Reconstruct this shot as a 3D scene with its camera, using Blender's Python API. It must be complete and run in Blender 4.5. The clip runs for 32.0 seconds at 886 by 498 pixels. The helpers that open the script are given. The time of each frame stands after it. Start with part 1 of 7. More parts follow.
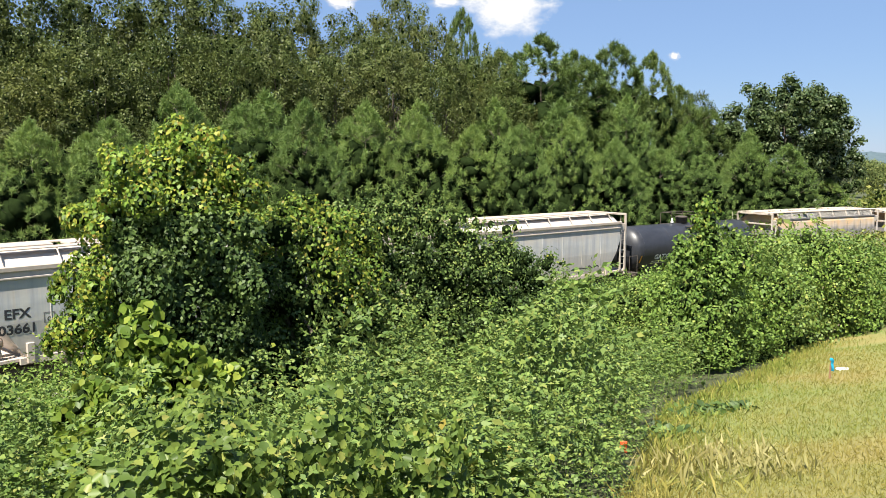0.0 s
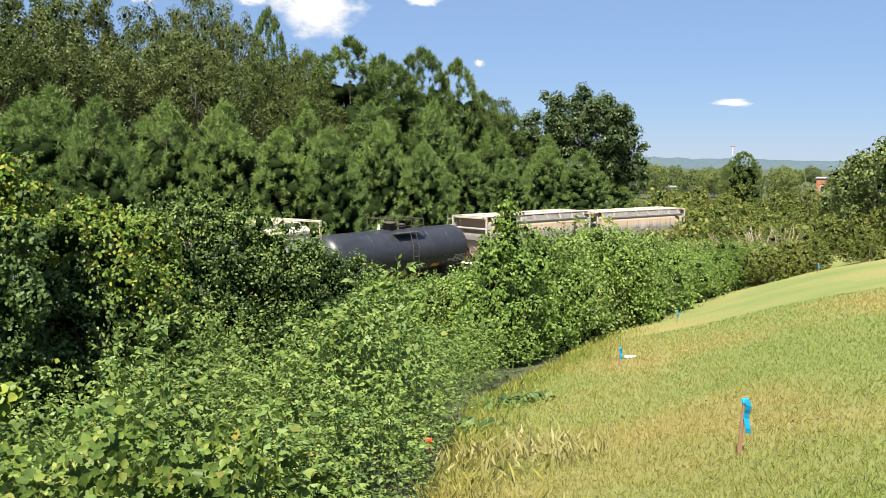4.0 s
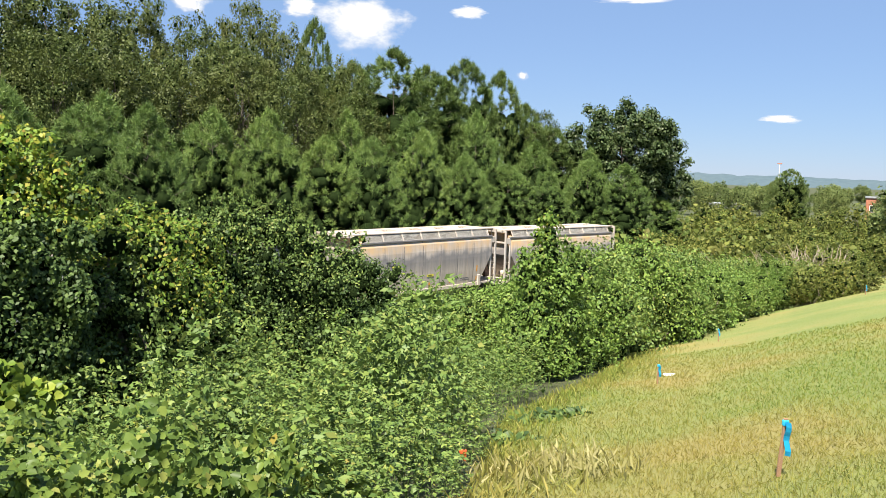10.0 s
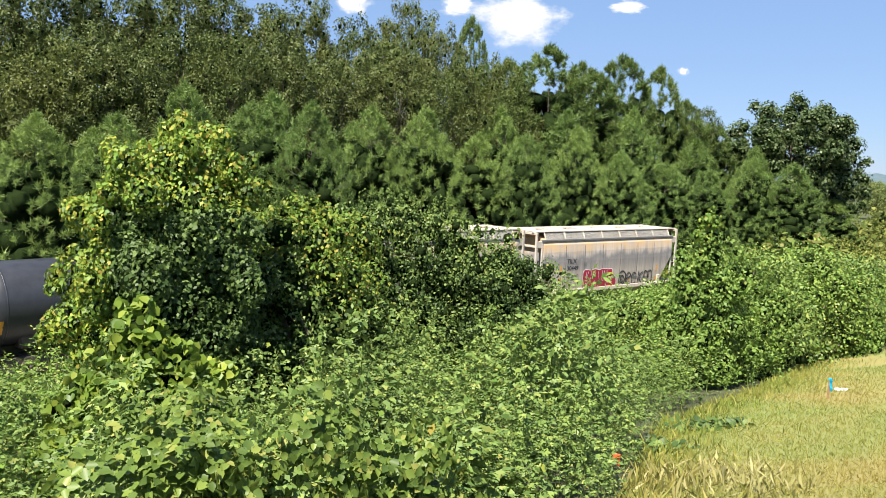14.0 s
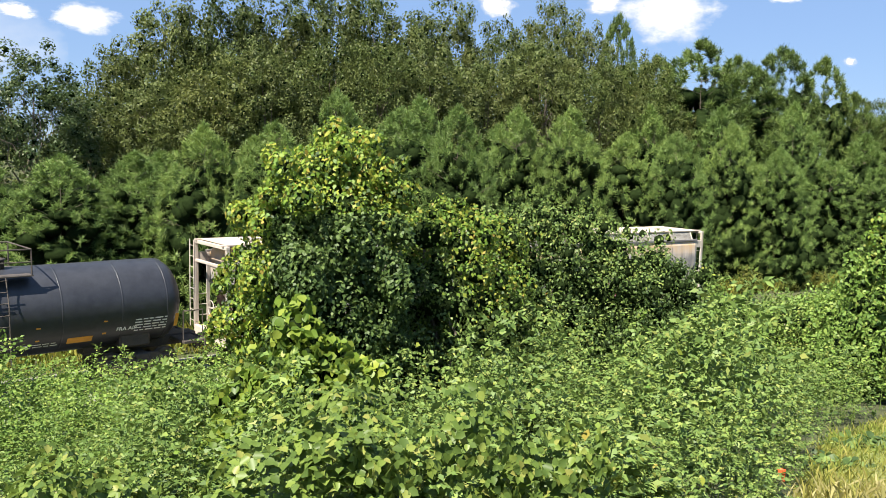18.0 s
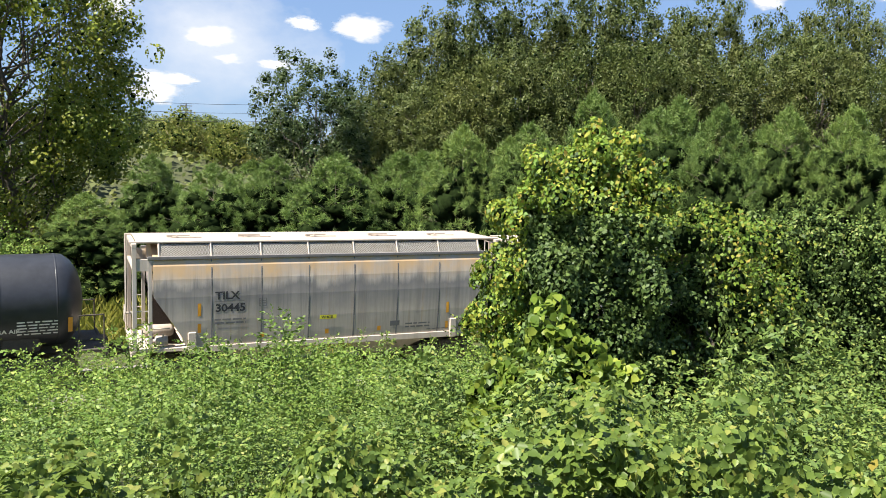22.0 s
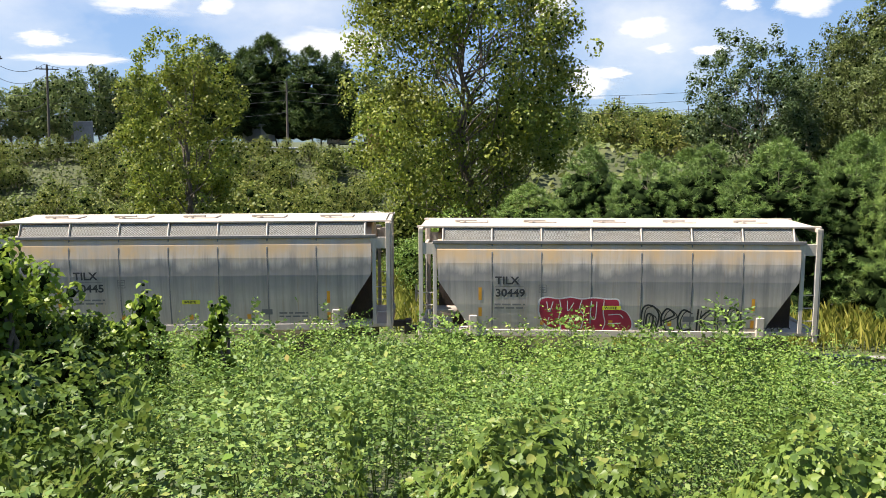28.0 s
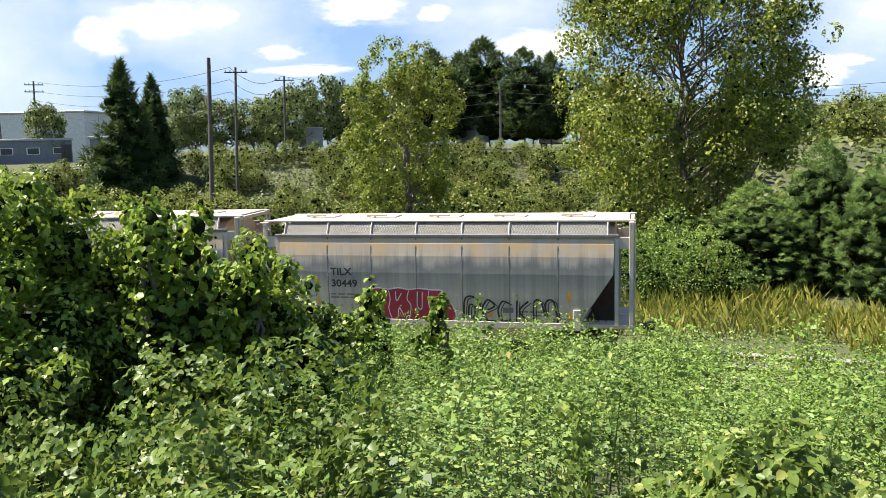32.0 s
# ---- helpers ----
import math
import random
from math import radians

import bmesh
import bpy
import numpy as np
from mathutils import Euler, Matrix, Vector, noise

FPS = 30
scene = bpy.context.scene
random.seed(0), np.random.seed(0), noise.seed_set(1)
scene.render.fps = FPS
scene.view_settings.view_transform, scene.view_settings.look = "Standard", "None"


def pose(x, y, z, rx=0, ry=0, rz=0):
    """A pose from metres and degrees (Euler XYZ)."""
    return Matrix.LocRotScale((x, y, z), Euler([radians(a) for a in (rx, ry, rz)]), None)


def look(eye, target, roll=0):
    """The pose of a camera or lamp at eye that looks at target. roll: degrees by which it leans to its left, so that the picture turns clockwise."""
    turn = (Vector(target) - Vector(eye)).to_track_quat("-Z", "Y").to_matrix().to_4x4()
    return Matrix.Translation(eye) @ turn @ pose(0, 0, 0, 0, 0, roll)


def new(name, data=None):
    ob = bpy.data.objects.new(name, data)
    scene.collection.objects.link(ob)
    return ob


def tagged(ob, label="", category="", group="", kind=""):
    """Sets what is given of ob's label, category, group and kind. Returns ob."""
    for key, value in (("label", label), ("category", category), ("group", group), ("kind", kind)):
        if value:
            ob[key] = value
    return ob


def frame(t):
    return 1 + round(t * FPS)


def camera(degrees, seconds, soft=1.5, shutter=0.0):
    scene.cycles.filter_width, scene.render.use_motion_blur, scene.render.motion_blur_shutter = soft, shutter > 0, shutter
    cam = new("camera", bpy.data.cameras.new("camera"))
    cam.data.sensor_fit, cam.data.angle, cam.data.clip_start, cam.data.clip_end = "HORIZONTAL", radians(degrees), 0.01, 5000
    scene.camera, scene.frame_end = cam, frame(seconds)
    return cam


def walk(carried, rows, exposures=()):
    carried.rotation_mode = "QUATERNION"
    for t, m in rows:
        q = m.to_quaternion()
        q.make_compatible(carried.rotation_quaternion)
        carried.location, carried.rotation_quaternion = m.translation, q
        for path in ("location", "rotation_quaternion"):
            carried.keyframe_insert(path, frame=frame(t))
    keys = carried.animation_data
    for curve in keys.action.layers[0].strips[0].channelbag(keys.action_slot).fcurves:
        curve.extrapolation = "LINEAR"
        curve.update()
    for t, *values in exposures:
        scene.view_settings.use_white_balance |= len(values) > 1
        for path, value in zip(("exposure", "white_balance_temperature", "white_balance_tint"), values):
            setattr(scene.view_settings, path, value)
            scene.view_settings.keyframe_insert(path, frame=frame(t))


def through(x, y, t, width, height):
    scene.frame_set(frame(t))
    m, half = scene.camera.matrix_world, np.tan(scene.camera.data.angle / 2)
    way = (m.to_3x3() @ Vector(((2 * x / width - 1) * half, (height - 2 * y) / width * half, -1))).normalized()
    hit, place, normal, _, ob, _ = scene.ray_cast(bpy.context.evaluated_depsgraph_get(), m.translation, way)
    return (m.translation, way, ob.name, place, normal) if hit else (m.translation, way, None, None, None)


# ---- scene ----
cam = camera(57.2, 32.0, soft=0.8)
PATH = [
    (0, (0.000, 0.000, 7.250), (-0.867, 9.900, 6.136), 0.32),
    (0.5, (0.021, -0.002, 7.243), (-0.505, 9.924, 6.155), 0.37),
    (1, (0.032, -0.003, 7.237), (-0.206, 9.937, 6.170), 0.30),
    (1.5, (0.040, 0.011, 7.232), (0.102, 9.955, 6.175), 0.52),
    (2, (0.054, 0.011, 7.234), (0.410, 9.952, 6.214), 0.74),
    (2.5, (0.057, 0.008, 7.236), (0.662, 9.938, 6.227), 0.84),
    (3, (0.072, 0.008, 7.233), (0.922, 9.922, 6.234), 0.74),
    (3.5, (0.086, 0.010, 7.244), (1.243, 9.891, 6.234), 0.86),
    (4, (0.103, 0.044, 7.239), (1.516, 9.886, 6.176), 0.66),
    (4.5, (0.103, 0.052, 7.241), (1.677, 9.865, 6.132), 0.62),
    (6.5, (0.103, 0.031, 7.253), (1.931, 9.807, 6.206), 0.71),
    (7, (0.107, 0.014, 7.253), (1.928, 9.796, 6.255), 0.91),
    (7.5, (0.119, 0.027, 7.249), (1.880, 9.821, 6.264), 1.59),
    (8, (0.121, 0.031, 7.251), (1.746, 9.851, 6.284), 1.84),
    (8.5, (0.125, 0.028, 7.253), (1.610, 9.872, 6.303), 1.89),
    (9, (0.117, 0.030, 7.252), (1.425, 9.901, 6.329), 1.91),
    (9.5, (0.114, 0.022, 7.247), (1.248, 9.915, 6.326), 1.85),
    (10, (0.099, 0.009, 7.246), (1.032, 9.921, 6.310), 1.77),
    (10.5, (0.093, 0.013, 7.246), (0.778, 9.942, 6.279), 1.87),
    (11, (0.082, 0.019, 7.239), (0.491, 9.963, 6.266), 1.96),
    (11.5, (0.071, 0.026, 7.231), (0.204, 9.979, 6.268), 1.75),
    (12, (0.068, 0.035, 7.229), (-0.053, 9.988, 6.265), 1.55),
    (12.5, (0.064, 0.032, 7.230), (-0.298, 9.979, 6.267), 1.44),
    (13, (0.050, 0.029, 7.224), (-0.536, 9.964, 6.248), 1.65),
    (13.5, (0.041, 0.040, 7.223), (-0.724, 9.959, 6.207), 2.07),
    (15.5, (0.022, 0.072, 7.217), (-1.313, 9.929, 6.188), 1.82),
    (16, (0.009, 0.082, 7.209), (-1.566, 9.903, 6.179), 1.62),
    (16.5, (-0.009, 0.092, 7.207), (-1.879, 9.862, 6.189), 1.49),
    (17, (-0.015, 0.092, 7.207), (-2.186, 9.801, 6.197), 1.34),
    (17.5, (-0.013, 0.082, 7.212), (-2.419, 9.735, 6.197), 1.13),
    (18, (-0.017, 0.087, 7.209), (-2.657, 9.674, 6.154), 1.32),
    (18.5, (-0.019, 0.066, 7.213), (-2.931, 9.568, 6.103), 1.69),
    (19, (-0.030, 0.063, 7.213), (-3.196, 9.479, 6.070), 1.77),
    (19.5, (-0.035, 0.073, 7.201), (-3.457, 9.398, 6.050), 1.74),
    (20, (-0.049, 0.055, 7.193), (-3.749, 9.271, 6.019), 1.81),
    (20.5, (-0.058, 0.049, 7.198), (-4.043, 9.142, 5.993), 1.65),
    (21, (-0.069, 0.034, 7.194), (-4.456, 8.940, 5.996), 1.55),
    (21.5, (-0.082, 0.020, 7.201), (-5.040, 8.626, 6.043), 1.44),
    (22, (-0.095, 0.008, 7.198), (-5.484, 8.357, 6.072), 1.91),
    (22.5, (-0.099, 0.003, 7.200), (-5.776, 8.155, 6.047), 1.55),
    (23, (-0.097, -0.002, 7.203), (-6.075, 7.924, 6.005), 0.97),
    (23.5, (-0.110, -0.002, 7.182), (-6.417, 7.666, 5.990), 0.87),
    (24, (-0.120, -0.005, 7.189), (-6.755, 7.384, 6.019), 0.78),
    (24.5, (-0.115, -0.013, 7.199), (-6.987, 7.153, 6.001), 0.63),
    (26.5, (-0.328, -0.033, 7.105), (-8.284, 5.886, 5.816), -0.20),
    (27, (-0.367, -0.012, 7.090), (-8.539, 5.603, 5.789), -0.26),
    (27.5, (-0.378, -0.025, 7.087), (-8.785, 5.230, 5.777), 0.16),
    (28, (-0.392, -0.041, 7.086), (-9.186, 4.534, 5.770), -0.25),
    (28.5, (-0.406, -0.083, 7.087), (-9.587, 3.667, 5.801), -0.50),
    (29, (-0.413, -0.115, 7.085), (-9.796, 3.099, 5.810), -0.50),
    (29.5, (-0.432, -0.113, 7.077), (-9.891, 2.864, 5.786), -0.68),
    (30, (-0.424, -0.136, 7.086), (-9.947, 2.632, 5.803), -1.15),
    (30.5, (-0.437, -0.144, 7.084), (-10.032, 2.362, 5.802), -1.35),
    (31, (-0.449, -0.137, 7.078), (-10.088, 2.194, 5.792), -1.40),
    (31.5, (-0.462, -0.145, 7.071), (-10.125, 2.088, 5.791), -1.33),
    (32, (-0.472, -0.137, 7.068), (-10.150, 2.031, 5.787), -1.46),
]
walk(cam, [(t, look(eye, target, roll)) for t, eye, target, roll in PATH], [(0, 1.38), (3, 1.36), (10, 1.42), (17, 1.54), (23, 1.46), (29, 1.52), (32, 1.66)])

# ---- light ----
SUN_AZ, SUN_EL = radians(-158), radians(57)
world = bpy.data.worlds.new("sky")
scene.world = world
world.use_nodes = True
wn = world.node_tree
sky = wn.nodes.new("ShaderNodeTexSky")
sky.sky_type = "NISHITA"
sky.sun_disc = False
sky.sun_elevation, sky.sun_rotation = SUN_EL, SUN_AZ
sky.air_density, sky.dust_density, sky.ozone_density = 1.0, 0.05, 4.0
haze = wn.nodes.new("ShaderNodeMix")
haze.data_type = "RGBA"
haze.inputs[0].default_value = 0.34
haze.inputs[7].default_value = (9.0, 12.8, 18.5, 1)
wn.links.new(sky.outputs[0], haze.inputs[6])
blue = wn.nodes.new("ShaderNodeMix")
blue.data_type, blue.blend_type = "RGBA", "MULTIPLY"
blue.inputs[0].default_value = 1.0
blue.inputs[7].default_value = (0.92, 0.98, 1.12, 1)
wn.links.new(haze.outputs[2], blue.inputs[6])
wn.links.new(blue.outputs[2], wn.nodes["Background"].inputs[0])
wn.nodes["Background"].inputs[1].default_value = 0.027
sun = new("sun", bpy.data.lights.new("sun", "SUN"))
sun.data.energy, sun.data.angle, sun.data.color = 5.0, radians(0.53), (1.0, 0.94, 0.82)
SUN_DIR = Vector((math.sin(SUN_AZ) * math.cos(SUN_EL), math.cos(SUN_AZ) * math.cos(SUN_EL), math.sin(SUN_EL)))
sun.matrix_basis = look(SUN_DIR * 60, (0, 0, 0))

# ---- materials ----


def nodes_of(name):
    m = bpy.data.materials.new(name)
    m.use_nodes = True
    return m, m.node_tree, m.node_tree.nodes["Principled BSDF"]


def ramp(nt, fac, stops):
    r = nt.nodes.new("ShaderNodeValToRGB")
    while len(r.color_ramp.elements) < len(stops):
        r.color_ramp.elements.new(0.5)
    for e, (at, col) in zip(r.color_ramp.elements, stops):
        e.position, e.color = at, (*col, 1)
    nt.links.new(fac, r.inputs[0])
    return r.outputs[0]


def noise_fac(nt, scale, detail=4, rough=0.6, stretch=None):
    tc = nt.nodes.new("ShaderNodeTexCoord")
    n = nt.nodes.new("ShaderNodeTexNoise")
    n.inputs["Scale"].default_value, n.inputs["Detail"].default_value = scale, detail
    n.inputs["Roughness"].default_value = rough
    if stretch:
        mp = nt.nodes.new("ShaderNodeMapping")
        mp.inputs["Scale"].default_value = stretch
        nt.links.new(tc.outputs["Object"], mp.inputs[0])
        nt.links.new(mp.outputs[0], n.inputs["Vector"])
    else:
        nt.links.new(tc.outputs["Object"], n.inputs["Vector"])
    return n.outputs["Fac"]


def mixcol(nt, fac, a, b, blend="MIX"):
    m = nt.nodes.new("ShaderNodeMix")
    m.data_type, m.blend_type = "RGBA", blend
    for sock, v in ((0, fac), (6, a), (7, b)):
        if hasattr(v, "is_linked"):
            nt.links.new(v, m.inputs[sock])
        elif sock == 0:
            m.inputs[0].default_value = v
        else:
            m.inputs[sock].default_value = (*v, 1)
    return m.outputs[2]


def bumped(nt, bsdf, height, strength, distance=0.02):
    b = nt.nodes.new("ShaderNodeBump")
    b.inputs["Strength"].default_value, b.inputs["Distance"].default_value = strength, distance
    nt.links.new(height, b.inputs["Height"])
    nt.links.new(b.outputs[0], bsdf.inputs["Normal"])


def leaf_mat(name, stops, rough=0.45, through=0.35, patch=0.35, tint=(0.10, 0.12, 0.02), patch_scale=0.6):
    """Leaf tissue: each leaf its own tone, patches of another tone, some light passing through."""
    m, nt, bsdf = nodes_of(name)
    g = nt.nodes.new("ShaderNodeNewGeometry")
    col = ramp(nt, g.outputs["Random Per Island"], stops)
    pf = ramp(nt, noise_fac(nt, patch_scale, 3), [(0.42, (0, 0, 0)), (0.7, (patch, patch, patch))])
    col = mixcol(nt, pf, col, tint)
    oi = nt.nodes.new("ShaderNodeObjectInfo")
    col = mixcol(nt, 1.0, col, ramp(nt, oi.outputs["Random"], [(0, (0.84, 0.86, 0.82)), (0.5, (1.0, 1.0, 0.95)), (1, (1.22, 1.15, 1.05))]), "MULTIPLY")
    col = mixcol(nt, 1.0, col, (0.78, 0.78, 0.78), "MULTIPLY")
    nt.links.new(col, bsdf.inputs["Base Color"])
    bsdf.inputs["Roughness"].default_value = rough
    bsdf.inputs["Specular IOR Level"].default_value = 0.22
    tr = nt.nodes.new("ShaderNodeBsdfTranslucent")
    tcol = mixcol(nt, 0.3, col, (0.16, 0.22, 0.035))
    nt.links.new(tcol, tr.inputs[0])
    mx = nt.nodes.new("ShaderNodeMixShader")
    mx.inputs[0].default_value = through
    nt.links.new(bsdf.outputs[0], mx.inputs[1])
    nt.links.new(tr.outputs[0], mx.inputs[2])
    nt.links.new(mx.outputs[0], nt.nodes["Material Output"].inputs[0])
    return m


def rough_mat(name, a, b, scale, rough=0.85, bump=0.4, metal=0.0, stretch=None, fine=None, dist=0.02):
    m, nt, bsdf = nodes_of(name)
    f = noise_fac(nt, scale, 6, 0.65, stretch)
    col = ramp(nt, f, [(0.3, a), (0.7, b)])
    f2 = noise_fac(nt, fine or scale * 9, 4, 0.7)
    col = mixcol(nt, 0.35, col, ramp(nt, f2, [(0.3, tuple(c * 0.6 for c in a)), (0.7, tuple(min(1, c * 1.25) for c in b))]))
    nt.links.new(col, bsdf.inputs["Base Color"])
    bsdf.inputs["Roughness"].default_value, bsdf.inputs["Metallic"].default_value = rough, metal
    if bump:
        bumped(nt, bsdf, f2, bump, dist)
    return m


def plain_mat(name, col, rough=0.6, metal=0.0):
    m, nt, bsdf = nodes_of(name)
    f = noise_fac(nt, 3.0, 5)
    c = ramp(nt, f, [(0.3, tuple(v * 0.8 for v in col)), (0.7, tuple(min(1, v * 1.12) for v in col))])
    nt.links.new(c, bsdf.inputs["Base Color"])
    bsdf.inputs["Roughness"].default_value, bsdf.inputs["Metallic"].default_value = rough, metal
    return m


KUDZU = leaf_mat("vine_leaf", [(0, (0.074, 0.125, 0.031)), (0.5, (0.139, 0.215, 0.046)), (0.85, (0.213, 0.292, 0.062)), (1, (0.316, 0.327, 0.092))], 0.42)
# darker vine leaf; also paints shade into thickets and low leaves
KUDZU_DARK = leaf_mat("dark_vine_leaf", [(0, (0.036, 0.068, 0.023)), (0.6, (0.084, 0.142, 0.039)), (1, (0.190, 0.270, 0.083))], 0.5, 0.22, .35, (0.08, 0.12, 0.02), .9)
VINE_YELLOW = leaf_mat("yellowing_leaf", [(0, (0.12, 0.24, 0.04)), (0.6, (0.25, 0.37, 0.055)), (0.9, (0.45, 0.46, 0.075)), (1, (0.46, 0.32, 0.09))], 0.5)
VINE_BRIGHT = leaf_mat("fresh_vine_leaf", [(0, (0.110, 0.190, 0.031)), (0.5, (0.215, 0.325, 0.046)), (1, (0.360, 0.430, 0.070))], 0.42, 0.4)
WEED = leaf_mat("weed_leaf", [(0, (0.114, 0.187, 0.049)), (0.5, (0.198, 0.296, 0.074)), (0.9, (0.302, 0.380, 0.098)), (1, (0.416, 0.426, 0.120))], 0.5, 0.24, 0.6, (0.06, 0.11, 0.03), 1.0)
WEED_LIGHT = leaf_mat("pale_weed_leaf", [(0, (0.117, 0.209, 0.042)), (0.5, (0.187, 0.305, 0.059)), (0.9, (0.278, 0.391, 0.085)), (1, (0.375, 0.418, 0.109))], 0.5, 0.26, .5, (0.12, 0.18, 0.045), 0.9)
BUSH_OLIVE = leaf_mat("olive_leaf", [(0, (0.085, 0.130, 0.026)), (0.6, (0.175, 0.225, 0.047)), (1, (0.31, 0.315, 0.078))], 0.55, 0.3, 0.6, (0.20, 0.15, 0.05), 0.25)
TREE_GREEN = leaf_mat("tree_leaf", [(0, (0.058, 0.088, 0.026)), (0.6, (0.110, 0.150, 0.042)), (1, (0.172, 0.206, 0.066))], 0.5, 0.25, 0.5, (0.14, 0.13, 0.04), 0.18)
TREE_DARK = leaf_mat("dark_tree_leaf", [(0, (0.048, 0.083, 0.036)), (0.6, (0.099, 0.147, 0.060)), (1, (0.176, 0.216, 0.100))], 0.4, 0.2)
TREE_YELLOW = leaf_mat("cottonwood_leaf", [(0, (0.11, 0.165, 0.025)), (0.5, (0.24, 0.31, 0.042)), (1, (0.40, 0.41, 0.065))], 0.45, 0.35, 0.6, (0.13, 0.10, 0.02), 0.22)
FAR_LEAF = leaf_mat("distant_leaf", [(0, (0.085, 0.13, 0.045)), (0.6, (0.16, 0.215, 0.07)), (1, (0.28, 0.31, 0.11))], 0.6, 0.2)
NEEDLE = leaf_mat("pine_needle", [(0, (0.11, 0.19, 0.05)), (0.6, (0.21, 0.32, 0.085)), (1, (0.34, 0.44, 0.135))], 0.45, 0.25, 0.45, (0.11, 0.18, 0.06), 0.35)
NEEDLE_OLD = leaf_mat("mature_pine_needle", [(0, (0.07, 0.12, 0.034)), (0.6, (0.135, 0.205, 0.055)), (1, (0.23, 0.30, 0.09))], 0.5, 0.2)
NEEDLE_DARK = leaf_mat("dark_pine_needle", [(0, (0.028, 0.056, 0.02)), (0.6, (0.056, 0.10, 0.032)), (1, (0.105, 0.15, 0.045))], 0.5, 0.2)
GRASS_BLADE = leaf_mat("grass_blade", [(0, (0.13, 0.20, 0.035)), (0.45, (0.19, 0.26, 0.045)), (0.8, (0.27, 0.30, 0.065)), (1, (0.38, 0.35, 0.11))], 0.7, 0.3, 0.7, (0.36, 0.26, 0.085), 0.2)
STRAW = leaf_mat("straw_blade", [(0, (0.30, 0.26, 0.09)), (0.6, (0.48, 0.42, 0.18)), (1, (0.60, 0.53, 0.28))], 0.65, 0.3)
FIELD_GRASS = leaf_mat("tall_field_grass", [(0, (0.115, 0.145, 0.024)), (0.5, (0.225, 0.24, 0.045)), (1, (0.37, 0.345, 0.08))], 0.6, 0.35)
BARK = rough_mat("bark", (0.07, 0.055, 0.04), (0.17, 0.14, 0.11), 9, 0.95, 0.8, stretch=(1, 1, 0.2))
TWIG = rough_mat("dry_twig", (0.22, 0.17, 0.12), (0.38, 0.32, 0.25), 14, 0.9, 0.3)
# near-black fill: shade inside the crowns put into the colour
INNER = rough_mat("inner_crown_shade", (0.009, 0.015, 0.006), (0.022, 0.036, 0.011), 5, 1.0, 0.8, fine=30, dist=.08)
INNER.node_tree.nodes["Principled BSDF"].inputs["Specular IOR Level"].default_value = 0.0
RED_LEAF = leaf_mat("red_autumn_leaf", [(0, (0.20, 0.02, 0.02)), (0.6, (0.34, 0.04, 0.03)), (1, (0.42, 0.10, 0.05))], 0.5, 0.35)
# soil tone darkened for the shade under the plants
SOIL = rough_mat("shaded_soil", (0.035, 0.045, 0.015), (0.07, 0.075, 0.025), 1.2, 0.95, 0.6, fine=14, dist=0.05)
BALLAST = rough_mat("ballast_stone", (0.14, 0.13, 0.12), (0.30, 0.28, 0.25), 18, 0.95, 0.9, fine=40)

# ---- building helpers ----


def fast_mesh(name, verts, quads=None, tris=None):
    """A mesh from arrays of corners and of faces."""
    me = bpy.data.meshes.new(name)
    verts = np.asarray(verts, np.float32).reshape(-1, 3)
    q = np.zeros((0, 4), np.int32) if quads is None else np.asarray(quads, np.int32).reshape(-1, 4)
    t = np.zeros((0, 3), np.int32) if tris is None else np.asarray(tris, np.int32).reshape(-1, 3)
    me.vertices.add(len(verts))
    me.vertices.foreach_set("co", verts.ravel())
    loops = np.concatenate([q.ravel(), t.ravel()])
    me.loops.add(len(loops))
    me.loops.foreach_set("vertex_index", loops)
    starts = np.concatenate([np.arange(len(q)) * 4, len(q) * 4 + np.arange(len(t)) * 3]).astype(np.int32)
    me.polygons.add(len(starts))
    me.polygons.foreach_set("loop_start", starts)
    me.update(calc_edges=True)
    return me


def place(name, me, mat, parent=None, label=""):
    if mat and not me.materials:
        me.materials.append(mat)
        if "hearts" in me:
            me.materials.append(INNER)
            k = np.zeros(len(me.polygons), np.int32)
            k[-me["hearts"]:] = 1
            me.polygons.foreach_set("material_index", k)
    ob = new(name, me)
    ob.parent = parent
    if label:
        ob["label"] = label
    return ob


def part(name, bm, mat, parent, label="", smooth=False):
    me = bpy.data.meshes.new(name)
    bm.to_mesh(me)
    bm.free()
    if smooth:
        me.polygons.foreach_set("use_smooth", [True] * len(me.polygons))
    return place(name, me, mat, parent, label)


def thing(name, x, y, z, rz, label, category, group="", kind=""):
    ob = new(name)
    ob.matrix_basis = pose(x, y, z, 0, 0, rz)
    ob.empty_display_size = 0.2
    return tagged(ob, label, category, group, kind)


def box(bm, c, s, turn=None, bevel=0.0):
    m = Matrix.Translation(c) @ (turn or Matrix()) @ Matrix.Diagonal((*s, 1))
    g = bmesh.ops.create_cube(bm, size=1, matrix=m)
    if bevel:
        es = list({e for v in g["verts"] for e in v.link_edges})
        bmesh.ops.bevel(bm, geom=es, offset=bevel, segments=1, affect="EDGES")
    return bm


def boxes(*rows, bevel=0.0):
    bm = bmesh.new()
    for c, s in rows:
        box(bm, c, s, None, bevel)
    return bm


def rod(bm, a, b, r, seg=8, r2=None):
    a, b = Vector(a), Vector(b)
    d = b - a
    m = Matrix.Translation((a + b) / 2) @ d.to_track_quat("Z", "Y").to_matrix().to_4x4()
    bmesh.ops.create_cone(bm, cap_ends=True, segments=seg, radius1=r, radius2=r if r2 is None else r2, depth=d.length, matrix=m)
    return bm


def rods(*rows, seg=8):
    bm = bmesh.new()
    for a, b, r in rows:
        rod(bm, a, b, r, seg)
    return bm


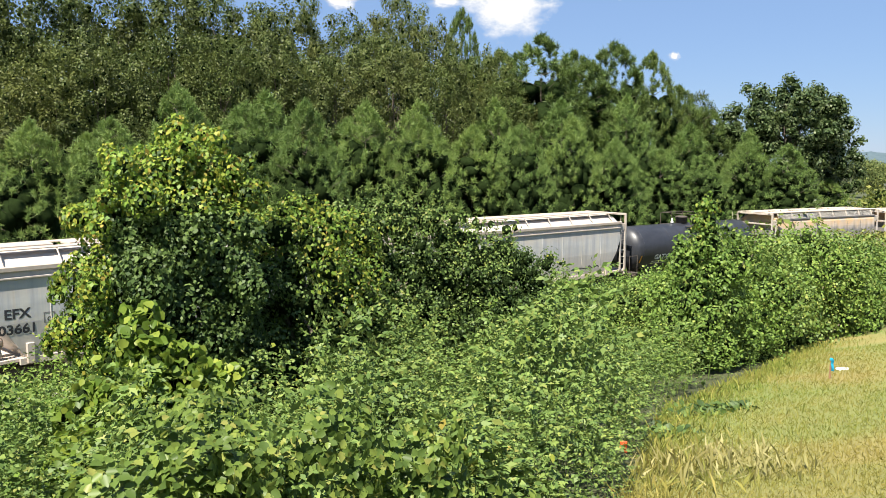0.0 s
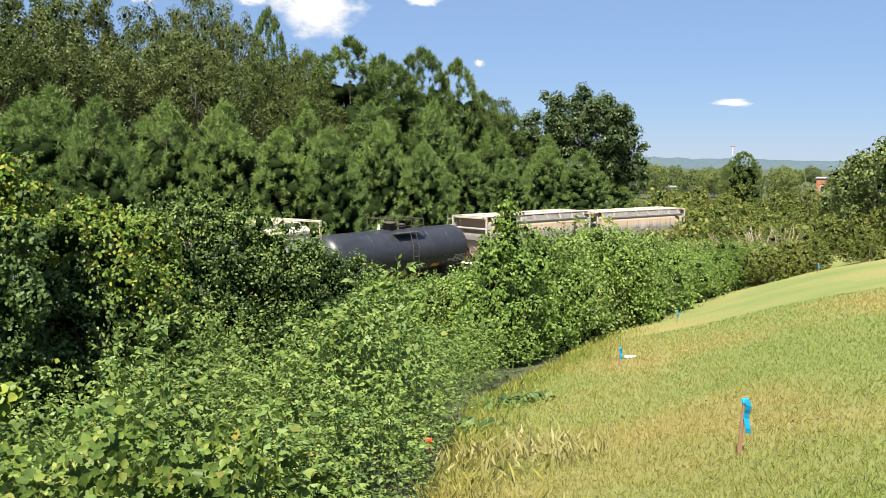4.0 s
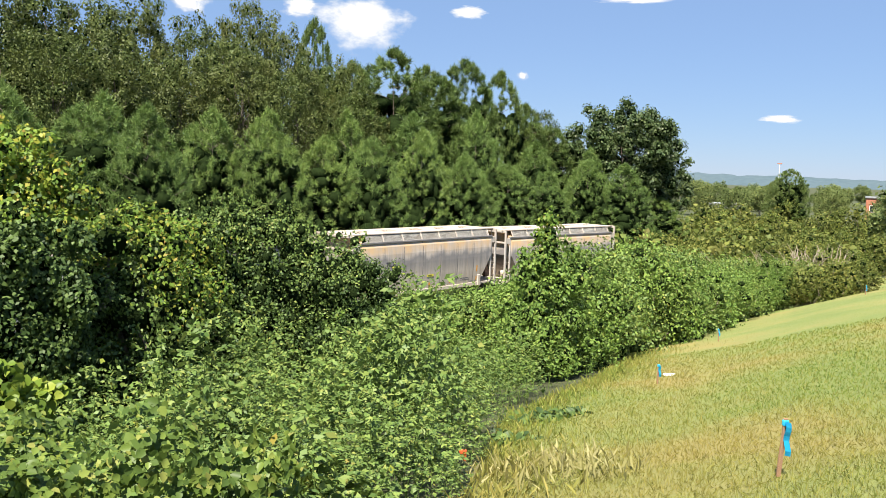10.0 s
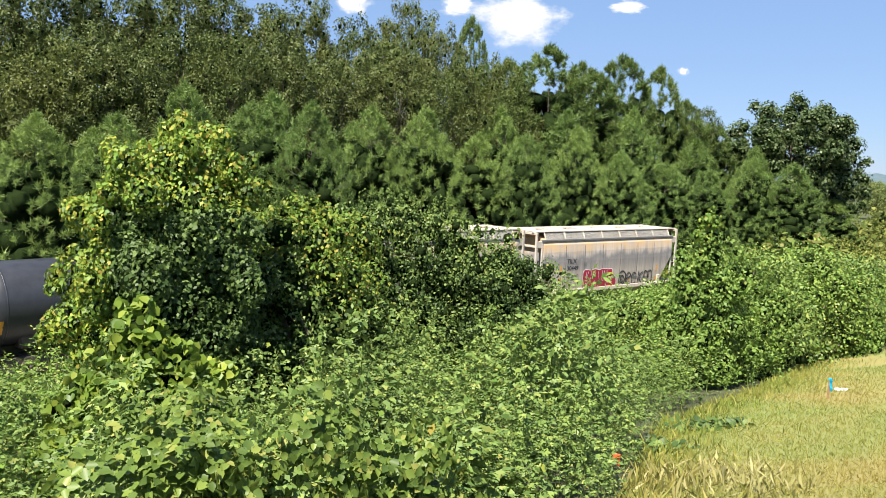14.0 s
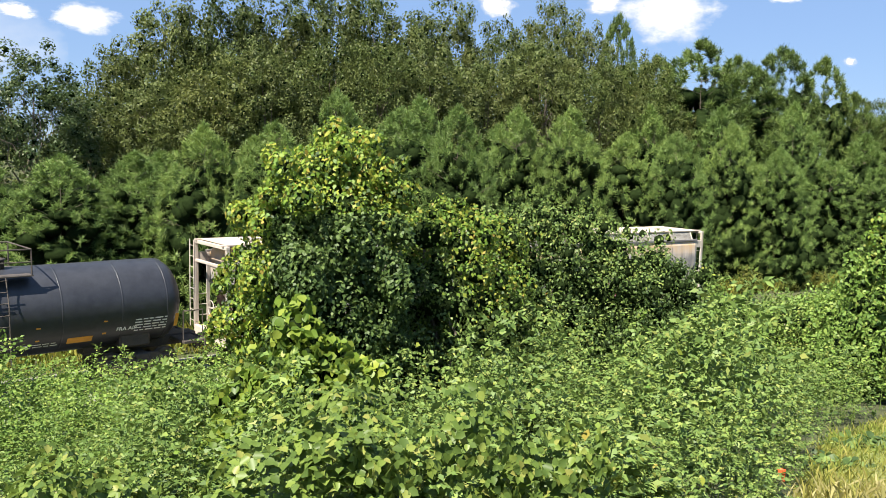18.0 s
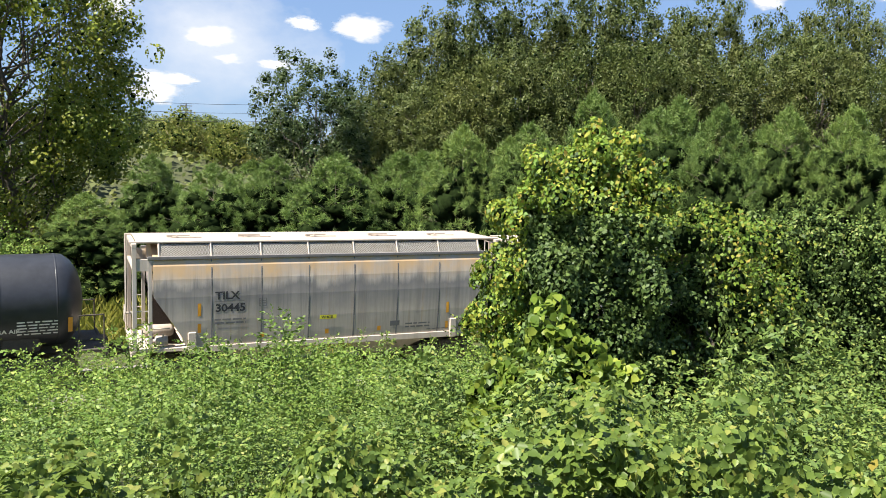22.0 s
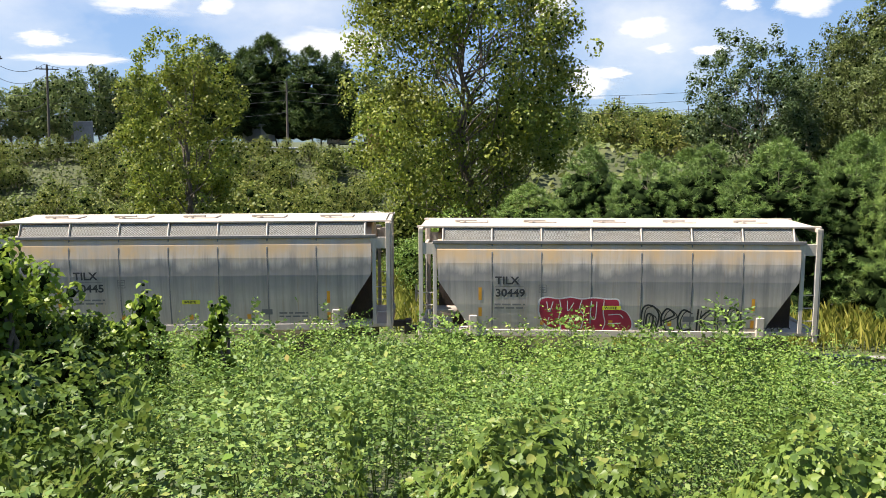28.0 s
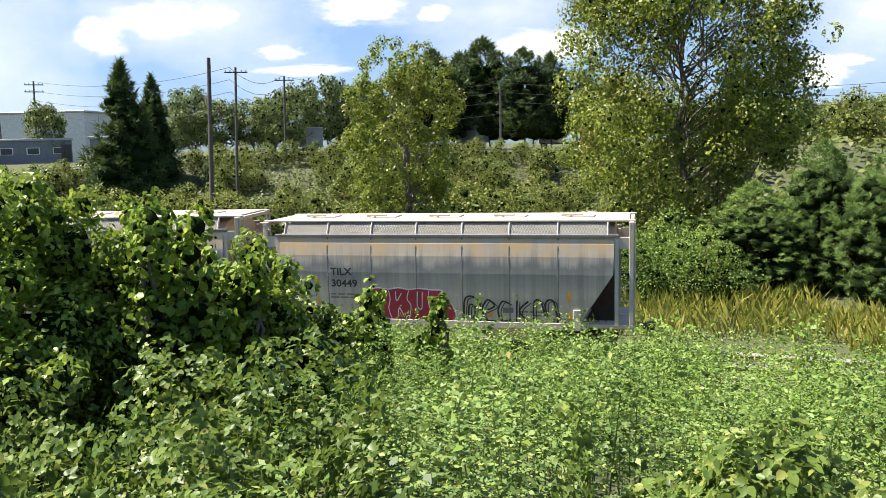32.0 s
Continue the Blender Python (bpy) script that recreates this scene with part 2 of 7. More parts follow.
def lathe(bm, profile, axis="x", seg=28, c=(0, 0, 0)):
    """A body of revolution: rows of (along, radius)."""
    rings = []
    for u, r in profile:
        ring = []
        for k in range(seg):
            a = 2 * math.pi * k / seg
            p = (u, r * math.cos(a), r * math.sin(a)) if axis == "x" else (r * math.cos(a), r * math.sin(a), u)
            ring.append(bm.verts.new(Vector(p) + Vector(c)))
        rings.append(ring)
    for a, b in zip(rings, rings[1:]):
        for k in range(seg):
            bm.faces.new((a[k], a[(k + 1) % seg], b[(k + 1) % seg], b[k]))
    bm.faces.new(rings[0])
    bm.faces.new(rings[-1])
    bmesh.ops.recalc_face_normals(bm, faces=bm.faces[:])
    return bm


# leaf outlines: corners (across, along, lift), faces by four corners
LEAF_BROAD = (np.array([(0, 0, 0), (.46, .22, .10), (.44, .62, .12), (0, 1, -.05), (-.44, .62, .12), (-.46, .22, .10)]), np.array([(0, 1, 2, 3), (0, 3, 4, 5)]))
LEAF_SIMPLE = (np.array([(0, 0, 0), (.36, .45, .10), (0, 1, 0), (-.36, .45, .10)]), np.array([(0, 1, 2, 3)]))
def _three():
    o, f = [], []
    for a, w in ((0, 1.0), (1.25, .82), (-1.25, .82)):
        ca, sa = math.cos(a), math.sin(a)
        q = np.array([(0, .12, 0), (.34, .30, .06), (.30, .66, .06), (0, 1, -.08), (-.30, .66, .06), (-.34, .30, .06)]) * [w, w, 1]
        b = len(o)
        f += [(b, b + 1, b + 2, b + 3), (b, b + 3, b + 4, b + 5)]
        o += [(x * ca + y * sa, .25 - x * sa + y * ca, z) for x, y, z in q]
    return np.array(o), np.array(f)


LEAF_THREE = _three()
BLADE = (np.array([(-.03, 0, 0), (.03, 0, 0), (.02, .6, .05), (0, 1, .18)]), np.array([(0, 1, 2, 3)]))


def unit(v):
    return v / np.maximum(np.linalg.norm(v, axis=-1, keepdims=True), 1e-9)


SUNWARD = np.array([-.28, -.85, .15])  # leaves turn to the light


def leaf_arrays(rng, pts, nrm, size, outline, wild=0.6, hang=0.25, vary=0.35, sunny=0.25):
    """Leaves that sit at pts and face about nrm, each turned at random; hang lets their tips drop."""
    n = len(pts)
    nn = unit(nrm + sunny * SUNWARD + wild * rng.normal(size=(n, 3)))
    t = rng.normal(size=(n, 3)) + np.array([0, 0, -hang * 3])
    t = unit(t - nn * (t * nn).sum(1, keepdims=True))
    s = np.cross(nn, t)
    size = size * (1 + vary * rng.uniform(-1, 1, n))
    o, f = outline
    v = pts[:, None] + size[:, None, None] * (o[None, :, 0, None] * s[:, None] + (o[None, :, 1, None] - 0.3) * t[:, None] + o[None, :, 2, None] * nn[:, None])
    return v.reshape(-1, 3), (f[None] + (np.arange(n) * len(o))[:, None, None]).reshape(-1, 4)


def joined(arrays):
    vs, fs, at = [], [], 0
    for v, f in arrays:
        vs.append(v)
        fs.append(f + at)
        at += len(v)
    return np.concatenate(vs), np.concatenate(fs)


def lumps_shell(rng, lumps, n, inner=0.55):
    """Points and outward normals on the shells of many ellipsoid lumps (rows x, y, z, rx, ry, rz), by their area."""
    lumps = np.asarray(lumps, float)
    w = lumps[:, 3] * lumps[:, 5]
    k = rng.choice(len(lumps), n, p=w / w.sum())
    d = unit(rng.normal(size=(n, 3)))
    rad = rng.uniform(inner, 1.0, n) ** 0.5
    p = lumps[k, :3] + d * lumps[k, 3:] * rad[:, None]
    return p, unit(d / lumps[k, 3:] + np.array([0, 0, 0.25]))


PHI = (1 + 5 ** 0.5) / 2
ICO = unit(np.array([(-1, PHI, 0), (1, PHI, 0), (-1, -PHI, 0), (1, -PHI, 0), (0, -1, PHI), (0, 1, PHI), (0, -1, -PHI), (0, 1, -PHI), (PHI, 0, -1), (PHI, 0, 1), (-PHI, 0, -1), (-PHI, 0, 1)]))
ICO_F = np.array([(0, 11, 5), (0, 5, 1), (0, 1, 7), (0, 7, 10), (0, 10, 11), (1, 5, 9), (5, 11, 4), (11, 10, 2), (10, 7, 6), (7, 1, 8), (3, 9, 4), (3, 4, 2), (3, 2, 6), (3, 6, 8), (3, 8, 9), (4, 9, 5), (2, 4, 11), (6, 2, 10), (8, 6, 7), (9, 8, 1)])


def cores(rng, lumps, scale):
    """Ragged dense hearts of leaf puffs, hidden under leaves, added to darken gaps."""
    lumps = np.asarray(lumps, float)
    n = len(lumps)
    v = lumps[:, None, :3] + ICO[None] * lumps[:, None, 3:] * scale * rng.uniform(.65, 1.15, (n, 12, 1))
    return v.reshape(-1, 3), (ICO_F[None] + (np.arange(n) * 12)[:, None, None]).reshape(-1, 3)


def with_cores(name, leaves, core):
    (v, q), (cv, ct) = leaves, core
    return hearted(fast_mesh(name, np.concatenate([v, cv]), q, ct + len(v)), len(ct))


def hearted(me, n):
    """The last n faces get the near-black colour standing for shade inside the crown."""
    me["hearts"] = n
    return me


def tube(pts, radii, seg=7):
    """A bent tapering limb as corners and faces."""
    pts = np.asarray(pts, float)
    v, f = [], []
    for i, (p, r) in enumerate(zip(pts, radii)):
        d = unit((pts[min(i + 1, len(pts) - 1)] - pts[max(i - 1, 0)])[None])[0]
        a = unit(np.cross(d, [0.3, 0.9, 0.2])[None])[0]
        b = np.cross(d, a)
        for k in range(seg):
            q = 2 * math.pi * k / seg
            v.append(p + r * (math.cos(q) * a + math.sin(q) * b))
    for i in range(len(pts) - 1):
        for k in range(seg):
            f.append((i * seg + k, i * seg + (k + 1) % seg, (i + 1) * seg + (k + 1) % seg, (i + 1) * seg + k))
    return np.array(v), np.array(f)


def limb(rng, a, b, r0, r1, bend=0.1, n=5, seg=6):
    a, b = np.asarray(a, float), np.asarray(b, float)
    L = np.linalg.norm(b - a)
    t = np.linspace(0, 1, n)[:, None]
    p = a + (b - a) * t + rng.normal(size=(n, 3)) * bend * L * np.sin(t * math.pi)
    return tube(p, np.linspace(r0, r1, n), seg)


# ---- lie of the land ----
BEARING = [-180, -150, -118, -105, -85, -60, -37, -20, -8, 8, 20, 27, 31, 36, 60, 100, 180]
FALL = [0, 0, .12, .215, .245, .262, .27, .25, .225, .19, .155, .12, .10, .06, .02, 0, 0]


def height(x, y):
    """The bank falls to the railway cutting, flat ground beyond it, a road bank far behind."""
    x, y = np.asarray(x, float), np.asarray(y, float)
    r = np.hypot(x, y)
    az = np.degrees(np.arctan2(x, y))
    k = sum(np.interp(az + d, BEARING, FALL) for d in (-5, -2.5, 0, 2.5, 5)) / 5
    bank = 5.65 - k * r
    base = -0.42
    z = base + np.logaddexp(0, np.maximum((bank - base) * 3.0, -50)) / 3.0
    west = np.clip((-x * 0.9 + y * 0.1 - 72) / 22, 0, 1)
    z = z + 6.3 * west * west * (3 - 2 * west)
    north = np.clip((r - 64) / 60, 0, 1) * np.clip((y + 10) / 30, 0, 1) * np.clip(1 - np.maximum(-x, 0) / 40, 0, 1)
    return z + 1.2 * north


# the curved railway: s runs back along the train, heading turns slowly
TX, TY, TH, TK, TZ, TG = -26.674, 6.915, 1.1009, -0.00663, 0.20, -0.0140


def track(s):
    """Place and heading of the track's centre line."""
    h = TH + TK * s
    x = TX + (math.sin(h) - math.sin(TH)) / TK
    y = TY - (math.cos(h) - math.cos(TH)) / TK
    return x, y, TZ + TG * s, h


EDGE = np.array([(-5, -14), (-3.6, -4), (-2.4, 0), (-1.0, 2.4), (0.3, 3.7), (0.95, 6.9), (2.3, 12.6), (5.2, 17.9), (9.6, 27.0), (20.5, 40.5), (30.6, 51), (44, 66)])


def lawn_side(x, y):
    """How far a place lies on the mown side of the edge of the thicket."""
    return x - np.interp(y, EDGE[:, 1], EDGE[:, 0])


def azr(az, r):
    a = np.radians(az)
    return np.sin(a) * r, np.cos(a) * r

# ---- ground ----


def make_ground():
    rings = np.concatenate([np.linspace(0.4, 30, 60), np.geomspace(31, 4200, 70)])
    seg = 288
    a = np.linspace(0, 2 * math.pi, seg, endpoint=False)
    R, A = np.meshgrid(rings, a, indexing="ij")
    X, Y = R * np.sin(A), R * np.cos(A)
    Z = height(X, Y)
    v = np.stack([X, Y, Z], -1).reshape(-1, 3)
    i, k = np.meshgrid(np.arange(len(rings) - 1), np.arange(seg), indexing="ij")
    k2 = (k + 1) % seg
    q = np.stack([i * seg + k, (i + 1) * seg + k, (i + 1) * seg + k2, i * seg + k2], -1).reshape(-1, 4)[:, ::-1]
    c = len(v)
    v = np.concatenate([v, [[0, 0, float(height(0, 0))]]])
    tri = np.stack([np.arange(seg), (np.arange(seg) + 1) % seg, np.full(seg, c)], -1)[:, ::-1]
    me = fast_mesh("ground", v, q, tri)
    me.polygons.foreach_set("use_smooth", [True] * len(me.polygons))
    tagged(place("ground", me, SOIL), "bank and flats of soil, coloured dark as shaded by plants", "ground", "", "structure")


def lawn_mat():
    m, nt, bsdf = nodes_of("mown_grass")
    big = noise_fac(nt, 0.2, 6, 0.6)
    col = ramp(nt, big, [(0.30, (0.10, 0.15, 0.03)), (0.44, (0.155, 0.195, 0.043)), (0.54, (0.215, 0.215, 0.06)), (0.66, (0.29, 0.215, 0.07))])
    fine = noise_fac(nt, 30, 5, 0.7)
    col = mixcol(nt, 0.35, col, ramp(nt, fine, [(0.3, (0.11, 0.15, 0.03)), (0.7, (0.29, 0.30, 0.09))]))
    nt.links.new(col, bsdf.inputs["Base Color"])
    bsdf.inputs["Roughness"].default_value = 0.95
    bumped(nt, bsdf, fine, 0.7, 0.05)
    return m


LAWN = lawn_mat()


def make_lawn():
    ys = np.concatenate([np.linspace(-14, 30, 100), np.linspace(31, 75, 40)])
    off = np.concatenate([[0, .15, .35, .7], np.geomspace(1.0, 70, 42)])
    ex = np.interp(ys, EDGE[:, 1], EDGE[:, 0])
    Y, O = np.meshgrid(ys, off, indexing="ij")
    X = ex[:, None] + O
    Z = height(X, Y) + np.where(O < 0.05, -0.05, 0.02)
    v = np.stack([X, Y, Z], -1).reshape(-1, 3)
    n = len(off)
    i, k = np.meshgrid(np.arange(len(ys) - 1), np.arange(n - 1), indexing="ij")
    q = np.stack([i * n + k, i * n + k + 1, (i + 1) * n + k + 1, (i + 1) * n + k], -1).reshape(-1, 4)
    me = fast_mesh("lawn", v, q)
    me.polygons.foreach_set("use_smooth", [True] * len(me.polygons))
    tagged(place("lawn", me, LAWN), "mown yellow-green grass slope with dry patches", "grass slope", "", "structure")
    rng = np.random.default_rng(5)
    n = 150000
    az = rng.uniform(-8, 48, n)
    r = 3.2 * (24 / 3.2) ** rng.uniform(0, 1, n) ** .85
    az[:15000], r[:15000] = rng.uniform(-180, 180, 15000), rng.uniform(.2, 6, 15000)
    x, y = azr(az, r)
    ok = lawn_side(x, y) > 0.02
    x, y, r = x[ok], y[ok], r[ok]
    pts = np.stack([x, y, height(x, y) + 0.03], -1)
    up = np.tile([0, 0, 1.0], (len(pts), 1))
    size = 0.022 + 0.03 * rng.random(len(pts)) + 0.0008 * r
    # upright blades: along is up, so the leaf plane stands on edge
    nn = unit(rng.normal(size=(len(pts), 3)) * [1, 1, 0.15])
    t = unit(up + 0.6 * rng.normal(size=(len(pts), 3)))
    s = unit(np.cross(nn, t))
    o, f = BLADE
    wide = (1.0 + r / 11)[:, None, None]
    v = pts[:, None] + size[:, None, None] * (o[None, :, 0, None] * wide * 1.7 * s[:, None] + o[None, :, 1, None] * t[:, None] + o[None, :, 2, None] * nn[:, None])
    q = (f[None] + (np.arange(len(pts)) * 4)[:, None, None]).reshape(-1, 4)
    tagged(place("grass", fast_mesh("grass", v.reshape(-1, 3), q), GRASS_BLADE), "short green and straw-yellow grass blades on the slope", "grass", "", "stuff")


def blades(rng, pts, size, lean=0.35, width=1.0):
    n = len(pts)
    nn = unit(rng.normal(size=(n, 3)) * [1, 1, 0.15])
    t = unit(np.array([0, 0, 1.0]) + lean * rng.normal(size=(n, 3)))
    s = unit(np.cross(nn, t))
    o, f = BLADE
    v = pts[:, None] + size[:, None, None] * (o[None, :, 0, None] * width * s[:, None] + o[None, :, 1, None] * t[:, None] + 2 * o[None, :, 2, None] * nn[:, None])
    return v.reshape(-1, 3), (f[None] + (np.arange(n) * 4)[:, None, None]).reshape(-1, 4)


make_ground()
make_lawn()

# ---- railway ----
RAIL = rough_mat("rail_steel", (0.10, 0.07, 0.05), (0.22, 0.16, 0.12), 6, 0.5, 0.2, metal=0.6)
TIE = rough_mat("weathered_tie", (0.08, 0.06, 0.05), (0.17, 0.14, 0.11), 8, 0.95, 0.6, stretch=(0.3, 3, 3))


def strip(s0, s1, step, profile):
    """A long strip along the track with the cross profile (side, height)."""
    S = np.arange(s0, s1, step)
    v = []
    for s in S:
        x, y, z, h = track(s)
        for o, dz in profile:
            v.append((x + math.sin(h) * o, y - math.cos(h) * o, z + dz))
    n = len(profile)
    i, k = np.meshgrid(np.arange(len(S) - 1), np.arange(n - 1), indexing="ij")
    q = np.stack([i * n + k, i * n + k + 1, (i + 1) * n + k + 1, (i + 1) * n + k], -1).reshape(-1, 4)[:, ::-1]
    return fast_mesh("strip", v, q)


def make_railway():
    tagged(place("ballast_bed", strip(-75, 130, 2.5, [(-3.4, -.75), (-1.9, -.2), (0, -.17), (1.9, -.2), (3.4, -.75)]), BALLAST), "grey stone ballast bed under the rails", "ballast", "", "structure")
    for side in (-0.7175, 0.7175):
        p = [(side - .07, -.17), (side - .07, -.15), (side - .012, -.12), (side - .012, -.04), (side - .036, -.03), (side - .036, 0), (side + .036, 0), (side + .036, -.03), (side + .012, -.04), (side + .012, -.12), (side + .07, -.15), (side + .07, -.17)]
        tagged(place("rail", strip(-75, 130, 2.5, p), RAIL), "rusty steel rail on wooden ties", "rail", "rails", "structure")
    me = None
    for k in range(-70, 130):
        x, y, z, h = track(k * 0.56)
        if me is None:
            ob = tagged(part("tie", boxes(((0, 0, 0), (.22, 2.6, .17)), bevel=.012), TIE, None), "weathered wooden tie in the ballast", "railway tie", "ties", "structure")
            me = ob.data
        else:
            ob = tagged(place("tie", me, TIE), "weathered wooden tie in the ballast", "railway tie", "ties", "structure")
        ob.matrix_basis = pose(x, y, z - 0.25, 0, 0, math.degrees(h))


make_railway()

# ---- train ----


def scaled(nt, v, lo, hi):
    m = nt.nodes.new("ShaderNodeMapRange")
    m.inputs[1].default_value, m.inputs[2].default_value = lo, hi
    nt.links.new(v, m.inputs[0])
    return m.outputs[0]


def car_paint(name, base, dark, rust=0.5, gloss=0.5, pale=(0.55, 0.53, 0.49), wash=0.0):
    """Sun-bleached paint with grey washed bands, rusty run-down streaks and dust low down."""
    m, nt, bsdf = nodes_of(name)
    tc = nt.nodes.new("ShaderNodeTexCoord")
    sep = nt.nodes.new("ShaderNodeSeparateXYZ")
    nt.links.new(tc.outputs["Object"], sep.inputs[0])
    streak = noise_fac(nt, 1.0, 6, 0.75, (2.6, 0.6, 0.10))
    col = ramp(nt, streak, [(0.40, dark), (0.49, base), (0.60, pale)])
    cloud = noise_fac(nt, 0.55, 5, 0.65, (0.5, 1, 1.6))
    col = mixcol(nt, ramp(nt, cloud, [(0.4, (0, 0, 0)), (0.65, (.55, .55, .55))]), col, tuple(c * .72 for c in base))
    rs = noise_fac(nt, 1.0, 7, 0.75, (4.5, 0.8, 0.22))
    col = mixcol(nt, ramp(nt, rs, [(0.56, (0, 0, 0)), (0.72, (rust, rust, rust))]), col, (0.36, 0.20, 0.08))
    edge = noise_fac(nt, 1.0, 5, .7, (1.1, .4, .25))
    add = nt.nodes.new("ShaderNodeMath")
    add.operation = "MULTIPLY_ADD"
    add.inputs[1].default_value = 1.1
    nt.links.new(edge, add.inputs[0])
    nt.links.new(sep.outputs[2], add.inputs[2])
    band = ramp(nt, scaled(nt, add.outputs[0], 1.6, 4.6), [(0.0, (.65, .65, .65)), (.20, (.42, .42, .42)), (.40, (.25, .25, .25)), (.50, (0, 0, 0)), (.68, (0, 0, 0)), (.80, (.45, .45, .45)), (.95, (.6, .6, .6))])
    col = mixcol(nt, band, col, (0.50, 0.41, 0.33))
    slate = ramp(nt, scaled(nt, add.outputs[0], 1.6, 4.6), [(0.30, (0, 0, 0)), (.48, (wash * .6,) * 3), (.63, (wash,) * 3), (.71, (0, 0, 0))])
    col = mixcol(nt, slate, col, (0.185, 0.175, 0.18))
    high = ramp(nt, scaled(nt, add.outputs[0], 1.6, 4.6), [(.70, (0, 0, 0)), (.84, (wash, wash, wash))])
    blot = ramp(nt, noise_fac(nt, 1.0, 5, .65, (.9, .5, .5)), [(.40, (.15, .15, .15)), (.56, (1, 1, 1))])
    col = mixcol(nt, mixcol(nt, 1.0, high, blot, "MULTIPLY"), col, (0.58, 0.38, 0.20))
    nt.links.new(col, bsdf.inputs["Base Color"])
    bsdf.inputs["Roughness"].default_value = gloss
    bumped(nt, bsdf, noise_fac(nt, 1.2, 3, .5), 0.25, 0.03)
    return m


def grating_mat():
    m, nt, bsdf = nodes_of("steel_grating")
    tc = nt.nodes.new("ShaderNodeTexCoord")
    ck = nt.nodes.new("ShaderNodeTexChecker")
    ck.inputs["Scale"].default_value = 22
    ck.inputs[1].default_value, ck.inputs[2].default_value = (0.5, 0.49, 0.46, 1), (0.24, 0.22, 0.20, 1)
    nt.links.new(tc.outputs["Object"], ck.inputs[0])
    col = mixcol(nt, ramp(nt, noise_fac(nt, 1.1, 5), [(.4, (0, 0, 0)), (.7, (.6, .6, .6))]), ck.outputs[0], (0.38, 0.33, 0.27))
    nt.links.new(col, bsdf.inputs["Base Color"])
    bsdf.inputs["Roughness"].default_value = 0.7
    return m


HOPPER = car_paint("weathered_grey_paint", (0.43, 0.38, 0.345), (0.25, 0.225, 0.215), .8, .5, (.56, .49, .44), .85)
HOPPER_TOP = car_paint("chalky_white_paint", (0.31, 0.265, 0.245), (0.23, 0.20, 0.185), .35, .75, (.39, .35, .325))
HOPPER_WHITE = car_paint("pale_grey_paint", (0.47, 0.47, 0.47), (0.38, 0.38, 0.40), .2, .5)
FRAME_PAINT = car_paint("dusty_frame_paint", (0.38, 0.35, 0.32), (0.25, 0.23, 0.21), .45, .75, (.46, .43, .40))
GRATE = grating_mat()
WEB_BROWN = rough_mat("brown_primer_steel", (0.05, 0.036, 0.032), (0.12, 0.082, 0.066), 1.6, 0.8, 0.3, fine=25)
TANK_BLACK = rough_mat("black_tank_paint", (0.016, 0.017, 0.022), (0.035, 0.037, 0.045), 0.7, 0.42, 0.08, stretch=(.5, 2, .4), fine=3)
IRON = rough_mat("dark_iron", (0.03, 0.027, 0.025), (0.09, 0.07, 0.055), 5, 0.75, 0.3)
WHEEL_STEEL = rough_mat("wheel_steel", (0.09, 0.07, 0.055), (0.2, 0.16, 0.13), 6, 0.5, 0.2, metal=.5)
INK = plain_mat("dark_lettering", (0.03, 0.03, 0.035), .7)
INK_SOFT = plain_mat("faded_lettering", (0.16, 0.15, 0.15), .8)
CHALK = plain_mat("white_lettering", (0.72, 0.72, 0.70), .6)
ORANGE = plain_mat("reflector_orange", (0.72, 0.32, 0.03), .5)
YELLOW = plain_mat("label_yellow", (0.72, 0.66, 0.05), .6)
RED_SPRAY = plain_mat("red_spray_paint", (0.36, 0.02, 0.05), .6)
WHITE_SPRAY = plain_mat("white_spray_paint", (0.68, 0.62, 0.62), .7)
BLACK_SPRAY = plain_mat("black_spray_paint", (0.02, 0.02, 0.022), .6)


def letters(text, size):
    """The flat outline of a word in the built-in font, as corners and faces, in its own plane."""
    cu = bpy.data.curves.new("lettering", "FONT")
    cu.body, cu.size, cu.resolution_u, cu.offset = text, size, 3, .028 * size
    ob = bpy.data.objects.new("lettering", cu)
    me = bpy.data.meshes.new_from_object(ob)
    v = [tuple(q.co) for q in me.vertices]
    f = [tuple(p.vertices) for p in me.polygons]
    bpy.data.objects.remove(ob)
    bpy.data.curves.remove(cu)
    bpy.data.meshes.remove(me)
    return v, f


def on_side(name, v, f, x0, z0, side, mat, parent, label="", off=0.006, bold=1.0):
    """Lays a flat pattern on the near side of a car; its words run to the rear."""
    me = bpy.data.meshes.new(name)
    me.from_pydata([(x0 - p[0] * bold, side(z0 + p[1]) + off, z0 + p[1]) for p in v], [], f)
    return place(name, me, mat, parent, label)


def ribbon(points, width):
    v, f = [], []
    P = np.array(points, float)
    for i, p in enumerate(P):
        d = unit((P[min(i + 1, len(P) - 1)] - P[max(i - 1, 0)])[None])[0]
        n = np.array([-d[1], d[0]]) * width / 2
        v += [(*(p + n), 0), (*(p - n), 0)]
        if i:
            f.append((2 * i - 2, 2 * i - 1, 2 * i + 1, 2 * i))
    return v, f


def smooth_line(points, n=8):
    P = [np.array(p, float) for p in points]
    out = []
    for i in range(len(P) - 1):
        a, b, c, d = P[max(i - 1, 0)], P[i], P[i + 1], P[min(i + 2, len(P) - 1)]
        for t in np.linspace(0, 1, n, endpoint=False):
            out.append(0.5 * (2 * b + (c - a) * t + (2 * a - 5 * b + 4 * c - d) * t * t + (3 * b - a - 3 * c + d) * t ** 3))
    return out + [P[-1]]


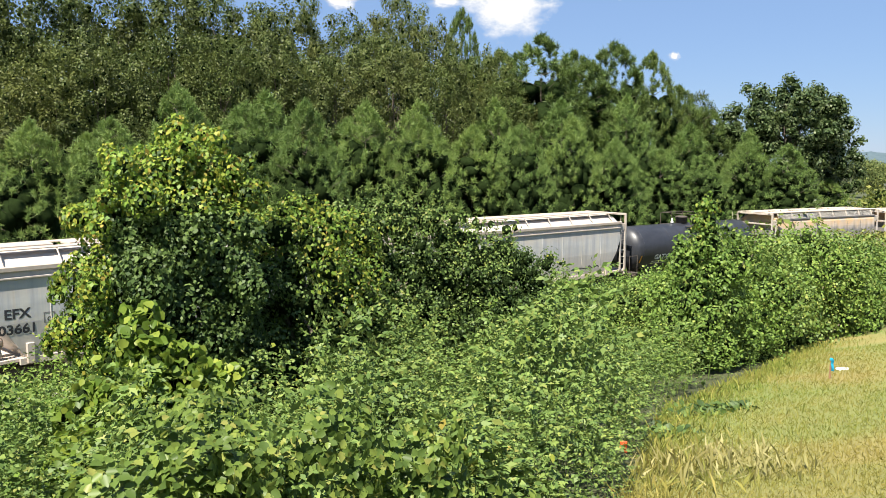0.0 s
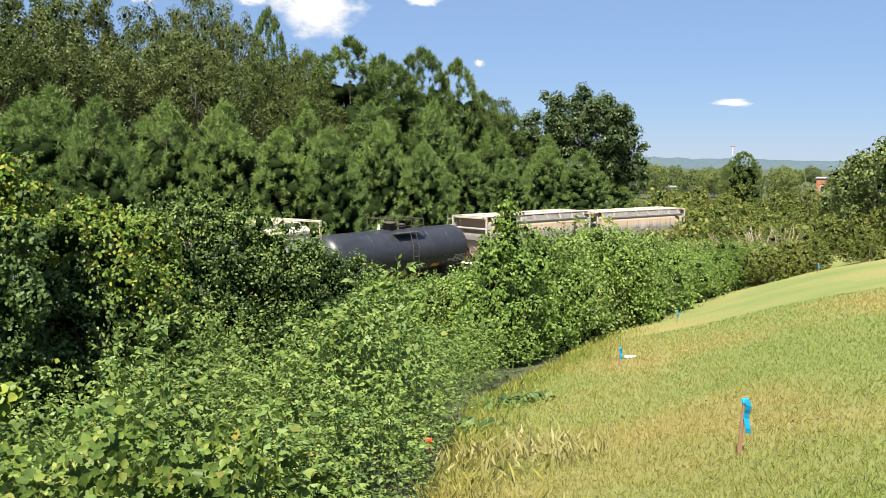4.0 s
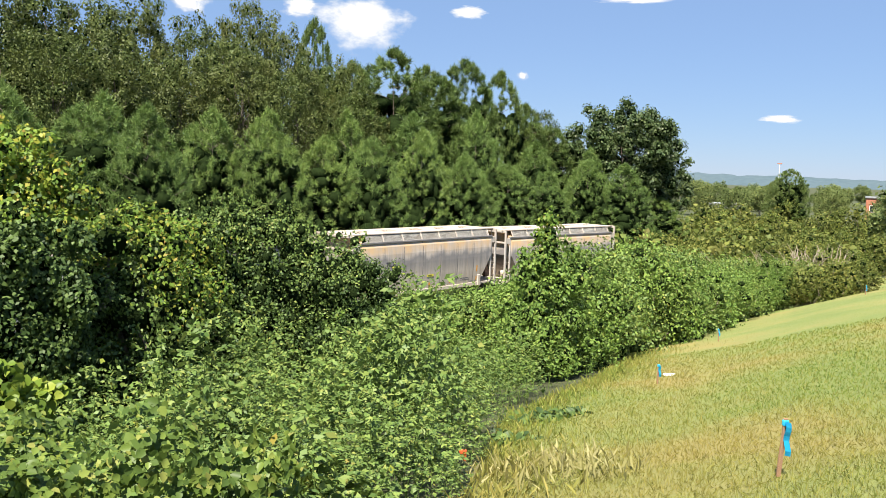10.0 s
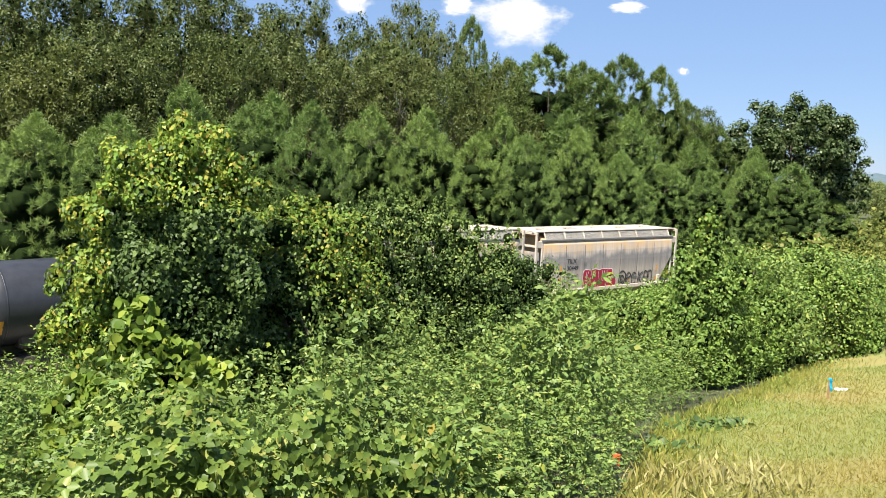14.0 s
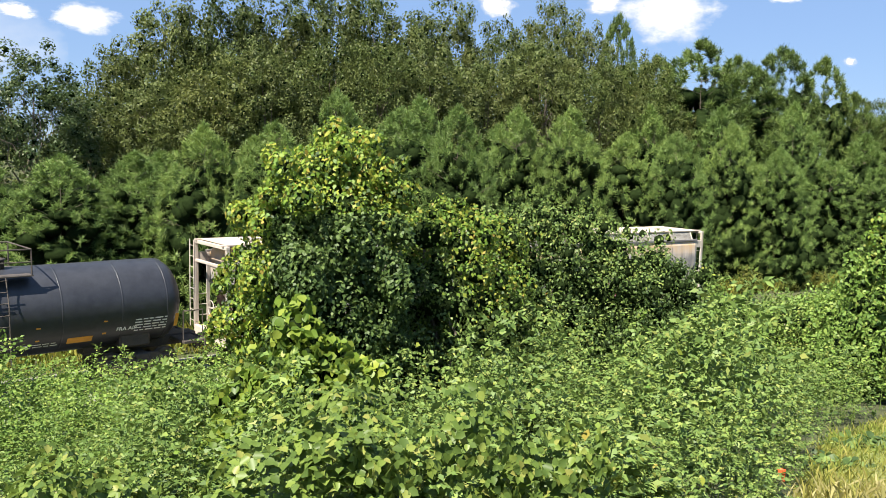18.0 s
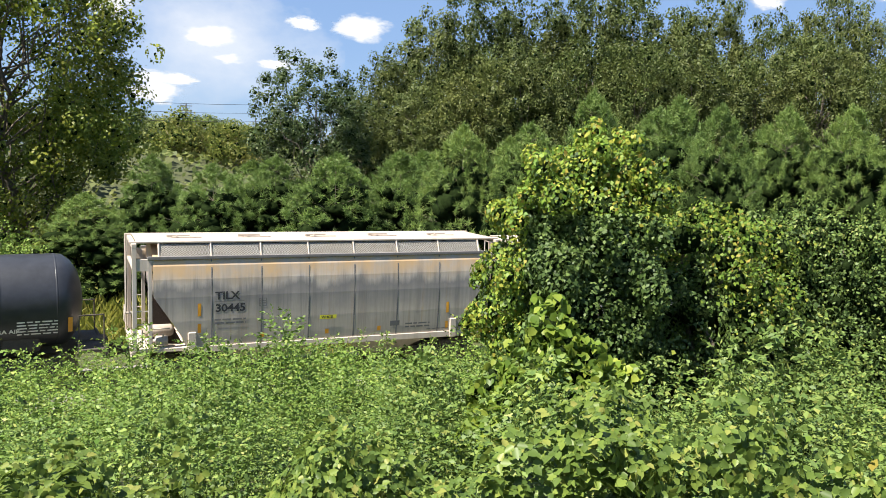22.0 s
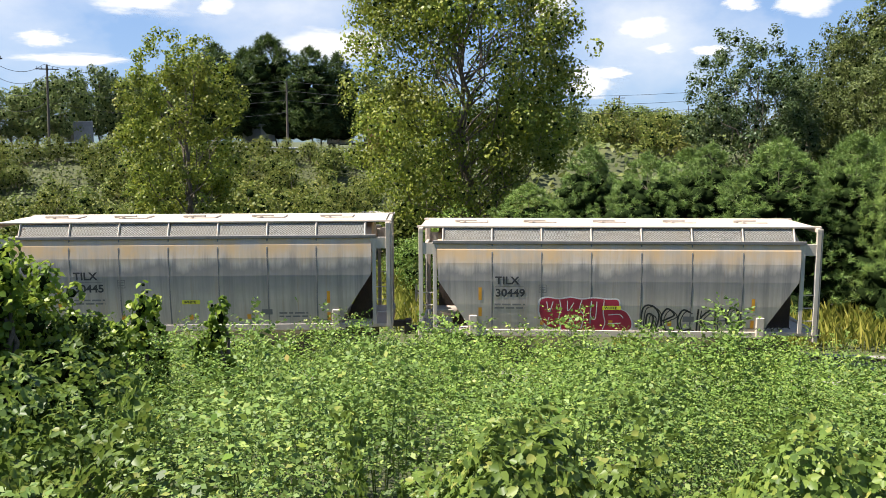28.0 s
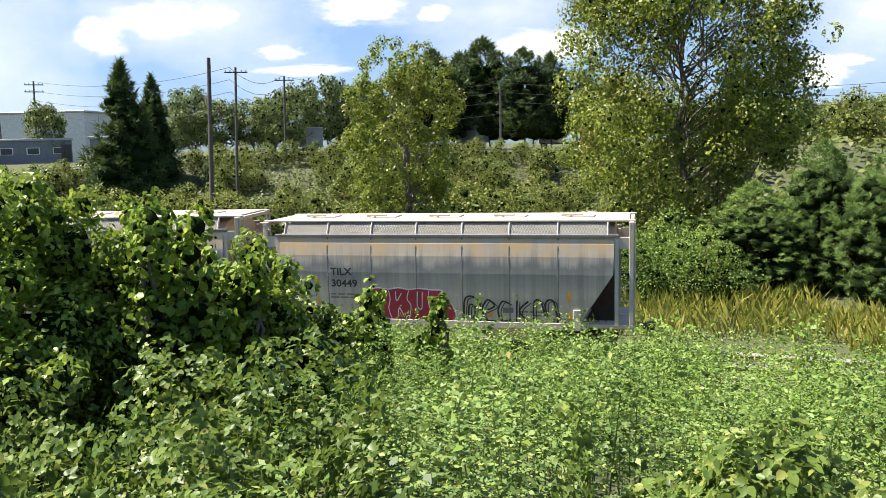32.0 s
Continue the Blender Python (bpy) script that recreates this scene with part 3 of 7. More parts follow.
def wheel_mesh():
    bm = bmesh.new()
    for y in (-0.72, 0.72):
        s = 1 if y > 0 else -1
        for prof in ([(y - .07 * s, .46), (y - .045 * s, .44), (y + .07 * s, .415), (y + .07 * s, .33), (y + .02 * s, .30), (y + .02 * s, .12), (y + .08 * s, .10)],):
            rings = []
            for u, r in prof:
                rings.append([bm.verts.new((r * math.cos(a), u, r * math.sin(a))) for a in np.linspace(0, 2 * math.pi, 24, endpoint=False)])
            for a, b in zip(rings, rings[1:]):
                for k in range(24):
                    bm.faces.new((a[k], a[(k + 1) % 24], b[(k + 1) % 24], b[k]))
            bm.faces.new(rings[0])
            bm.faces.new(rings[-1])
    rod(bm, (0, -.98, 0), (0, .98, 0), .075, 12)
    for k in range(3):
        a = k * 2.0944
        for y in (-.80, .80):
            box(bm, (.2 * math.cos(a), y, .2 * math.sin(a)), (.05, .012, .05))
    bmesh.ops.recalc_face_normals(bm, faces=bm.faces[:])
    me = bpy.data.meshes.new("wheelset")
    bm.to_mesh(me)
    bm.free()
    return me


WHEELS = wheel_mesh()
SPINNING = []


def bogie(parent, x):
    """A three-piece freight truck: side frames with springs, bolster, two wheelsets that turn."""
    b = new("truck")
    b.parent, b.location = parent, (x, 0, 0)
    for y in (-1.02, 1.02):
        bm = bmesh.new()
        prof = [(-1.15, .52), (-1.15, .64), (-.75, .70), (-.45, .82), (.45, .82), (.75, .70), (1.15, .64), (1.15, .52), (.75, .40), (.45, .26), (-.45, .26), (-.75, .40)]
        lo = [bm.verts.new((px_, y - .06, pz)) for px_, pz in prof]
        hi = [bm.verts.new((px_, y + .06, pz)) for px_, pz in prof]
        bm.faces.new(lo)
        bm.faces.new(hi[::-1])
        for k in range(len(prof)):
            bm.faces.new((lo[k], hi[k], hi[(k + 1) % 12], lo[(k + 1) % 12]))
        bmesh.ops.recalc_face_normals(bm, faces=bm.faces[:])
        part("side_frame", bm, IRON, b)
        for sx in (-.2, 0, .2):
            part("spring", lathe(bmesh.new(), [(.3, .07), (.36, .085), (.42, .07), (.48, .085), (.54, .07), (.6, .085), (.66, .07)], "z", 10, (sx, y + (.075 if y > 0 else -.075), 0)), IRON, b)
        for wx in (-.88, .88):
            part("bearing", rods(((wx, y - .02, .43), (wx, y + (.17 if y > 0 else -.17), .43), .13), seg=10), IRON, b)
    part("bolster", boxes(((0, 0, .72), (.45, 2.3, .22)), bevel=.03), IRON, b)
    for wx in (-.88, .88):
        w = place("wheelset", WHEELS, WHEEL_STEEL, b)
        w.location = (wx, 0, .43)
        SPINNING.append((w, wx))
    return b


def side_profile(zs, ys):
    return lambda z: float(np.interp(z, zs, ys))


def hopper_side():
    return side_profile([1.05, 1.3, 1.9, 2.8, 3.4, 3.7, 3.92], [1.47, 1.50, 1.55, 1.585, 1.575, 1.54, 1.46])


def car_body(levels, side, roof):
    """Rings of the closed body: rows of height and half lengths fore and aft; then the roof's rows (height, half width)."""
    bm = bmesh.new()
    rings = []
    nx = 26
    for z, xf, xr in levels:
        y = side(z)
        rings.append((z, y, xf, xr))
    for z, y in roof:
        rings.append((z, y, levels[-1][1], levels[-1][2]))
    loops = []
    for z, y, xf, xr in rings:
        xs = np.linspace(xf, -xr, nx)
        loops.append([bm.verts.new((x, y, z)) for x in xs] + [bm.verts.new((x, -y, z)) for x in xs[::-1]])
    n = len(loops[0])
    for a, b in zip(loops, loops[1:]):
        for k in range(n):
            bm.faces.new((a[k], a[(k + 1) % n], b[(k + 1) % n], b[k]))
    for lp in (loops[0], loops[-1]):
        for k in range(nx - 1):
            bm.faces.new((lp[k], lp[k + 1], lp[n - 2 - k], lp[n - 1 - k]))
    bmesh.ops.recalc_face_normals(bm, faces=bm.faces[:])
    return bm


def coupler(parent, x):
    s = 1 if x > 0 else -1
    bm = boxes(((x + .22 * s, 0, .85), (.5, .18, .2)), ((x + .5 * s, .05, .85), (.22, .3, .3)), bevel=.02)
    part("coupler", bm, IRON, parent)


def end_frame(car, xe, xb, brake, w=1.48, top=4.32):
    """The open end of a hopper: platform, posts, braces, ladder, rails and brake gear."""
    s = 1 if xe > 0 else -1
    part("end_platform", boxes((((xe + xb) / 2, 0, 1.12), (abs(xe - xb), 2.9, .12)), ((xe - .05 * s, 0, 1.05), (.14, 3.0, .34)), bevel=.015), FRAME_PAINT, car)
    for y in (-w, w):
        part("corner_post", boxes(((xe - .08 * s, y, (top + 1.1) / 2), (.13, .09, top - 1.1)), bevel=.01), FRAME_PAINT, car)
        part("inner_post", boxes(((xe - .52 * s, y, (top - .45 + 1.15) / 2), (.12, .07, top - .45 - 1.15)), bevel=.01), FRAME_PAINT, car)
        part("eave_bracket", boxes(((xe - .33 * s, y, 3.74), (.62, .05, .36)), bevel=.01), FRAME_PAINT, car)
        part("end_brace", rods(((xe - .55 * s, y * .92, 3.55), (xb - .25 * s, y * .86, 1.9), .045), seg=6), FRAME_PAINT, car)
        part("jacking_pad", boxes(((xb - .12 * s, y + .06 * (1 if y > 0 else -1), 1.32), (.24, .1, .66)), bevel=.02), FRAME_PAINT, car)
        for z in (1.55, 1.95, 2.35):
            part("grab_iron", rods(((xe - .06 * s, y, z), (xe - .56 * s, y, z), .016), seg=5), FRAME_PAINT, car)
    part("top_beam", boxes(((xe - .08 * s, 0, top), (.14, 2 * w + .1, .12)), ((xe - .08 * s, 0, 3.62), (.1, 2 * w, .1)), bevel=.01), FRAME_PAINT, car)
    lad = new("ladder")
    lad.parent = car
    yl = w if s < 0 else -w + .02
    for dy in (0, -.42):
        part("rail", rods(((xe + .02 * s, yl + dy, 1.1), (xe + .02 * s, yl + dy, top + .05), .022), seg=6), FRAME_PAINT, lad)
    for k in range(8):
        part("rung", rods(((xe + .02 * s, yl, 1.35 + k * .4), (xe + .02 * s, yl - .42, 1.35 + k * .4), .014), seg=5), FRAME_PAINT, lad)
    if brake:
        part("air_tank", lathe(bmesh.new(), [(-.45, .02), (-.43, .14), (-.36, .19), (.36, .19), (.43, .14), (.45, .02)], "x", 16, (xe - .8 * s, .85, 1.62)), HOPPER_TOP, car, "white air reservoir", True)
        part("brake_cylinder", lathe(bmesh.new(), [(-.2, .03), (-.19, .15), (.15, .15), (.2, .06), (.4, .04)], "x", 14, (xe - .85 * s, 1.2, 1.38)), FRAME_PAINT, car, "", True)
        bm = rods(((xe - .3 * s, 1.25, 1.2), (xe - .3 * s, 1.25, 1.75), .03), ((xe - .3 * s, 1.25, 1.75), (xe - 1.1 * s, 1.25, 1.75), .022), ((xe - .9 * s, 1.3, 1.15), (xe - .9 * s, 1.3, 1.6), .03), seg=6)
        part("brake_pipes", bm, FRAME_PAINT, car)
        bw = bmesh.new()
        for k in range(16):
            a, b = k * math.pi / 8, (k + 1) * math.pi / 8
            rod(bw, (xe + .16 * s, .55 + .27 * math.cos(a), 2.15 + .27 * math.sin(a)), (xe + .16 * s, .55 + .27 * math.cos(b), 2.15 + .27 * math.sin(b)), .018, 5)
        for k in range(4):
            a = k * math.pi / 2
            rod(bw, (xe + .16 * s, .55, 2.15), (xe + .16 * s, .55 + .27 * math.cos(a), 2.15 + .27 * math.sin(a)), .012, 5)
        rod(bw, (xe - .05 * s, .55, 2.15), (xe + .17 * s, .55, 2.15), .04, 8)
        part("brake_wheel", bw, FRAME_PAINT, car)


def small_marks(car, side, x, z, rows, width, mat=INK_SOFT, h=.05, gap=.11, label=""):
    """Lines of writing too small to read."""
    rng = random.Random(int(x * 100) + rows)
    v, f = [], []
    for k in range(rows):
        at = 0.0
        while at < width:
            w = rng.uniform(.12, .32)
            w = min(w, width - at)
            b = len(v)
            v += [(at, -k * gap, 0), (at + w, -k * gap, 0), (at + w, -k * gap + h, 0), (at, -k * gap + h, 0)]
            f.append((b, b + 1, b + 2, b + 3))
            at += w + .05
    return on_side("small_lettering", v, f, x, z, side, mat, car, label)


def rect(w, h):
    return [(0, 0, 0), (w, 0, 0), (w, h, 0), (0, h, 0)], [(0, 1, 2, 3)]


def frame_rect(w, h, t):
    v = [(0, 0, 0), (w, 0, 0), (w, h, 0), (0, h, 0), (t, t, 0), (w - t, t, 0), (w - t, h - t, 0), (t, h - t, 0)]
    return v, [(0, 1, 5, 4), (1, 2, 6, 5), (2, 3, 7, 6), (3, 0, 4, 7)]


def covered_hopper(number, label, graffiti):
    """Two-bay covered hopper, 12.2 m over its ends. Forward is +x, the near side +y."""
    car = thing("covered_hopper", 0, 0, 0, 0, label, "hopper car", "train")
    side = hopper_side()
    levels = [(1.15, 4.52, 4.52), (1.45, 4.62, 4.62), (2.0, 4.98, 4.98), (2.75, 5.47, 5.47), (3.3, 5.50, 5.50), (3.7, 5.50, 5.50), (3.9, 5.50, 5.50)]
    part("body", car_body(levels, side, [(3.93, 1.42), (4.20, .98), (4.27, .6), (4.29, .0001)]), HOPPER, car)
    for y in (1.49, -1.49):
        part("side_sill", boxes(((0, y, 1.10), (9.3, .10, .2)), bevel=.012), FRAME_PAINT, car)
    part("center_sill", boxes(((0, 0, .95), (11.8, .5, .36)), bevel=.02), FRAME_PAINT, car)
    for y in (1, -1):
        part("gutter", boxes(((0, y * 1.50, 3.945), (11.3, .09, .10)), bevel=.012), INK_SOFT, car)
        part("running_board_edge", boxes(((0, y * 1.27, 4.40), (12.3, .12, .06)), bevel=.012), HOPPER_TOP, car, "white roof walkway edge")
        for k in range(7):
            xk = -5.32 + k * 1.52
            bm = bmesh.new()
            vs = [bm.verts.new(p) for p in ((xk + .04, y * 1.47, 3.99), (xk + 1.48, y * 1.47, 3.99), (xk + 1.48, y * 1.29, 4.35), (xk + .04, y * 1.29, 4.35))]
            bm.faces.new(vs)
            bmesh.ops.solidify(bm, geom=bm.faces[:], thickness=.012)
            part("grating_panel", bm, GRATE, car)
        for k in range(8):
            xk = -5.32 + k * 1.52
            part("walkway_bracket", rods(((xk, y * 1.49, 3.96), (xk, y * 1.29, 4.38), .035), seg=5), FRAME_PAINT, car)
    part("roof_walk", boxes(((0, 0, 4.415), (11.9, 2.42, .03)), bevel=.004), HOPPER_TOP, car, "white steel roof walkway")
    for k in range(5):
        xk = -4.4 + k * 2.2
        h = part("hatch", boxes(((xk, 0, 4.445), (.9, .75, .06)), bevel=.02), HOPPER_TOP, car)
        part("hatch_latch", rods(((xk + .3, -.42, 4.48), (xk + .3, .42, 4.48), .03), ((xk - .1, .30, 4.50), (xk + .6, .30, 4.50), .05), seg=6), FRAME_PAINT, h)
    for k in range(1, 7):
        bm = bmesh.new()
        xk = -5.32 + k * 1.52
        zs = [1.2, 1.5, 2.0, 2.6, 3.2, 3.6, 3.88]
        a = [(bm.verts.new((xk - .022, side(z) + .004, z)), bm.verts.new((xk, side(z) + .007, z)), bm.verts.new((xk + .022, side(z) + .004, z))) for z in zs]
        for p, q in zip(a, a[1:]):
            bm.faces.new((p[0], p[1], q[1], q[0]))
            bm.faces.new((p[1], p[2], q[2], q[1]))
        part("panel_seam", bm, INK_SOFT, car)
    for bay in (-2.1, 2.1):
        bm = bmesh.new()
        lo = [bm.verts.new(p) for p in ((bay - .5, -.6, .35), (bay + .5, -.6, .35), (bay + .5, .6, .35), (bay - .5, .6, .35))]
        hi = [bm.verts.new(p) for p in ((bay - 1.8, -1.4, 1.16), (bay + 1.8, -1.4, 1.16), (bay + 1.8, 1.4, 1.16), (bay - 1.8, 1.4, 1.16))]
        bm.faces.new(lo)
        for k in range(4):
            bm.faces.new((lo[k], lo[(k + 1) % 4], hi[(k + 1) % 4], hi[k]))
        bmesh.ops.recalc_face_normals(bm, faces=bm.faces[:])
        part("discharge_hopper", bm, FRAME_PAINT, car)
        part("outlet_gate", boxes(((bay, 0, .3), (1.2, 1.4, .12)), bevel=.02), IRON, car)
    end_frame(car, 6.1, 4.5, True)
    end_frame(car, -6.1, -4.5, False)
    for q in (1, -1):
        for y in (.85, -.85):
            bm = bmesh.new()
            bm.faces.new([bm.verts.new((q * x, y, z)) for x, z in ((4.60, 1.19), (5.03, 2.0), (5.42, 2.58), (5.50, 2.58), (5.50, 1.19))])
            bmesh.ops.solidify(bm, geom=bm.faces[:], thickness=.02)
            part("slope_web", bm, WEB_BROWN, car, "dark brown web under the slope sheet")
    coupler(car, 6.1)
    coupler(car, -6.1)
    bogie(car, 4.25)
    bogie(car, -4.25)
    # lettering
    on_side("reporting_mark", *letters("TILX", .335), 3.70, 2.65, side, INK, car, "dark reporting mark TILX", bold=1.06)
    on_side("car_number", *letters(number, .335), 3.70, 2.26, side, INK, car, "dark car number " + number, bold=1.10)
    on_side("rule_line", *rect(.9, .014), 3.72, 2.57, side, INK_SOFT, car)
    small_marks(car, side, 3.72, 1.98, 2, .95)
    on_side("inspection_stencil", *frame_rect(.24, .26, .022), 2.36, 2.38, side, INK_SOFT, car)
    small_marks(car, side, 2.32, 2.54, 2, .16, INK_SOFT, .03, .08)
    small_marks(car, side, -2.6, 1.52, 2, .9)
    small_marks(car, side, -3.4, 1.30, 1, 1.4, INK_SOFT, .03)
    for xk, zk, h in ((4.22, 2.14, .40), (4.22, 1.62, .28), (-4.1, 1.86, .38), (-4.1, 1.30, .26)):
        on_side("reflector", *rect(.10, h), xk, zk, side, ORANGE, car, "orange reflector strip")
    for xk in (2.3, .2, -1.6):
        on_side("reflector", *rect(.12, .16), xk, 1.36, side, ORANGE, car, "orange reflector strip")
    # dark stencil plate and its box low on the side
    on_side("stencil_plate", *rect(.34, .17), -2.05, 1.50, side, INK_SOFT, car, "dark stencilled plate", .007)
    lab = on_side("color_label", *rect(.56, .13), .40, 1.86, side, YELLOW, car, "yellow label", .021)
    on_side("label_word", *letters("WHITE", .11), .34, 1.885, side, INK, lab, "dark word WHITE", .025, 1.1)
    if graffiti:
        paint_graffiti(car, side)
    return car


def paint_graffiti(car, side):
    # fat red letters with a pale outline
    x0, z0 = 2.33, 1.16
    edge = [(0, .62), (.03, .98), (.26, 1.06), (.62, 1.02), (.95, 1.07), (1.30, 1.02), (1.66, 1.06), (2.06, 1.02), (2.40, 1.0), (2.46, .74), (2.66, .62), (2.82, .34), (2.78, .08), (2.40, .0), (1.95, .04), (1.50, .0), (1.08, .05), (.66, .06), (.30, .14), (.10, .34)]
    pts = smooth_line(edge + [edge[0]], 4)[:-1]
    c = np.mean(np.array(pts), 0)
    out = [(q[0], q[1], 0) for q in c + (np.array(pts) - c) * [1.035, 1.09]]
    g = on_side("graffiti", out, [tuple(range(len(out)))], x0, z0, side, WHITE_SPRAY, car, "pale outline of sprayed graffiti", .006)
    on_side("graffiti_fill", [(q[0], q[1], 0) for q in pts], [tuple(range(len(pts)))], x0, z0, side, RED_SPRAY, g, "dark red bubble lettering sprayed on", .010)
    # pale lines part the letters and mark their hollows
    for line in ([(.62, 1.0), (.66, .7), (.60, .4), (.68, .08)], [(1.30, 1.0), (1.24, .72), (1.36, .5), (1.28, .05)], [(1.98, 1.0), (1.96, .6), (2.02, .3), (1.94, .05)], [(.22, .95), (.30, .62), (.42, .95)], [(.30, .45), (.26, .25), (.44, .30)],
                 [(.86, .98), (.88, .66), (1.06, .92)], [(.90, .10), (.96, .42), (1.12, .12)], [(1.60, .98), (1.58, .50), (1.72, .42), (1.76, .96)], [(2.14, .80), (2.40, .80)], [(2.12, .54), (2.44, .56), (2.58, .44)], [(2.12, .26), (2.50, .28)]):
        a, q = ribbon(smooth_line(line), .028)
        on_side("spray_stroke", a, q, x0, z0, side, WHITE_SPRAY, g, "", .014)
    # black outline tag
    x0, z0 = -.78, 1.12
    sv, sf = [], []
    lines = [[(0, .1), (.05, .72), (.30, .80), (.50, .55), (.42, .15), (.20, .02), (0, .1)], [(.14, .2), (.18, .55), (.34, .5), (.30, .2), (.14, .2)],
             [(.55, .35), (.72, .42), (.92, .55), (.72, .72), (.56, .45), (.66, .12), (.95, .10)], [(1.35, .62), (1.15, .68), (1.02, .40), (1.12, .10), (1.40, .14)],
             [(1.55, .0), (1.56, .45), (1.58, .72)], [(1.90, .70), (1.64, .40), (1.95, .02)], [(2.05, .02), (2.06, .66), (2.25, .70), (2.38, .30), (2.40, .68), (2.62, .70), (2.74, .05)], [(.0, -.05), (.6, .0), (1.4, -.06), (2.2, 0), (2.75, -.08)]]
    for line in lines:
        for dx, dz, w in ((0, 0, .055), (.09, -.05, .03)):
            a, q = ribbon(smooth_line([(p[0] * 1.1 + dx, p[1] * 1.1 + dz) for p in line]), w)
            sf += [tuple(i + len(sv) for i in k) for k in q]
            sv += a
    on_side("graffiti", sv, sf, x0, z0, side, BLACK_SPRAY, car, "black sprayed outline lettering", .008)
    a, q = ribbon(smooth_line([(0, 0), (.15, .12), (.2, -.02), (.35, .12), (.4, 0), (.6, .1), (.75, .02)]), .03)
    on_side("graffiti", a, q, -4.55, 1.28, side, BLACK_SPRAY, car, "small black scribble", .010)


def long_hopper(word, number, label):
    """The longer pale grey hopper ahead of the tank car, 16.4 m over its ends."""
    car = thing("covered_hopper", 0, 0, 0, 0, label, "hopper car", "train")
    side = side_profile([1.05, 1.3, 2.2, 3.2, 3.7, 3.95], [1.46, 1.5, 1.56, 1.56, 1.54, 1.5])
    levels = [(1.1, 6.5, 6.5), (1.5, 6.7, 6.7), (2.3, 7.25, 7.25), (2.9, 7.5, 7.5), (3.5, 7.55, 7.55), (3.9, 7.55, 7.55)]
    part("body", car_body(levels, side, [(3.97, 1.42), (4.32, .95), (4.42, .5), (4.44, .0001)]), HOPPER_WHITE, car)
    part("side_sill", boxes(((0, 1.5, 1.08), (13.4, .1, .22)), ((0, -1.5, 1.08), (13.4, .1, .22)), bevel=.012), FRAME_PAINT, car)
    part("center_sill", boxes(((0, 0, .95), (16, .5, .36)), bevel=.02), FRAME_PAINT, car)
    for y in (1, -1):
        part("top_chord", boxes(((0, y * 1.54, 3.98), (15.3, .14, .16)), bevel=.02), HOPPER_TOP, car, "white top chord")
        part("drip_rail", boxes(((0, y * 1.58, 3.70), (15.1, .06, .06)), bevel=.01), FRAME_PAINT, car)
        part("roof_walk", boxes(((0, y * .85, 4.52), (15.8, .5, .04)), bevel=.01), HOPPER_TOP, car, "white roof walkway")
        for k in range(9):
            xk = -7 + k * 1.75
            part("walkway_bracket", rods(((xk, y * 1.45, 4.0), (xk, y * 1.05, 4.5), .03), seg=5), FRAME_PAINT, car)
    for k in range(6):
        part("hatch", boxes(((-6 + k * 2.4, 0, 4.52), (1.9, .7, .12)), bevel=.03), HOPPER_TOP, car)
    for k in range(1, 9):
        bm = bmesh.new()
        xk = -7.4 + k * 1.64
        zs = [1.2, 1.7, 2.3, 3.0, 3.6]
        a = [(bm.verts.new((xk - .022, side(z) + .004, z)), bm.verts.new((xk, side(z) + .016, z)), bm.verts.new((xk + .022, side(z) + .004, z))) for z in zs]
        for p, q in zip(a, a[1:]):
            bm.faces.new((p[0], p[1], q[1], q[0]))
            bm.faces.new((p[1], p[2], q[2], q[1]))
        part("panel_seam", bm, HOPPER_WHITE, car)
    for bay in (-4, 0, 4):
        bm = bmesh.new()
        lo = [bm.verts.new(p) for p in ((bay - .5, -.6, .35), (bay + .5, -.6, .35), (bay + .5, .6, .35), (bay - .5, .6, .35))]
        hi = [bm.verts.new(p) for p in ((bay - 1.9, -1.4, 1.12), (bay + 1.9, -1.4, 1.12), (bay + 1.9, 1.4, 1.12), (bay - 1.9, 1.4, 1.12))]
        bm.faces.new(lo)
        for k in range(4):
            bm.faces.new((lo[k], lo[(k + 1) % 4], hi[(k + 1) % 4], hi[k]))
        bmesh.ops.recalc_face_normals(bm, faces=bm.faces[:])
        part("discharge_hopper", bm, FRAME_PAINT, car)
    end_frame(car, 8.2, 6.5, True, 1.48, 4.46)
    end_frame(car, -8.2, -6.5, False, 1.48, 4.46)
    coupler(car, 8.2)
    coupler(car, -8.2)
    bogie(car, 6.3)
    bogie(car, -6.3)
    if word:
        on_side("reporting_mark", *letters(word, .42), 7.12, 2.46, side, INK, car, "dark reporting mark", bold=1.1)
        on_side("car_number", *letters(number, .42), 7.3, 1.98, side, INK, car, "dark car number", bold=1.1)
        on_side("inspection_stencil", *frame_rect(.34, .34, .03), 5.95, 2.2, side, INK_SOFT, car)
        on_side("stencil_letter", *letters("C", .18), 5.85, 2.26, side, INK, car)
    else:
        a, q = ribbon(smooth_line([(0, 0), (.3, -.08), (.55, .05), (1.2, 0), (1.4, .12), (1.7, 0), (2.0, .1), (2.3, .02)]), .05)
        on_side("graffiti", a, q, -3.4, 1.55, side, BLACK_SPRAY, car, "black sprayed line")
    return car


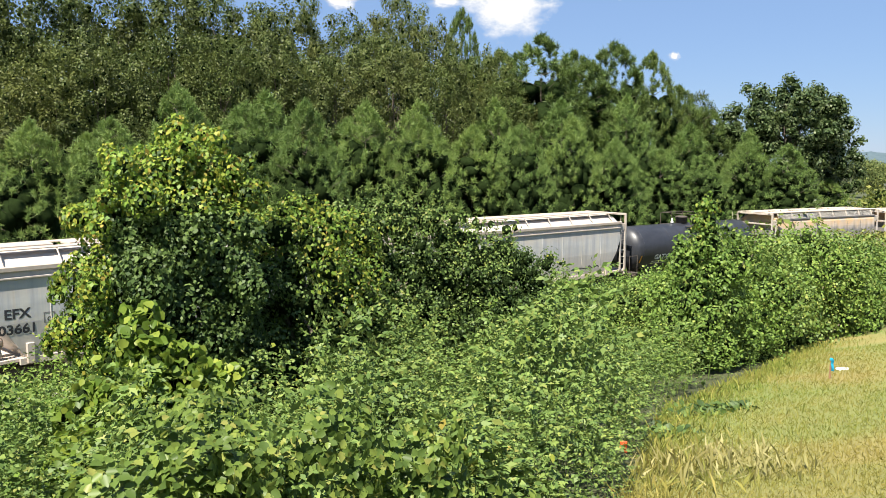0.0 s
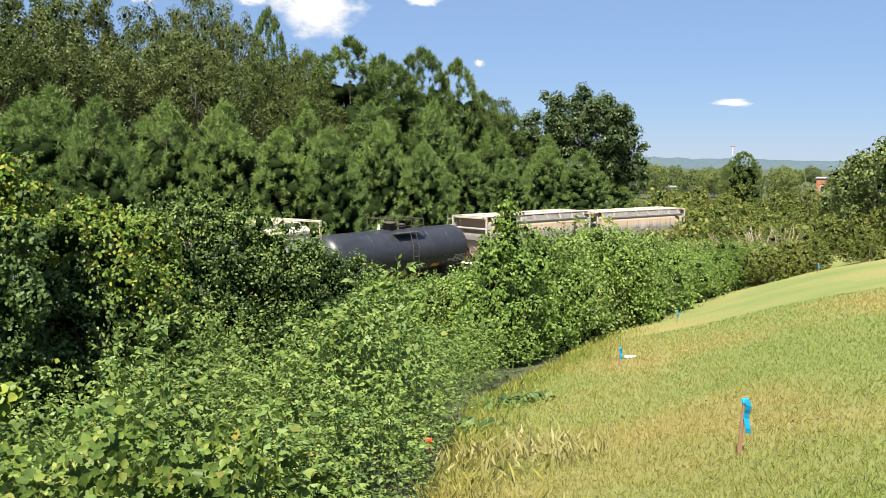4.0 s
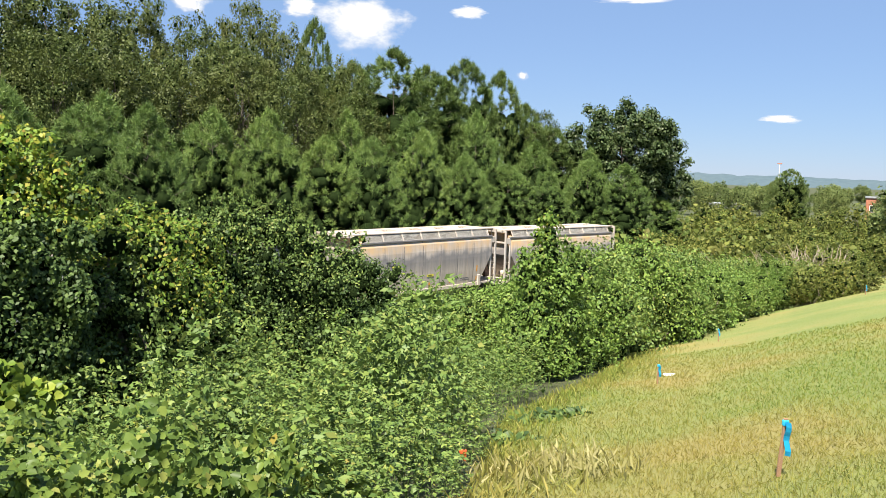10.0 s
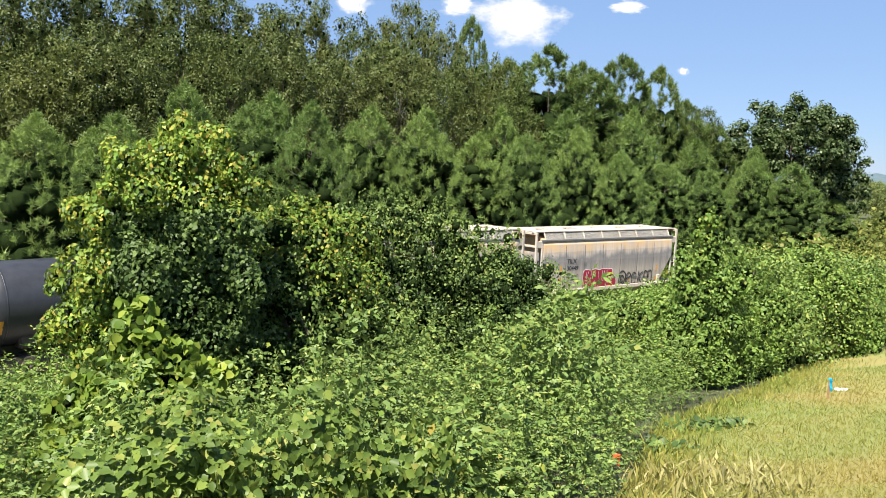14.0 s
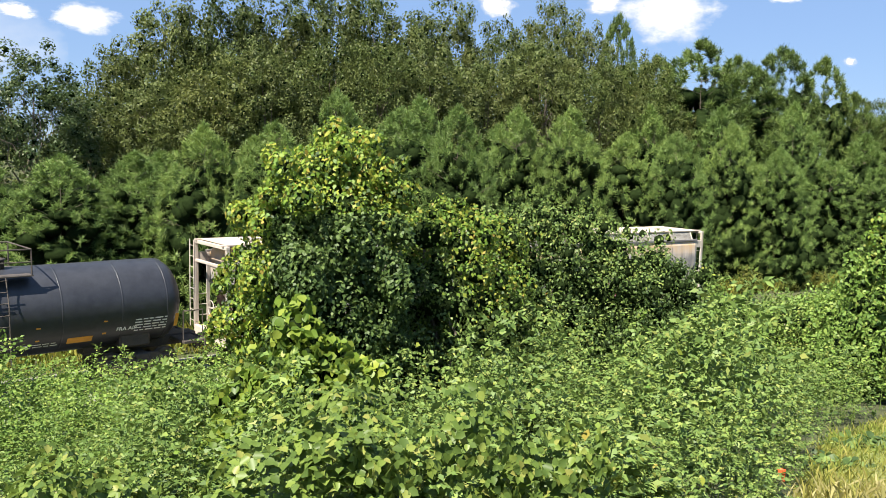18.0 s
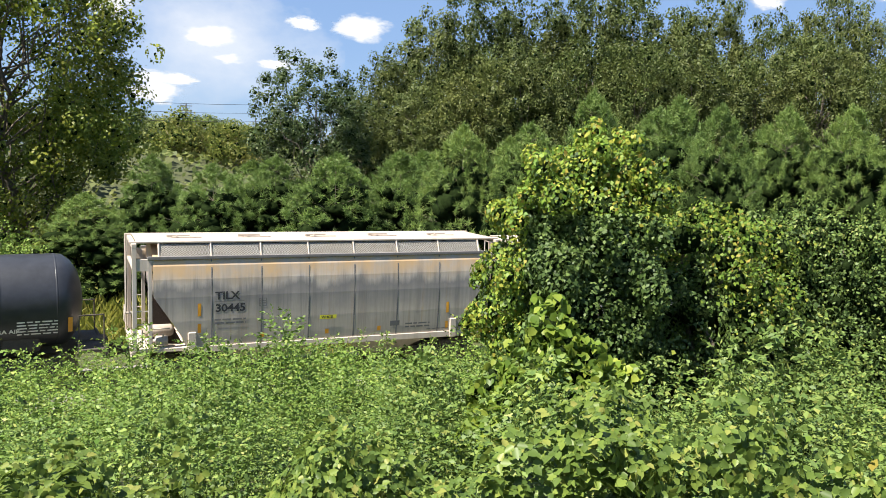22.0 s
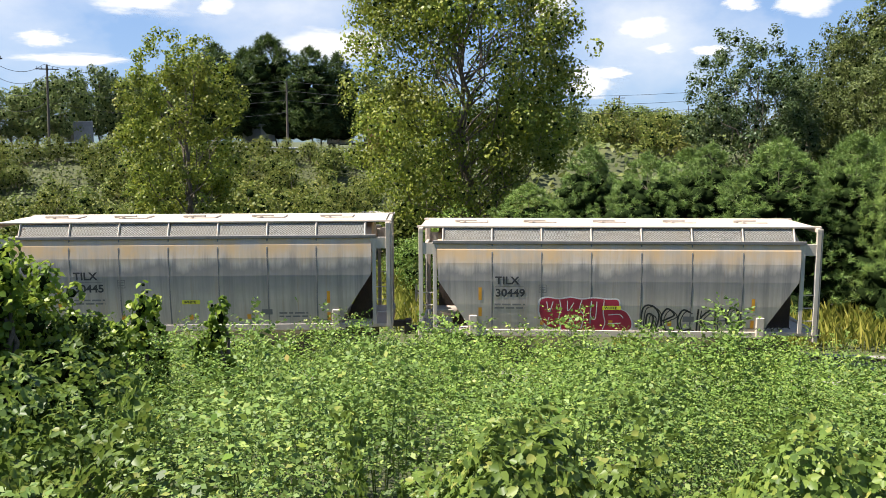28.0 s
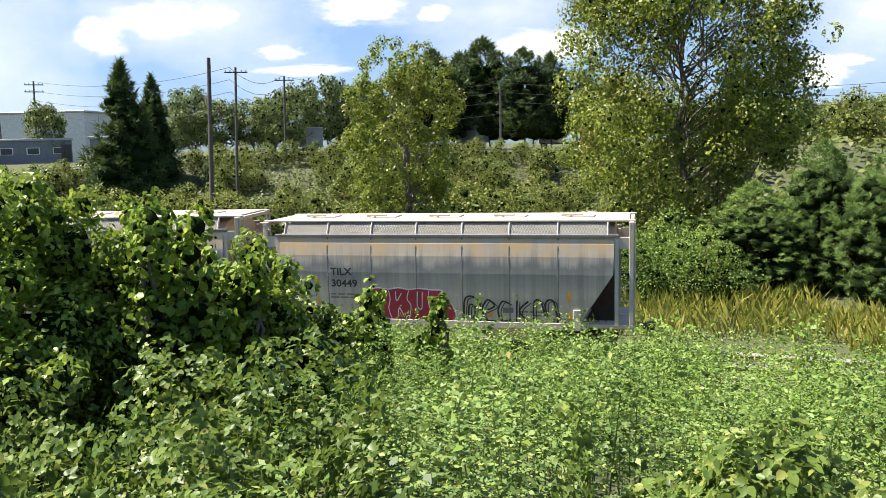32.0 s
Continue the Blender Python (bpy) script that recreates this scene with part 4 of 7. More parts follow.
def tank_car():
    car = thing("tank_car", 0, 0, 0, 0, "black tank car with white stencils and orange reflectors", "tank car", "train")
    r, zc, hl = 1.38, 2.40, 6.1
    prof = [(-hl - .02, .05), (-hl + .02, .45), (-hl + .12, .85), (-hl + .32, 1.18), (-hl + .55, 1.36), (-hl + .75, r)]
    prof += [(x, r) for x in (-3.3, 0, 3.3)] + [(-u, q) for u, q in prof[::-1]]
    part("tank", lathe(bmesh.new(), prof, "x", 48, (0, 0, zc)), TANK_BLACK, car, "glossy black tank shell", True)
    for x in (-5.35, -3.9, -2.1, .5, 2.9, 5.35):
        bm = bmesh.new()
        lathe(bm, [(x - .025, r + .001), (x - .015, r + .005), (x + .015, r + .005), (x + .025, r + .001)], "x", 48, (0, 0, zc))
        part("weld_band", bm, TANK_BLACK, car, "", True)
    for q in (4.9, -4.9):
        part("sill", boxes(((q, 0, .98), (3.8, .6, .36)), bevel=.02), IRON, car)
    for s in (1, -1):
        part("end_platform", boxes(((6.25 * s, 0, 1.05), (.75, 2.8, .1)), ((6.62 * s, 0, 1.0), (.08, 2.9, .3)), bevel=.015), IRON, car)
        part("saddle", boxes(((4.4 * s, 0, 1.3), (1.0, 2.0, .5)), bevel=.06), IRON, car)
        for y in (-1.3, 1.3):
            part("handrail", rods(((6.58 * s, y, 1.1), (6.58 * s, y, 2.1), .022), ((6.58 * s, y, 2.1), (5.9 * s, y, 2.1), .022), ((5.9 * s, y, 2.1), (5.9 * s, y, 1.1), .022), seg=6), IRON, car)
        coupler(car, 6.65 * s)
        bogie(car, 4.6 * s)
    # dome, valves and top platform
    part("manway", lathe(bmesh.new(), [(1.38, .36), (1.72, .36), (1.74, .40), (1.79, .40), (1.84, .30), (1.86, .05)], "z", 20, (.35, 0, zc)), IRON, car, "", True)
    part("valve_housing", lathe(bmesh.new(), [(1.38, .2), (1.60, .2), (1.62, .24), (1.66, .24), (1.70, .1)], "z", 16, (-.65, .1, zc)), IRON, car, "", True)
    part("relief_valve", lathe(bmesh.new(), [(1.40, .1), (1.5, .1), (1.52, .05), (1.7, .05), (1.72, .02)], "z", 12, (1.25, 0, zc)), CHALK, car, "white relief valve", True)
    plat = part("top_platform", boxes(((-.2, 1.02, zc + 1.24), (2.3, .5, .04)), ((-.2, -1.02, zc + 1.24), (2.3, .5, .04)), bevel=.006), IRON, car)
    for x in (-1.3, -.2, .9):
        for y in (1.24, -1.24):
            part("rail_post", rods(((x, y, zc + 1.24), (x, y, zc + 2.02), .022), seg=6), IRON, plat)
    part("safety_rail", rods(((-1.3, 1.24, zc + 2.02), (.9, 1.24, zc + 2.02), .022), ((-1.3, -1.24, zc + 2.02), (.9, -1.24, zc + 2.02), .022), ((-1.3, 1.24, zc + 1.65), (.9, 1.24, zc + 1.65), .018), ((.9, -1.24, zc + 2.02), (.9, 1.24, zc + 2.02), .022), ((-1.3, -1.24, zc + 2.02), (-1.3, 1.24, zc + 2.02), .022), seg=6), IRON, plat)
    lad = new("ladder")
    lad.parent = car
    for x in (-.6, -.12):
        part("rail", rods(((x, 1.26, zc + 1.22), (x, 1.52, zc + .4), .02), ((x, 1.52, zc + .4), (x, 1.55, 1.1), .02), seg=6), IRON, lad)
    for k in range(8):
        z = 1.25 + k * .33
        part("rung", rods(((-.6, 1.53 if z < 2.9 else 1.40, z), (-.12, 1.53 if z < 2.9 else 1.40, z), .014), seg=5), IRON, lad)
    side = lambda z: math.sqrt(max(.02, r * r - (z - zc) ** 2))
    for x in (5.6, 2.6, -1.35, -3.3, -5.62):
        on_side("reflector", *rect(.12, .46), x, 1.62, side, ORANGE, car, "orange reflector strip", .008)
    on_side("placard_panel", *rect(.75, .2), -2.28, 1.42, side, ORANGE, car, "orange stencilled panel", .008)
    on_side("reporting_mark", *letters("GATX", .42), 4.35, 1.78, side, CHALK, car, "white reporting mark GATX", .008, 1.1)
    small_marks(car, side, 4.45, 1.62, 2, 1.5, CHALK, .05, .12)
    on_side("stencil_word", *letters("FRA AIP", .17), -3.72, 1.68, side, CHALK, car, "white stencil FRA AIP", .008, 1.1)
    small_marks(car, side, -4.3, 1.98, 5, 1.05, CHALK, .04, .095)
    small_marks(car, side, 2.3, 1.62, 3, 1.2, CHALK, .03, .08)
    small_marks(car, side, -1.0, 1.5, 2, 1.0, CHALK, .03, .08)
    return car


CARS = [  # car, place of its middle behind the front of the first small hopper
    (covered_hopper("30445", "weathered grey covered hopper car marked TILX 30445", False), 6.1, 4.25),
    (covered_hopper("30449", "weathered grey covered hopper with red and black graffiti", True), 19.29, 4.25),
    (tank_car(), -7.45, 4.6),
    (long_hopper("", "", "pale grey covered hopper car with white roof walkway"), -22.96, 6.3),
    (long_hopper("EFX", "03661", "pale grey covered hopper with dark reporting marks"), -41.6, 6.3),
]

# ---- trees ----


def leafy_crown(rng, lumps, n, size, inner=0.5, wild=0.45, outline=LEAF_SIMPLE, hang=0.2, core=0.5):
    p, nr = lumps_shell(rng, lumps, n, inner)
    return with_cores("crown", leaf_arrays(rng, p, nr, size, outline, wild, hang), cores(rng, lumps, core))


def broadleaf_mesh(seed, h, w, n, size, low=0.25, puffs=46, puff=0.17, core=0.5, inner=0.5, shape=0.9, outline=LEAF_SIMPLE):
    """Trunk with limbs, and a crown of many leaf puffs with gaps between, h high and w wide. Stands at its own zero."""
    rng = np.random.default_rng(seed)
    half = np.array([w / 2, w / 2, h * (1 - low) / 2])
    c = np.array([0, 0, h - half[2]])
    lumps, wood = [], [limb(rng, (0, 0, -0.3), (rng.normal() * .3, rng.normal() * .3, h * 0.8), 0.010 * h + .05, 0.03, 0.02, 8, 9)]
    # a few large boughs bulge from the crown, each with its own puffs
    boughs = unit(rng.normal(size=(9, 3)))
    for i in range(puffs):
        d = unit(rng.normal(size=(1, 3)))[0]
        bulge = 0.80 + 0.20 * float(np.max(boughs @ d)) ** 4
        s = puff * w * rng.uniform(0.55, 1.3)
        rr = (rng.uniform(0.25, 1.0) ** 0.45) * bulge
        e = np.sign(d) * np.abs(d) ** shape
        p = c + e * np.maximum(half - s * .8, .1) * rr
        lumps.append((*p, s, s, s * rng.uniform(0.85, 1.2)))
        if i % 9 == 0:
            z0 = max(h * low * 0.7, p[2] - 0.28 * h)
            wood.append(limb(rng, (0, 0, z0), p, 0.0032 * h, 0.010, 0.08))
    lumps = np.array(lumps)
    lumps[:, 2] *= h / np.max(lumps[:, 2] + lumps[:, 5])
    lumps[:, :2] *= w / 2 / np.percentile(np.hypot(lumps[:, 0], lumps[:, 1]) + lumps[:, 3], 97)
    crown = leafy_crown(rng, lumps, n, size, inner, core=core, outline=outline)
    return fast_mesh("trunk", *joined(wood)), crown


def put_tree(name, trunk, crown, mat, x, y, z, rz, label, category, group="", scale=1.0, wide=1.0):
    t = thing(name, x, y, z, rz, label, category, group)
    t.scale = (scale * wide, scale * wide, scale)
    place("trunk", trunk, BARK, t)
    place("crown", crown, mat, t)
    return t


def pine_mesh(seed, h, w, puffs=560, needles=54, length=0.26, width=0.013, low=0.02, lean=2.3, puff=0.17, rough=0.06, gap=.60):
    """A full pine: trunk, limbs, and many round bottle-brush puffs of needles on upswept branch ends, dark between them."""
    rng = np.random.default_rng(seed)
    wood = [limb(rng, (0, 0, -0.3), (0, 0, h * 0.85), 0.006 * h + 0.02, 0.008, 0.006, 8, 8)]
    # boughs swell the outline
    boughs = [(rng.uniform(0, 6.283), rng.uniform(.0, .92)) for _ in range(26)]

    def outline(a, f):
        bulge = max(math.exp(-((a - b + math.pi) % (2 * math.pi) - math.pi) ** 2 / .30 - (f - g) ** 2 / .016) for b, g in boughs)
        return w / 2 * (1 - f ** lean) ** 0.62 * (0.98 - rough * 1.6 + 3.2 * rough * bulge) * (1 if f > .12 else .8 + 1.7 * f)

    P, D, S = [], [], []
    for i in range(puffs):
        f = rng.uniform(0, 1) ** 1.2
        a = (i * 2.39996 + rng.normal() * 0.3) % (2 * math.pi)
        rad = puff * rng.uniform(0.7, 1.35)
        reach = max(0.0, outline(a, f) - rad) * rng.uniform(gap, 1.0)
        c = np.array([math.cos(a) * reach, math.sin(a) * reach, h * (low + (0.985 - low) * f) - rad * .3])
        P.append(c)
        S.append(rad)
        D.append((math.cos(a) * (1 - .7 * f), math.sin(a) * (1 - .7 * f), 0.8 + 0.5 * f))
        if i % 14 == 0:
            wood.append(limb(rng, (0, 0, max(0.1, c[2] - 0.4 * reach - 0.1)), c, 0.012 + 0.006 * reach, 0.008, 0.04, 4, 5))
    P, D, S = np.array(P), unit(np.array(D)), np.array(S)
    n = len(P)
    # needles stand out all round each shoot, mostly forward along it
    spread = unit(rng.normal(size=(n, needles, 3)))
    d = unit(D[:, None] * 0.7 + spread)
    L = length * rng.uniform(0.7, 1.15, (n, needles, 1)) * (S / puff)[:, None, None]
    base = P[:, None] + D[:, None] * rng.uniform(-1.0, .6, (n, needles, 1)) * S[:, None, None] + spread * S[:, None, None] * .15
    side = unit(np.cross(d, spread + 0.6 * rng.normal(size=(n, needles, 3)))) * width * (0.7 + 0.6 * rng.random((n, needles, 1)))
    v = np.stack([base - side, base + side, base + d * L], 2).reshape(-1, 3)
    # added blobs in the near-black shade colour fill the crown behind the puffs
    inner = []
    for i in range(130):
        f, a = rng.uniform(0.01, .80), rng.uniform(0, 6.283)
        e = outline(a, f) * rng.uniform(.2, .58)
        k = .13 * w * (1.1 - .75 * f)
        inner.append((math.cos(a) * e, math.sin(a) * e, h * (low + (.95 - low) * f), k, k, k))
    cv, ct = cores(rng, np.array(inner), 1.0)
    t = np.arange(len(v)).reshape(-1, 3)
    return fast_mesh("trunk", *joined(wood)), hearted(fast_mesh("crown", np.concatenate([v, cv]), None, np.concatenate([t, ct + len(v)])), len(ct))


def rise(x, y, el):
    """Height over the soil at a place that reaches el degrees over the eye's level."""
    return 7.2 + math.hypot(x, y) * math.tan(radians(el)) - float(height(x, y))


# distance of the railway by bearing
TRACK_AZ = [-60, -55, -45, -35, -27, -19, -12, -6, -1, 3.5, 7.5, 11, 14, 17, 21]
TRACK_R = [27.5, 27.5, 28, 29.2, 31.1, 33.5, 36.3, 39.4, 42.8, 46.4, 50.1, 54, 57.9, 61.9, 67]


def make_pines():
    rng = np.random.default_rng(11)
    kinds = [pine_mesh(20 + k, 9.6, 6.6) for k in range(5)] + [pine_mesh(30 + k, 9.6, 6.6, 460, 40, .32, .019, .02, 2.3, .2) for k in range(3)]

    def add(az, r, el, k, wide):
        x, y = azr(az, r)
        h = rise(x, y, el)
        put_tree("pine_tree", kinds[k][0], kinds[k][1], NEEDLE, x, y, float(height(x, y)), rng.uniform(0, 360), "young bushy green pine in a dense row behind the railway", "pine tree", "pines behind the railway", h / 9.6, wide * 9.6 / (6.6 * h))

    # front row: crest over the eye's level by bearing
    crest_az = [-58, -55, -50, -44, -40, -35, -30, -22, -14, -9, -2, 4, 10, 14, 18.7, 21.5]
    crest_el = [-4, -.6, -1, .8, .5, 1.5, 3.2, 4.8, 5.0, 3.7, 3.6, 2.9, 2.1, 1.6, .4, -1]
    az, i = -56.8, 0
    while az < 21.6:
        rr = np.interp(az, TRACK_AZ, TRACK_R) + float(np.interp(az, [-57, -49, -42, -35], [15, 13.5, 10, 7])) + (2.6 if i % 2 else 0) + rng.uniform(-0.5, 0.5)
        el = float(np.interp(az, crest_az, crest_el)) + rng.uniform(-1.3, .5)
        add(az, rr, el, i % 5, rng.uniform(5.8, 7.6))
        i += 1
        az += math.degrees(3.0 / rr)
    # a second row stands close behind
    az = -52
    while az < 19:
        rr = np.interp(az, TRACK_AZ, TRACK_R) + float(np.interp(az, [-52, -42, -35], [19, 16, 14.5])) + rng.uniform(-1.2, 1.2)
        el = float(np.interp(az, crest_az, crest_el)) + float(np.interp(az, [-50, -34, -12, 0, 6, 18], [-.8, -1.2, -1, .6, 2.0, .6])) + rng.uniform(-.9, .9)
        add(az, rr, el, 5 + i % 3, rng.uniform(6.0, 8.0))
        i += 1
        az += math.degrees(4.6 / rr)


make_pines()


def make_back_trees():
    rng = np.random.default_rng(17)
    kinds = [broadleaf_mesh(40 + k, 16, 9.5, 46000, 0.15, 0.03, 460, puff=0.058, inner=.3, core=.26) for k in range(3)]

    def wood_tree(mesh, mat, az, r, el, w, own_w, own_h, name, label, category, group):
        x, y = azr(az, r)
        h = rise(x, y, el)
        return put_tree(name, *mesh, mat, x, y, float(height(x, y)), rng.uniform(0, 360), label, category, group, h / own_h, w * own_h / (own_w * h))

    rows = [  # bearing, distance, crest in degrees over the eye's level, width
        (-36.4, 54, 7.9, 7.5), (-33.8, 57, 10.3, 9), (-30.5, 58, 11.6, 10), (-26.8, 59, 11.3, 10), (-23.2, 60, 12.2, 10.5), (-19.4, 59, 11.6, 10), (-15.8, 61, 11.4, 9.5),
        (-12.0, 64, 10.3, 8.5), (-8.9, 66, 11.2, 7.0), (-6.0, 66, 10.6, 7.5), (-2.0, 66, 7.9, 7.5), (11.6, 78, 4.6, 7), (-38.6, 50, 4.4, 6.5),
        (-34.6, 49, 5.2, 7), (-31, 50, 7.0, 8), (-27.6, 50, 8.4, 8), (-23.8, 52, 9.0, 8.5), (-20, 51, 8.3, 8), (-16.2, 53, 8.6, 8.5), (-12.4, 55, 7.7, 8), (-8.8, 57, 8.9, 8.5), (-5.0, 58, 7.6, 8), (-1.4, 62, 6.4, 8), (13.0, 80, 3.3, 6)]
    for i, (az, r, el, w) in enumerate(rows):
        wood_tree(kinds[i % 3], TREE_GREEN, az, r, el, w, 9.5, 16, "broadleaf_tree", "tall full-leaved green tree in the wood behind the pines", "tree", "trees of the wood")
    big = [pine_mesh(90 + k, 16, 9.4, 700, 50, .42, .028, .03, 3.6, .27, .06, .7) for k in range(2)]
    for i, (az, r, el, w) in enumerate(((-3.8, 70, 10.3, 5.6), (1.7, 65, 8.5, 11.5), (6.6, 70, 8.0, 9.0), (9.1, 72, 7.2, 7.4), (4.6, 66, 7.0, 9.5), (10.9, 75, 5.0, 7), (-1.2, 70, 7.6, 9), (3.9, 72, 7.4, 8), (12.6, 76, 3.6, 7))):
        wood_tree(big[i % 2], NEEDLE_OLD, az, r, el, w, 9.4, 16, "pine_tree", "tall mature pine with full crown at the wood's edge", "pine tree", "tall pines")
    # the dark round tree at the end of the wood
    mesh = broadleaf_mesh(71, 15, 12.0, 50000, 0.22, 0.02, 430, puff=0.062, core=.62, inner=.4)
    wood_tree(mesh, TREE_DARK, 17.7, 78, 5.7, 12.6, 12, 15, "round_tree", "large round dark green tree at the end of the wood", "tree", "")
    # grey-green upright tree
    mesh = broadleaf_mesh(73, 15, 8.0, 34000, 0.14, 0.03, 300, puff=0.068, core=.3, inner=.25)
    wood_tree(mesh, TREE_DARK, -42.4, 46, 7.2, 7.6, 8, 15, "broadleaf_tree", "grey-green tree with upswept leafy branches beside the wood", "tree", "")
    # cottonwood
    tr, cr = broadleaf_mesh(75, 19, 13.6, 84000, 0.165, 0.02, 680, puff=0.06, core=.14, inner=.42, shape=.8)
    x, y = azr(-61.3, 52)
    put_tree("cottonwood_tree", tr, cr, TREE_YELLOW, x, y, float(height(x, y)), 70, "tall open cottonwood with yellowing green leaves beyond the train", "tree", "", 1.2)
    tr, cr = broadleaf_mesh(77, 13, 6.6, 32000, 0.135, 0.02, 360, puff=0.066, core=.16, inner=.15, shape=.9)
    x, y = azr(-80.2, 42)
    put_tree("cottonwood_tree", tr, cr, TREE_YELLOW, x, y, float(height(x, y)), 150, "slender yellow-green tree beyond the railway", "tree", "", 1.0)
    # far dark pines by the road
    far = [pine_mesh(95 + k, 24, 13, 260, 40, .95, .08, .14, 3.6, .75) for k in range(2)]
    for i, (az, r, el, w) in enumerate(((-77.9, 134, 6.5, 13), (-74.4, 138, 7.1, 15), (-71.6, 132, 6.4, 12), (-69.8, 136, 6.0, 9), (-79.4, 150, 5.6, 12), (-76, 146, 6.2, 12))):
        wood_tree(far[i % 2], NEEDLE_DARK, az, r, el, w, 13, 24, "pine_tree", "tall dark pine by the road in the distance", "pine tree", "far dark pines")
    con = pine_mesh(97, 14, 8.2, 260, 40, .6, .05, .0, 1.3, .5)
    for az, r, el, w in ((-98.4, 92, 5.8, 10.5), (-96.6, 97, 4.9, 7.0), (-51.6, 150, -.5, 6)):
        wood_tree(con, NEEDLE_DARK, az, r, el, w, 8.2, 14, "conifer_tree", "dark pointed conifer near the road", "conifer", "")
    # far broadleaf trees and the bank of shrubs
    fk = [broadleaf_mesh(60 + k, 12, 11, 9000, 0.36, 0.02, 170, puff=0.085, core=.26) for k in range(2)]
    rows = [(-103, 118, 3.4, 6), (-94.2, 125, 4.3, 8), (-92.5, 122, 3.6, 8), (-90.2, 124, 3.5, 9), (-87.4, 120, 4.6, 9), (-85.2, 126, 5.0, 9), (-82.6, 128, 4.6, 9), (-68, 140, 5.0, 10), (-66, 150, 4.4, 10), (-95.4, 130, 3.4, 9), (-88.8, 130, 3.8, 9), (-83.8, 132, 4.2, 10),
            (-56.5, 210, 3.0, 14), (-54, 220, 2.6, 14), (-52, 200, 2.2, 12), (-49.5, 230, 2.4, 16), (-47, 215, 1.9, 14), (-44, 230, 2.4, 15), (-58.5, 190, 2.6, 13), (-64, 180, 3.0, 13), (-39, 210, 2, 12), (-80, 150, 3.6, 11), (-77, 152, 3.6, 11), (-74, 150, 3.4, 10), (-71, 152, 3.6, 11), (-61, 190, 2.6, 14)]
    for i, (az, r, el, w) in enumerate(rows):
        wood_tree(fk[i % 2], FAR_LEAF, az, r, el, w, 11, 12, "broadleaf_tree", "green broadleaf tree in the distance", "tree", "far trees")
    for k in range(44):
        az, r = rng.uniform(20.5, 47), rng.uniform(125, 330)
        x, y = azr(az, r)
        put_tree("broadleaf_tree", *fk[k % 2], BUSH_OLIVE if k % 3 else FAR_LEAF, x, y, float(height(x, y)), rng.uniform(0, 360), "olive green tree among the distant scrub", "tree", "distant scrub trees", rng.uniform(5.2, 6.8) / 12 * (1 + (r - 125) / 1400))
    wood_tree(big[0], NEEDLE_DARK, 28.3, 105, 1.0, 6.2, 9.4, 16, "pine_tree", "single dark pine standing over the shrubs", "pine tree", "")
    for az, r, el, w in ((36.2, 76, 1.7, 8), (38.8, 70, 3.0, 9), (34.6, 92, -.4, 6)):
        wood_tree(fk[0], TREE_GREEN, az, r, el, w, 11, 12, "broadleaf_tree", "round green tree above the grass crest", "tree", "")


make_back_trees()


def shrub_mesh(seed, h, w, n, size, puffs=26, outline=LEAF_SIMPLE):
    rng = np.random.default_rng(seed)
    lumps, wood = [], []
    for i in range(puffs):
        a, q = rng.uniform(0, 6.283), rng.uniform(0, 1) ** 0.6
        z = h * rng.uniform(0.15, 0.86) * (1 - 0.45 * q * q)
        p = np.array([math.cos(a) * q * w * 0.38, math.sin(a) * q * w * 0.38, z])
        s = 0.16 * w * rng.uniform(0.7, 1.3)
        lumps.append((*p, s, s, s * rng.uniform(0.7, 1.1)))
        if i % 5 == 0:
            wood.append(limb(rng, (rng.normal() * .1, rng.normal() * .1, -0.1), p, 0.02 + 0.006 * h, 0.008, 0.08))
    p, nr = lumps_shell(rng, lumps, n, 0.45)
    return fast_mesh("branchwork", *joined(wood)), with_cores("foliage", leaf_arrays(rng, p, nr, size, outline, 0.6, 0.1), cores(rng, lumps, .27))


def put_shrub(stems, foliage, mat, az, r, s, label, group="", rz=0, name="shrub", sz=None):
    x, y = azr(az, r)
    t = thing(name, x, y, float(height(x, y)) - 0.05, rz, label, "shrub", group)
    t.scale = (s, s, sz or s)
    place("branchwork", stems, TWIG, t)
    place("foliage", foliage, mat, t)
    return t


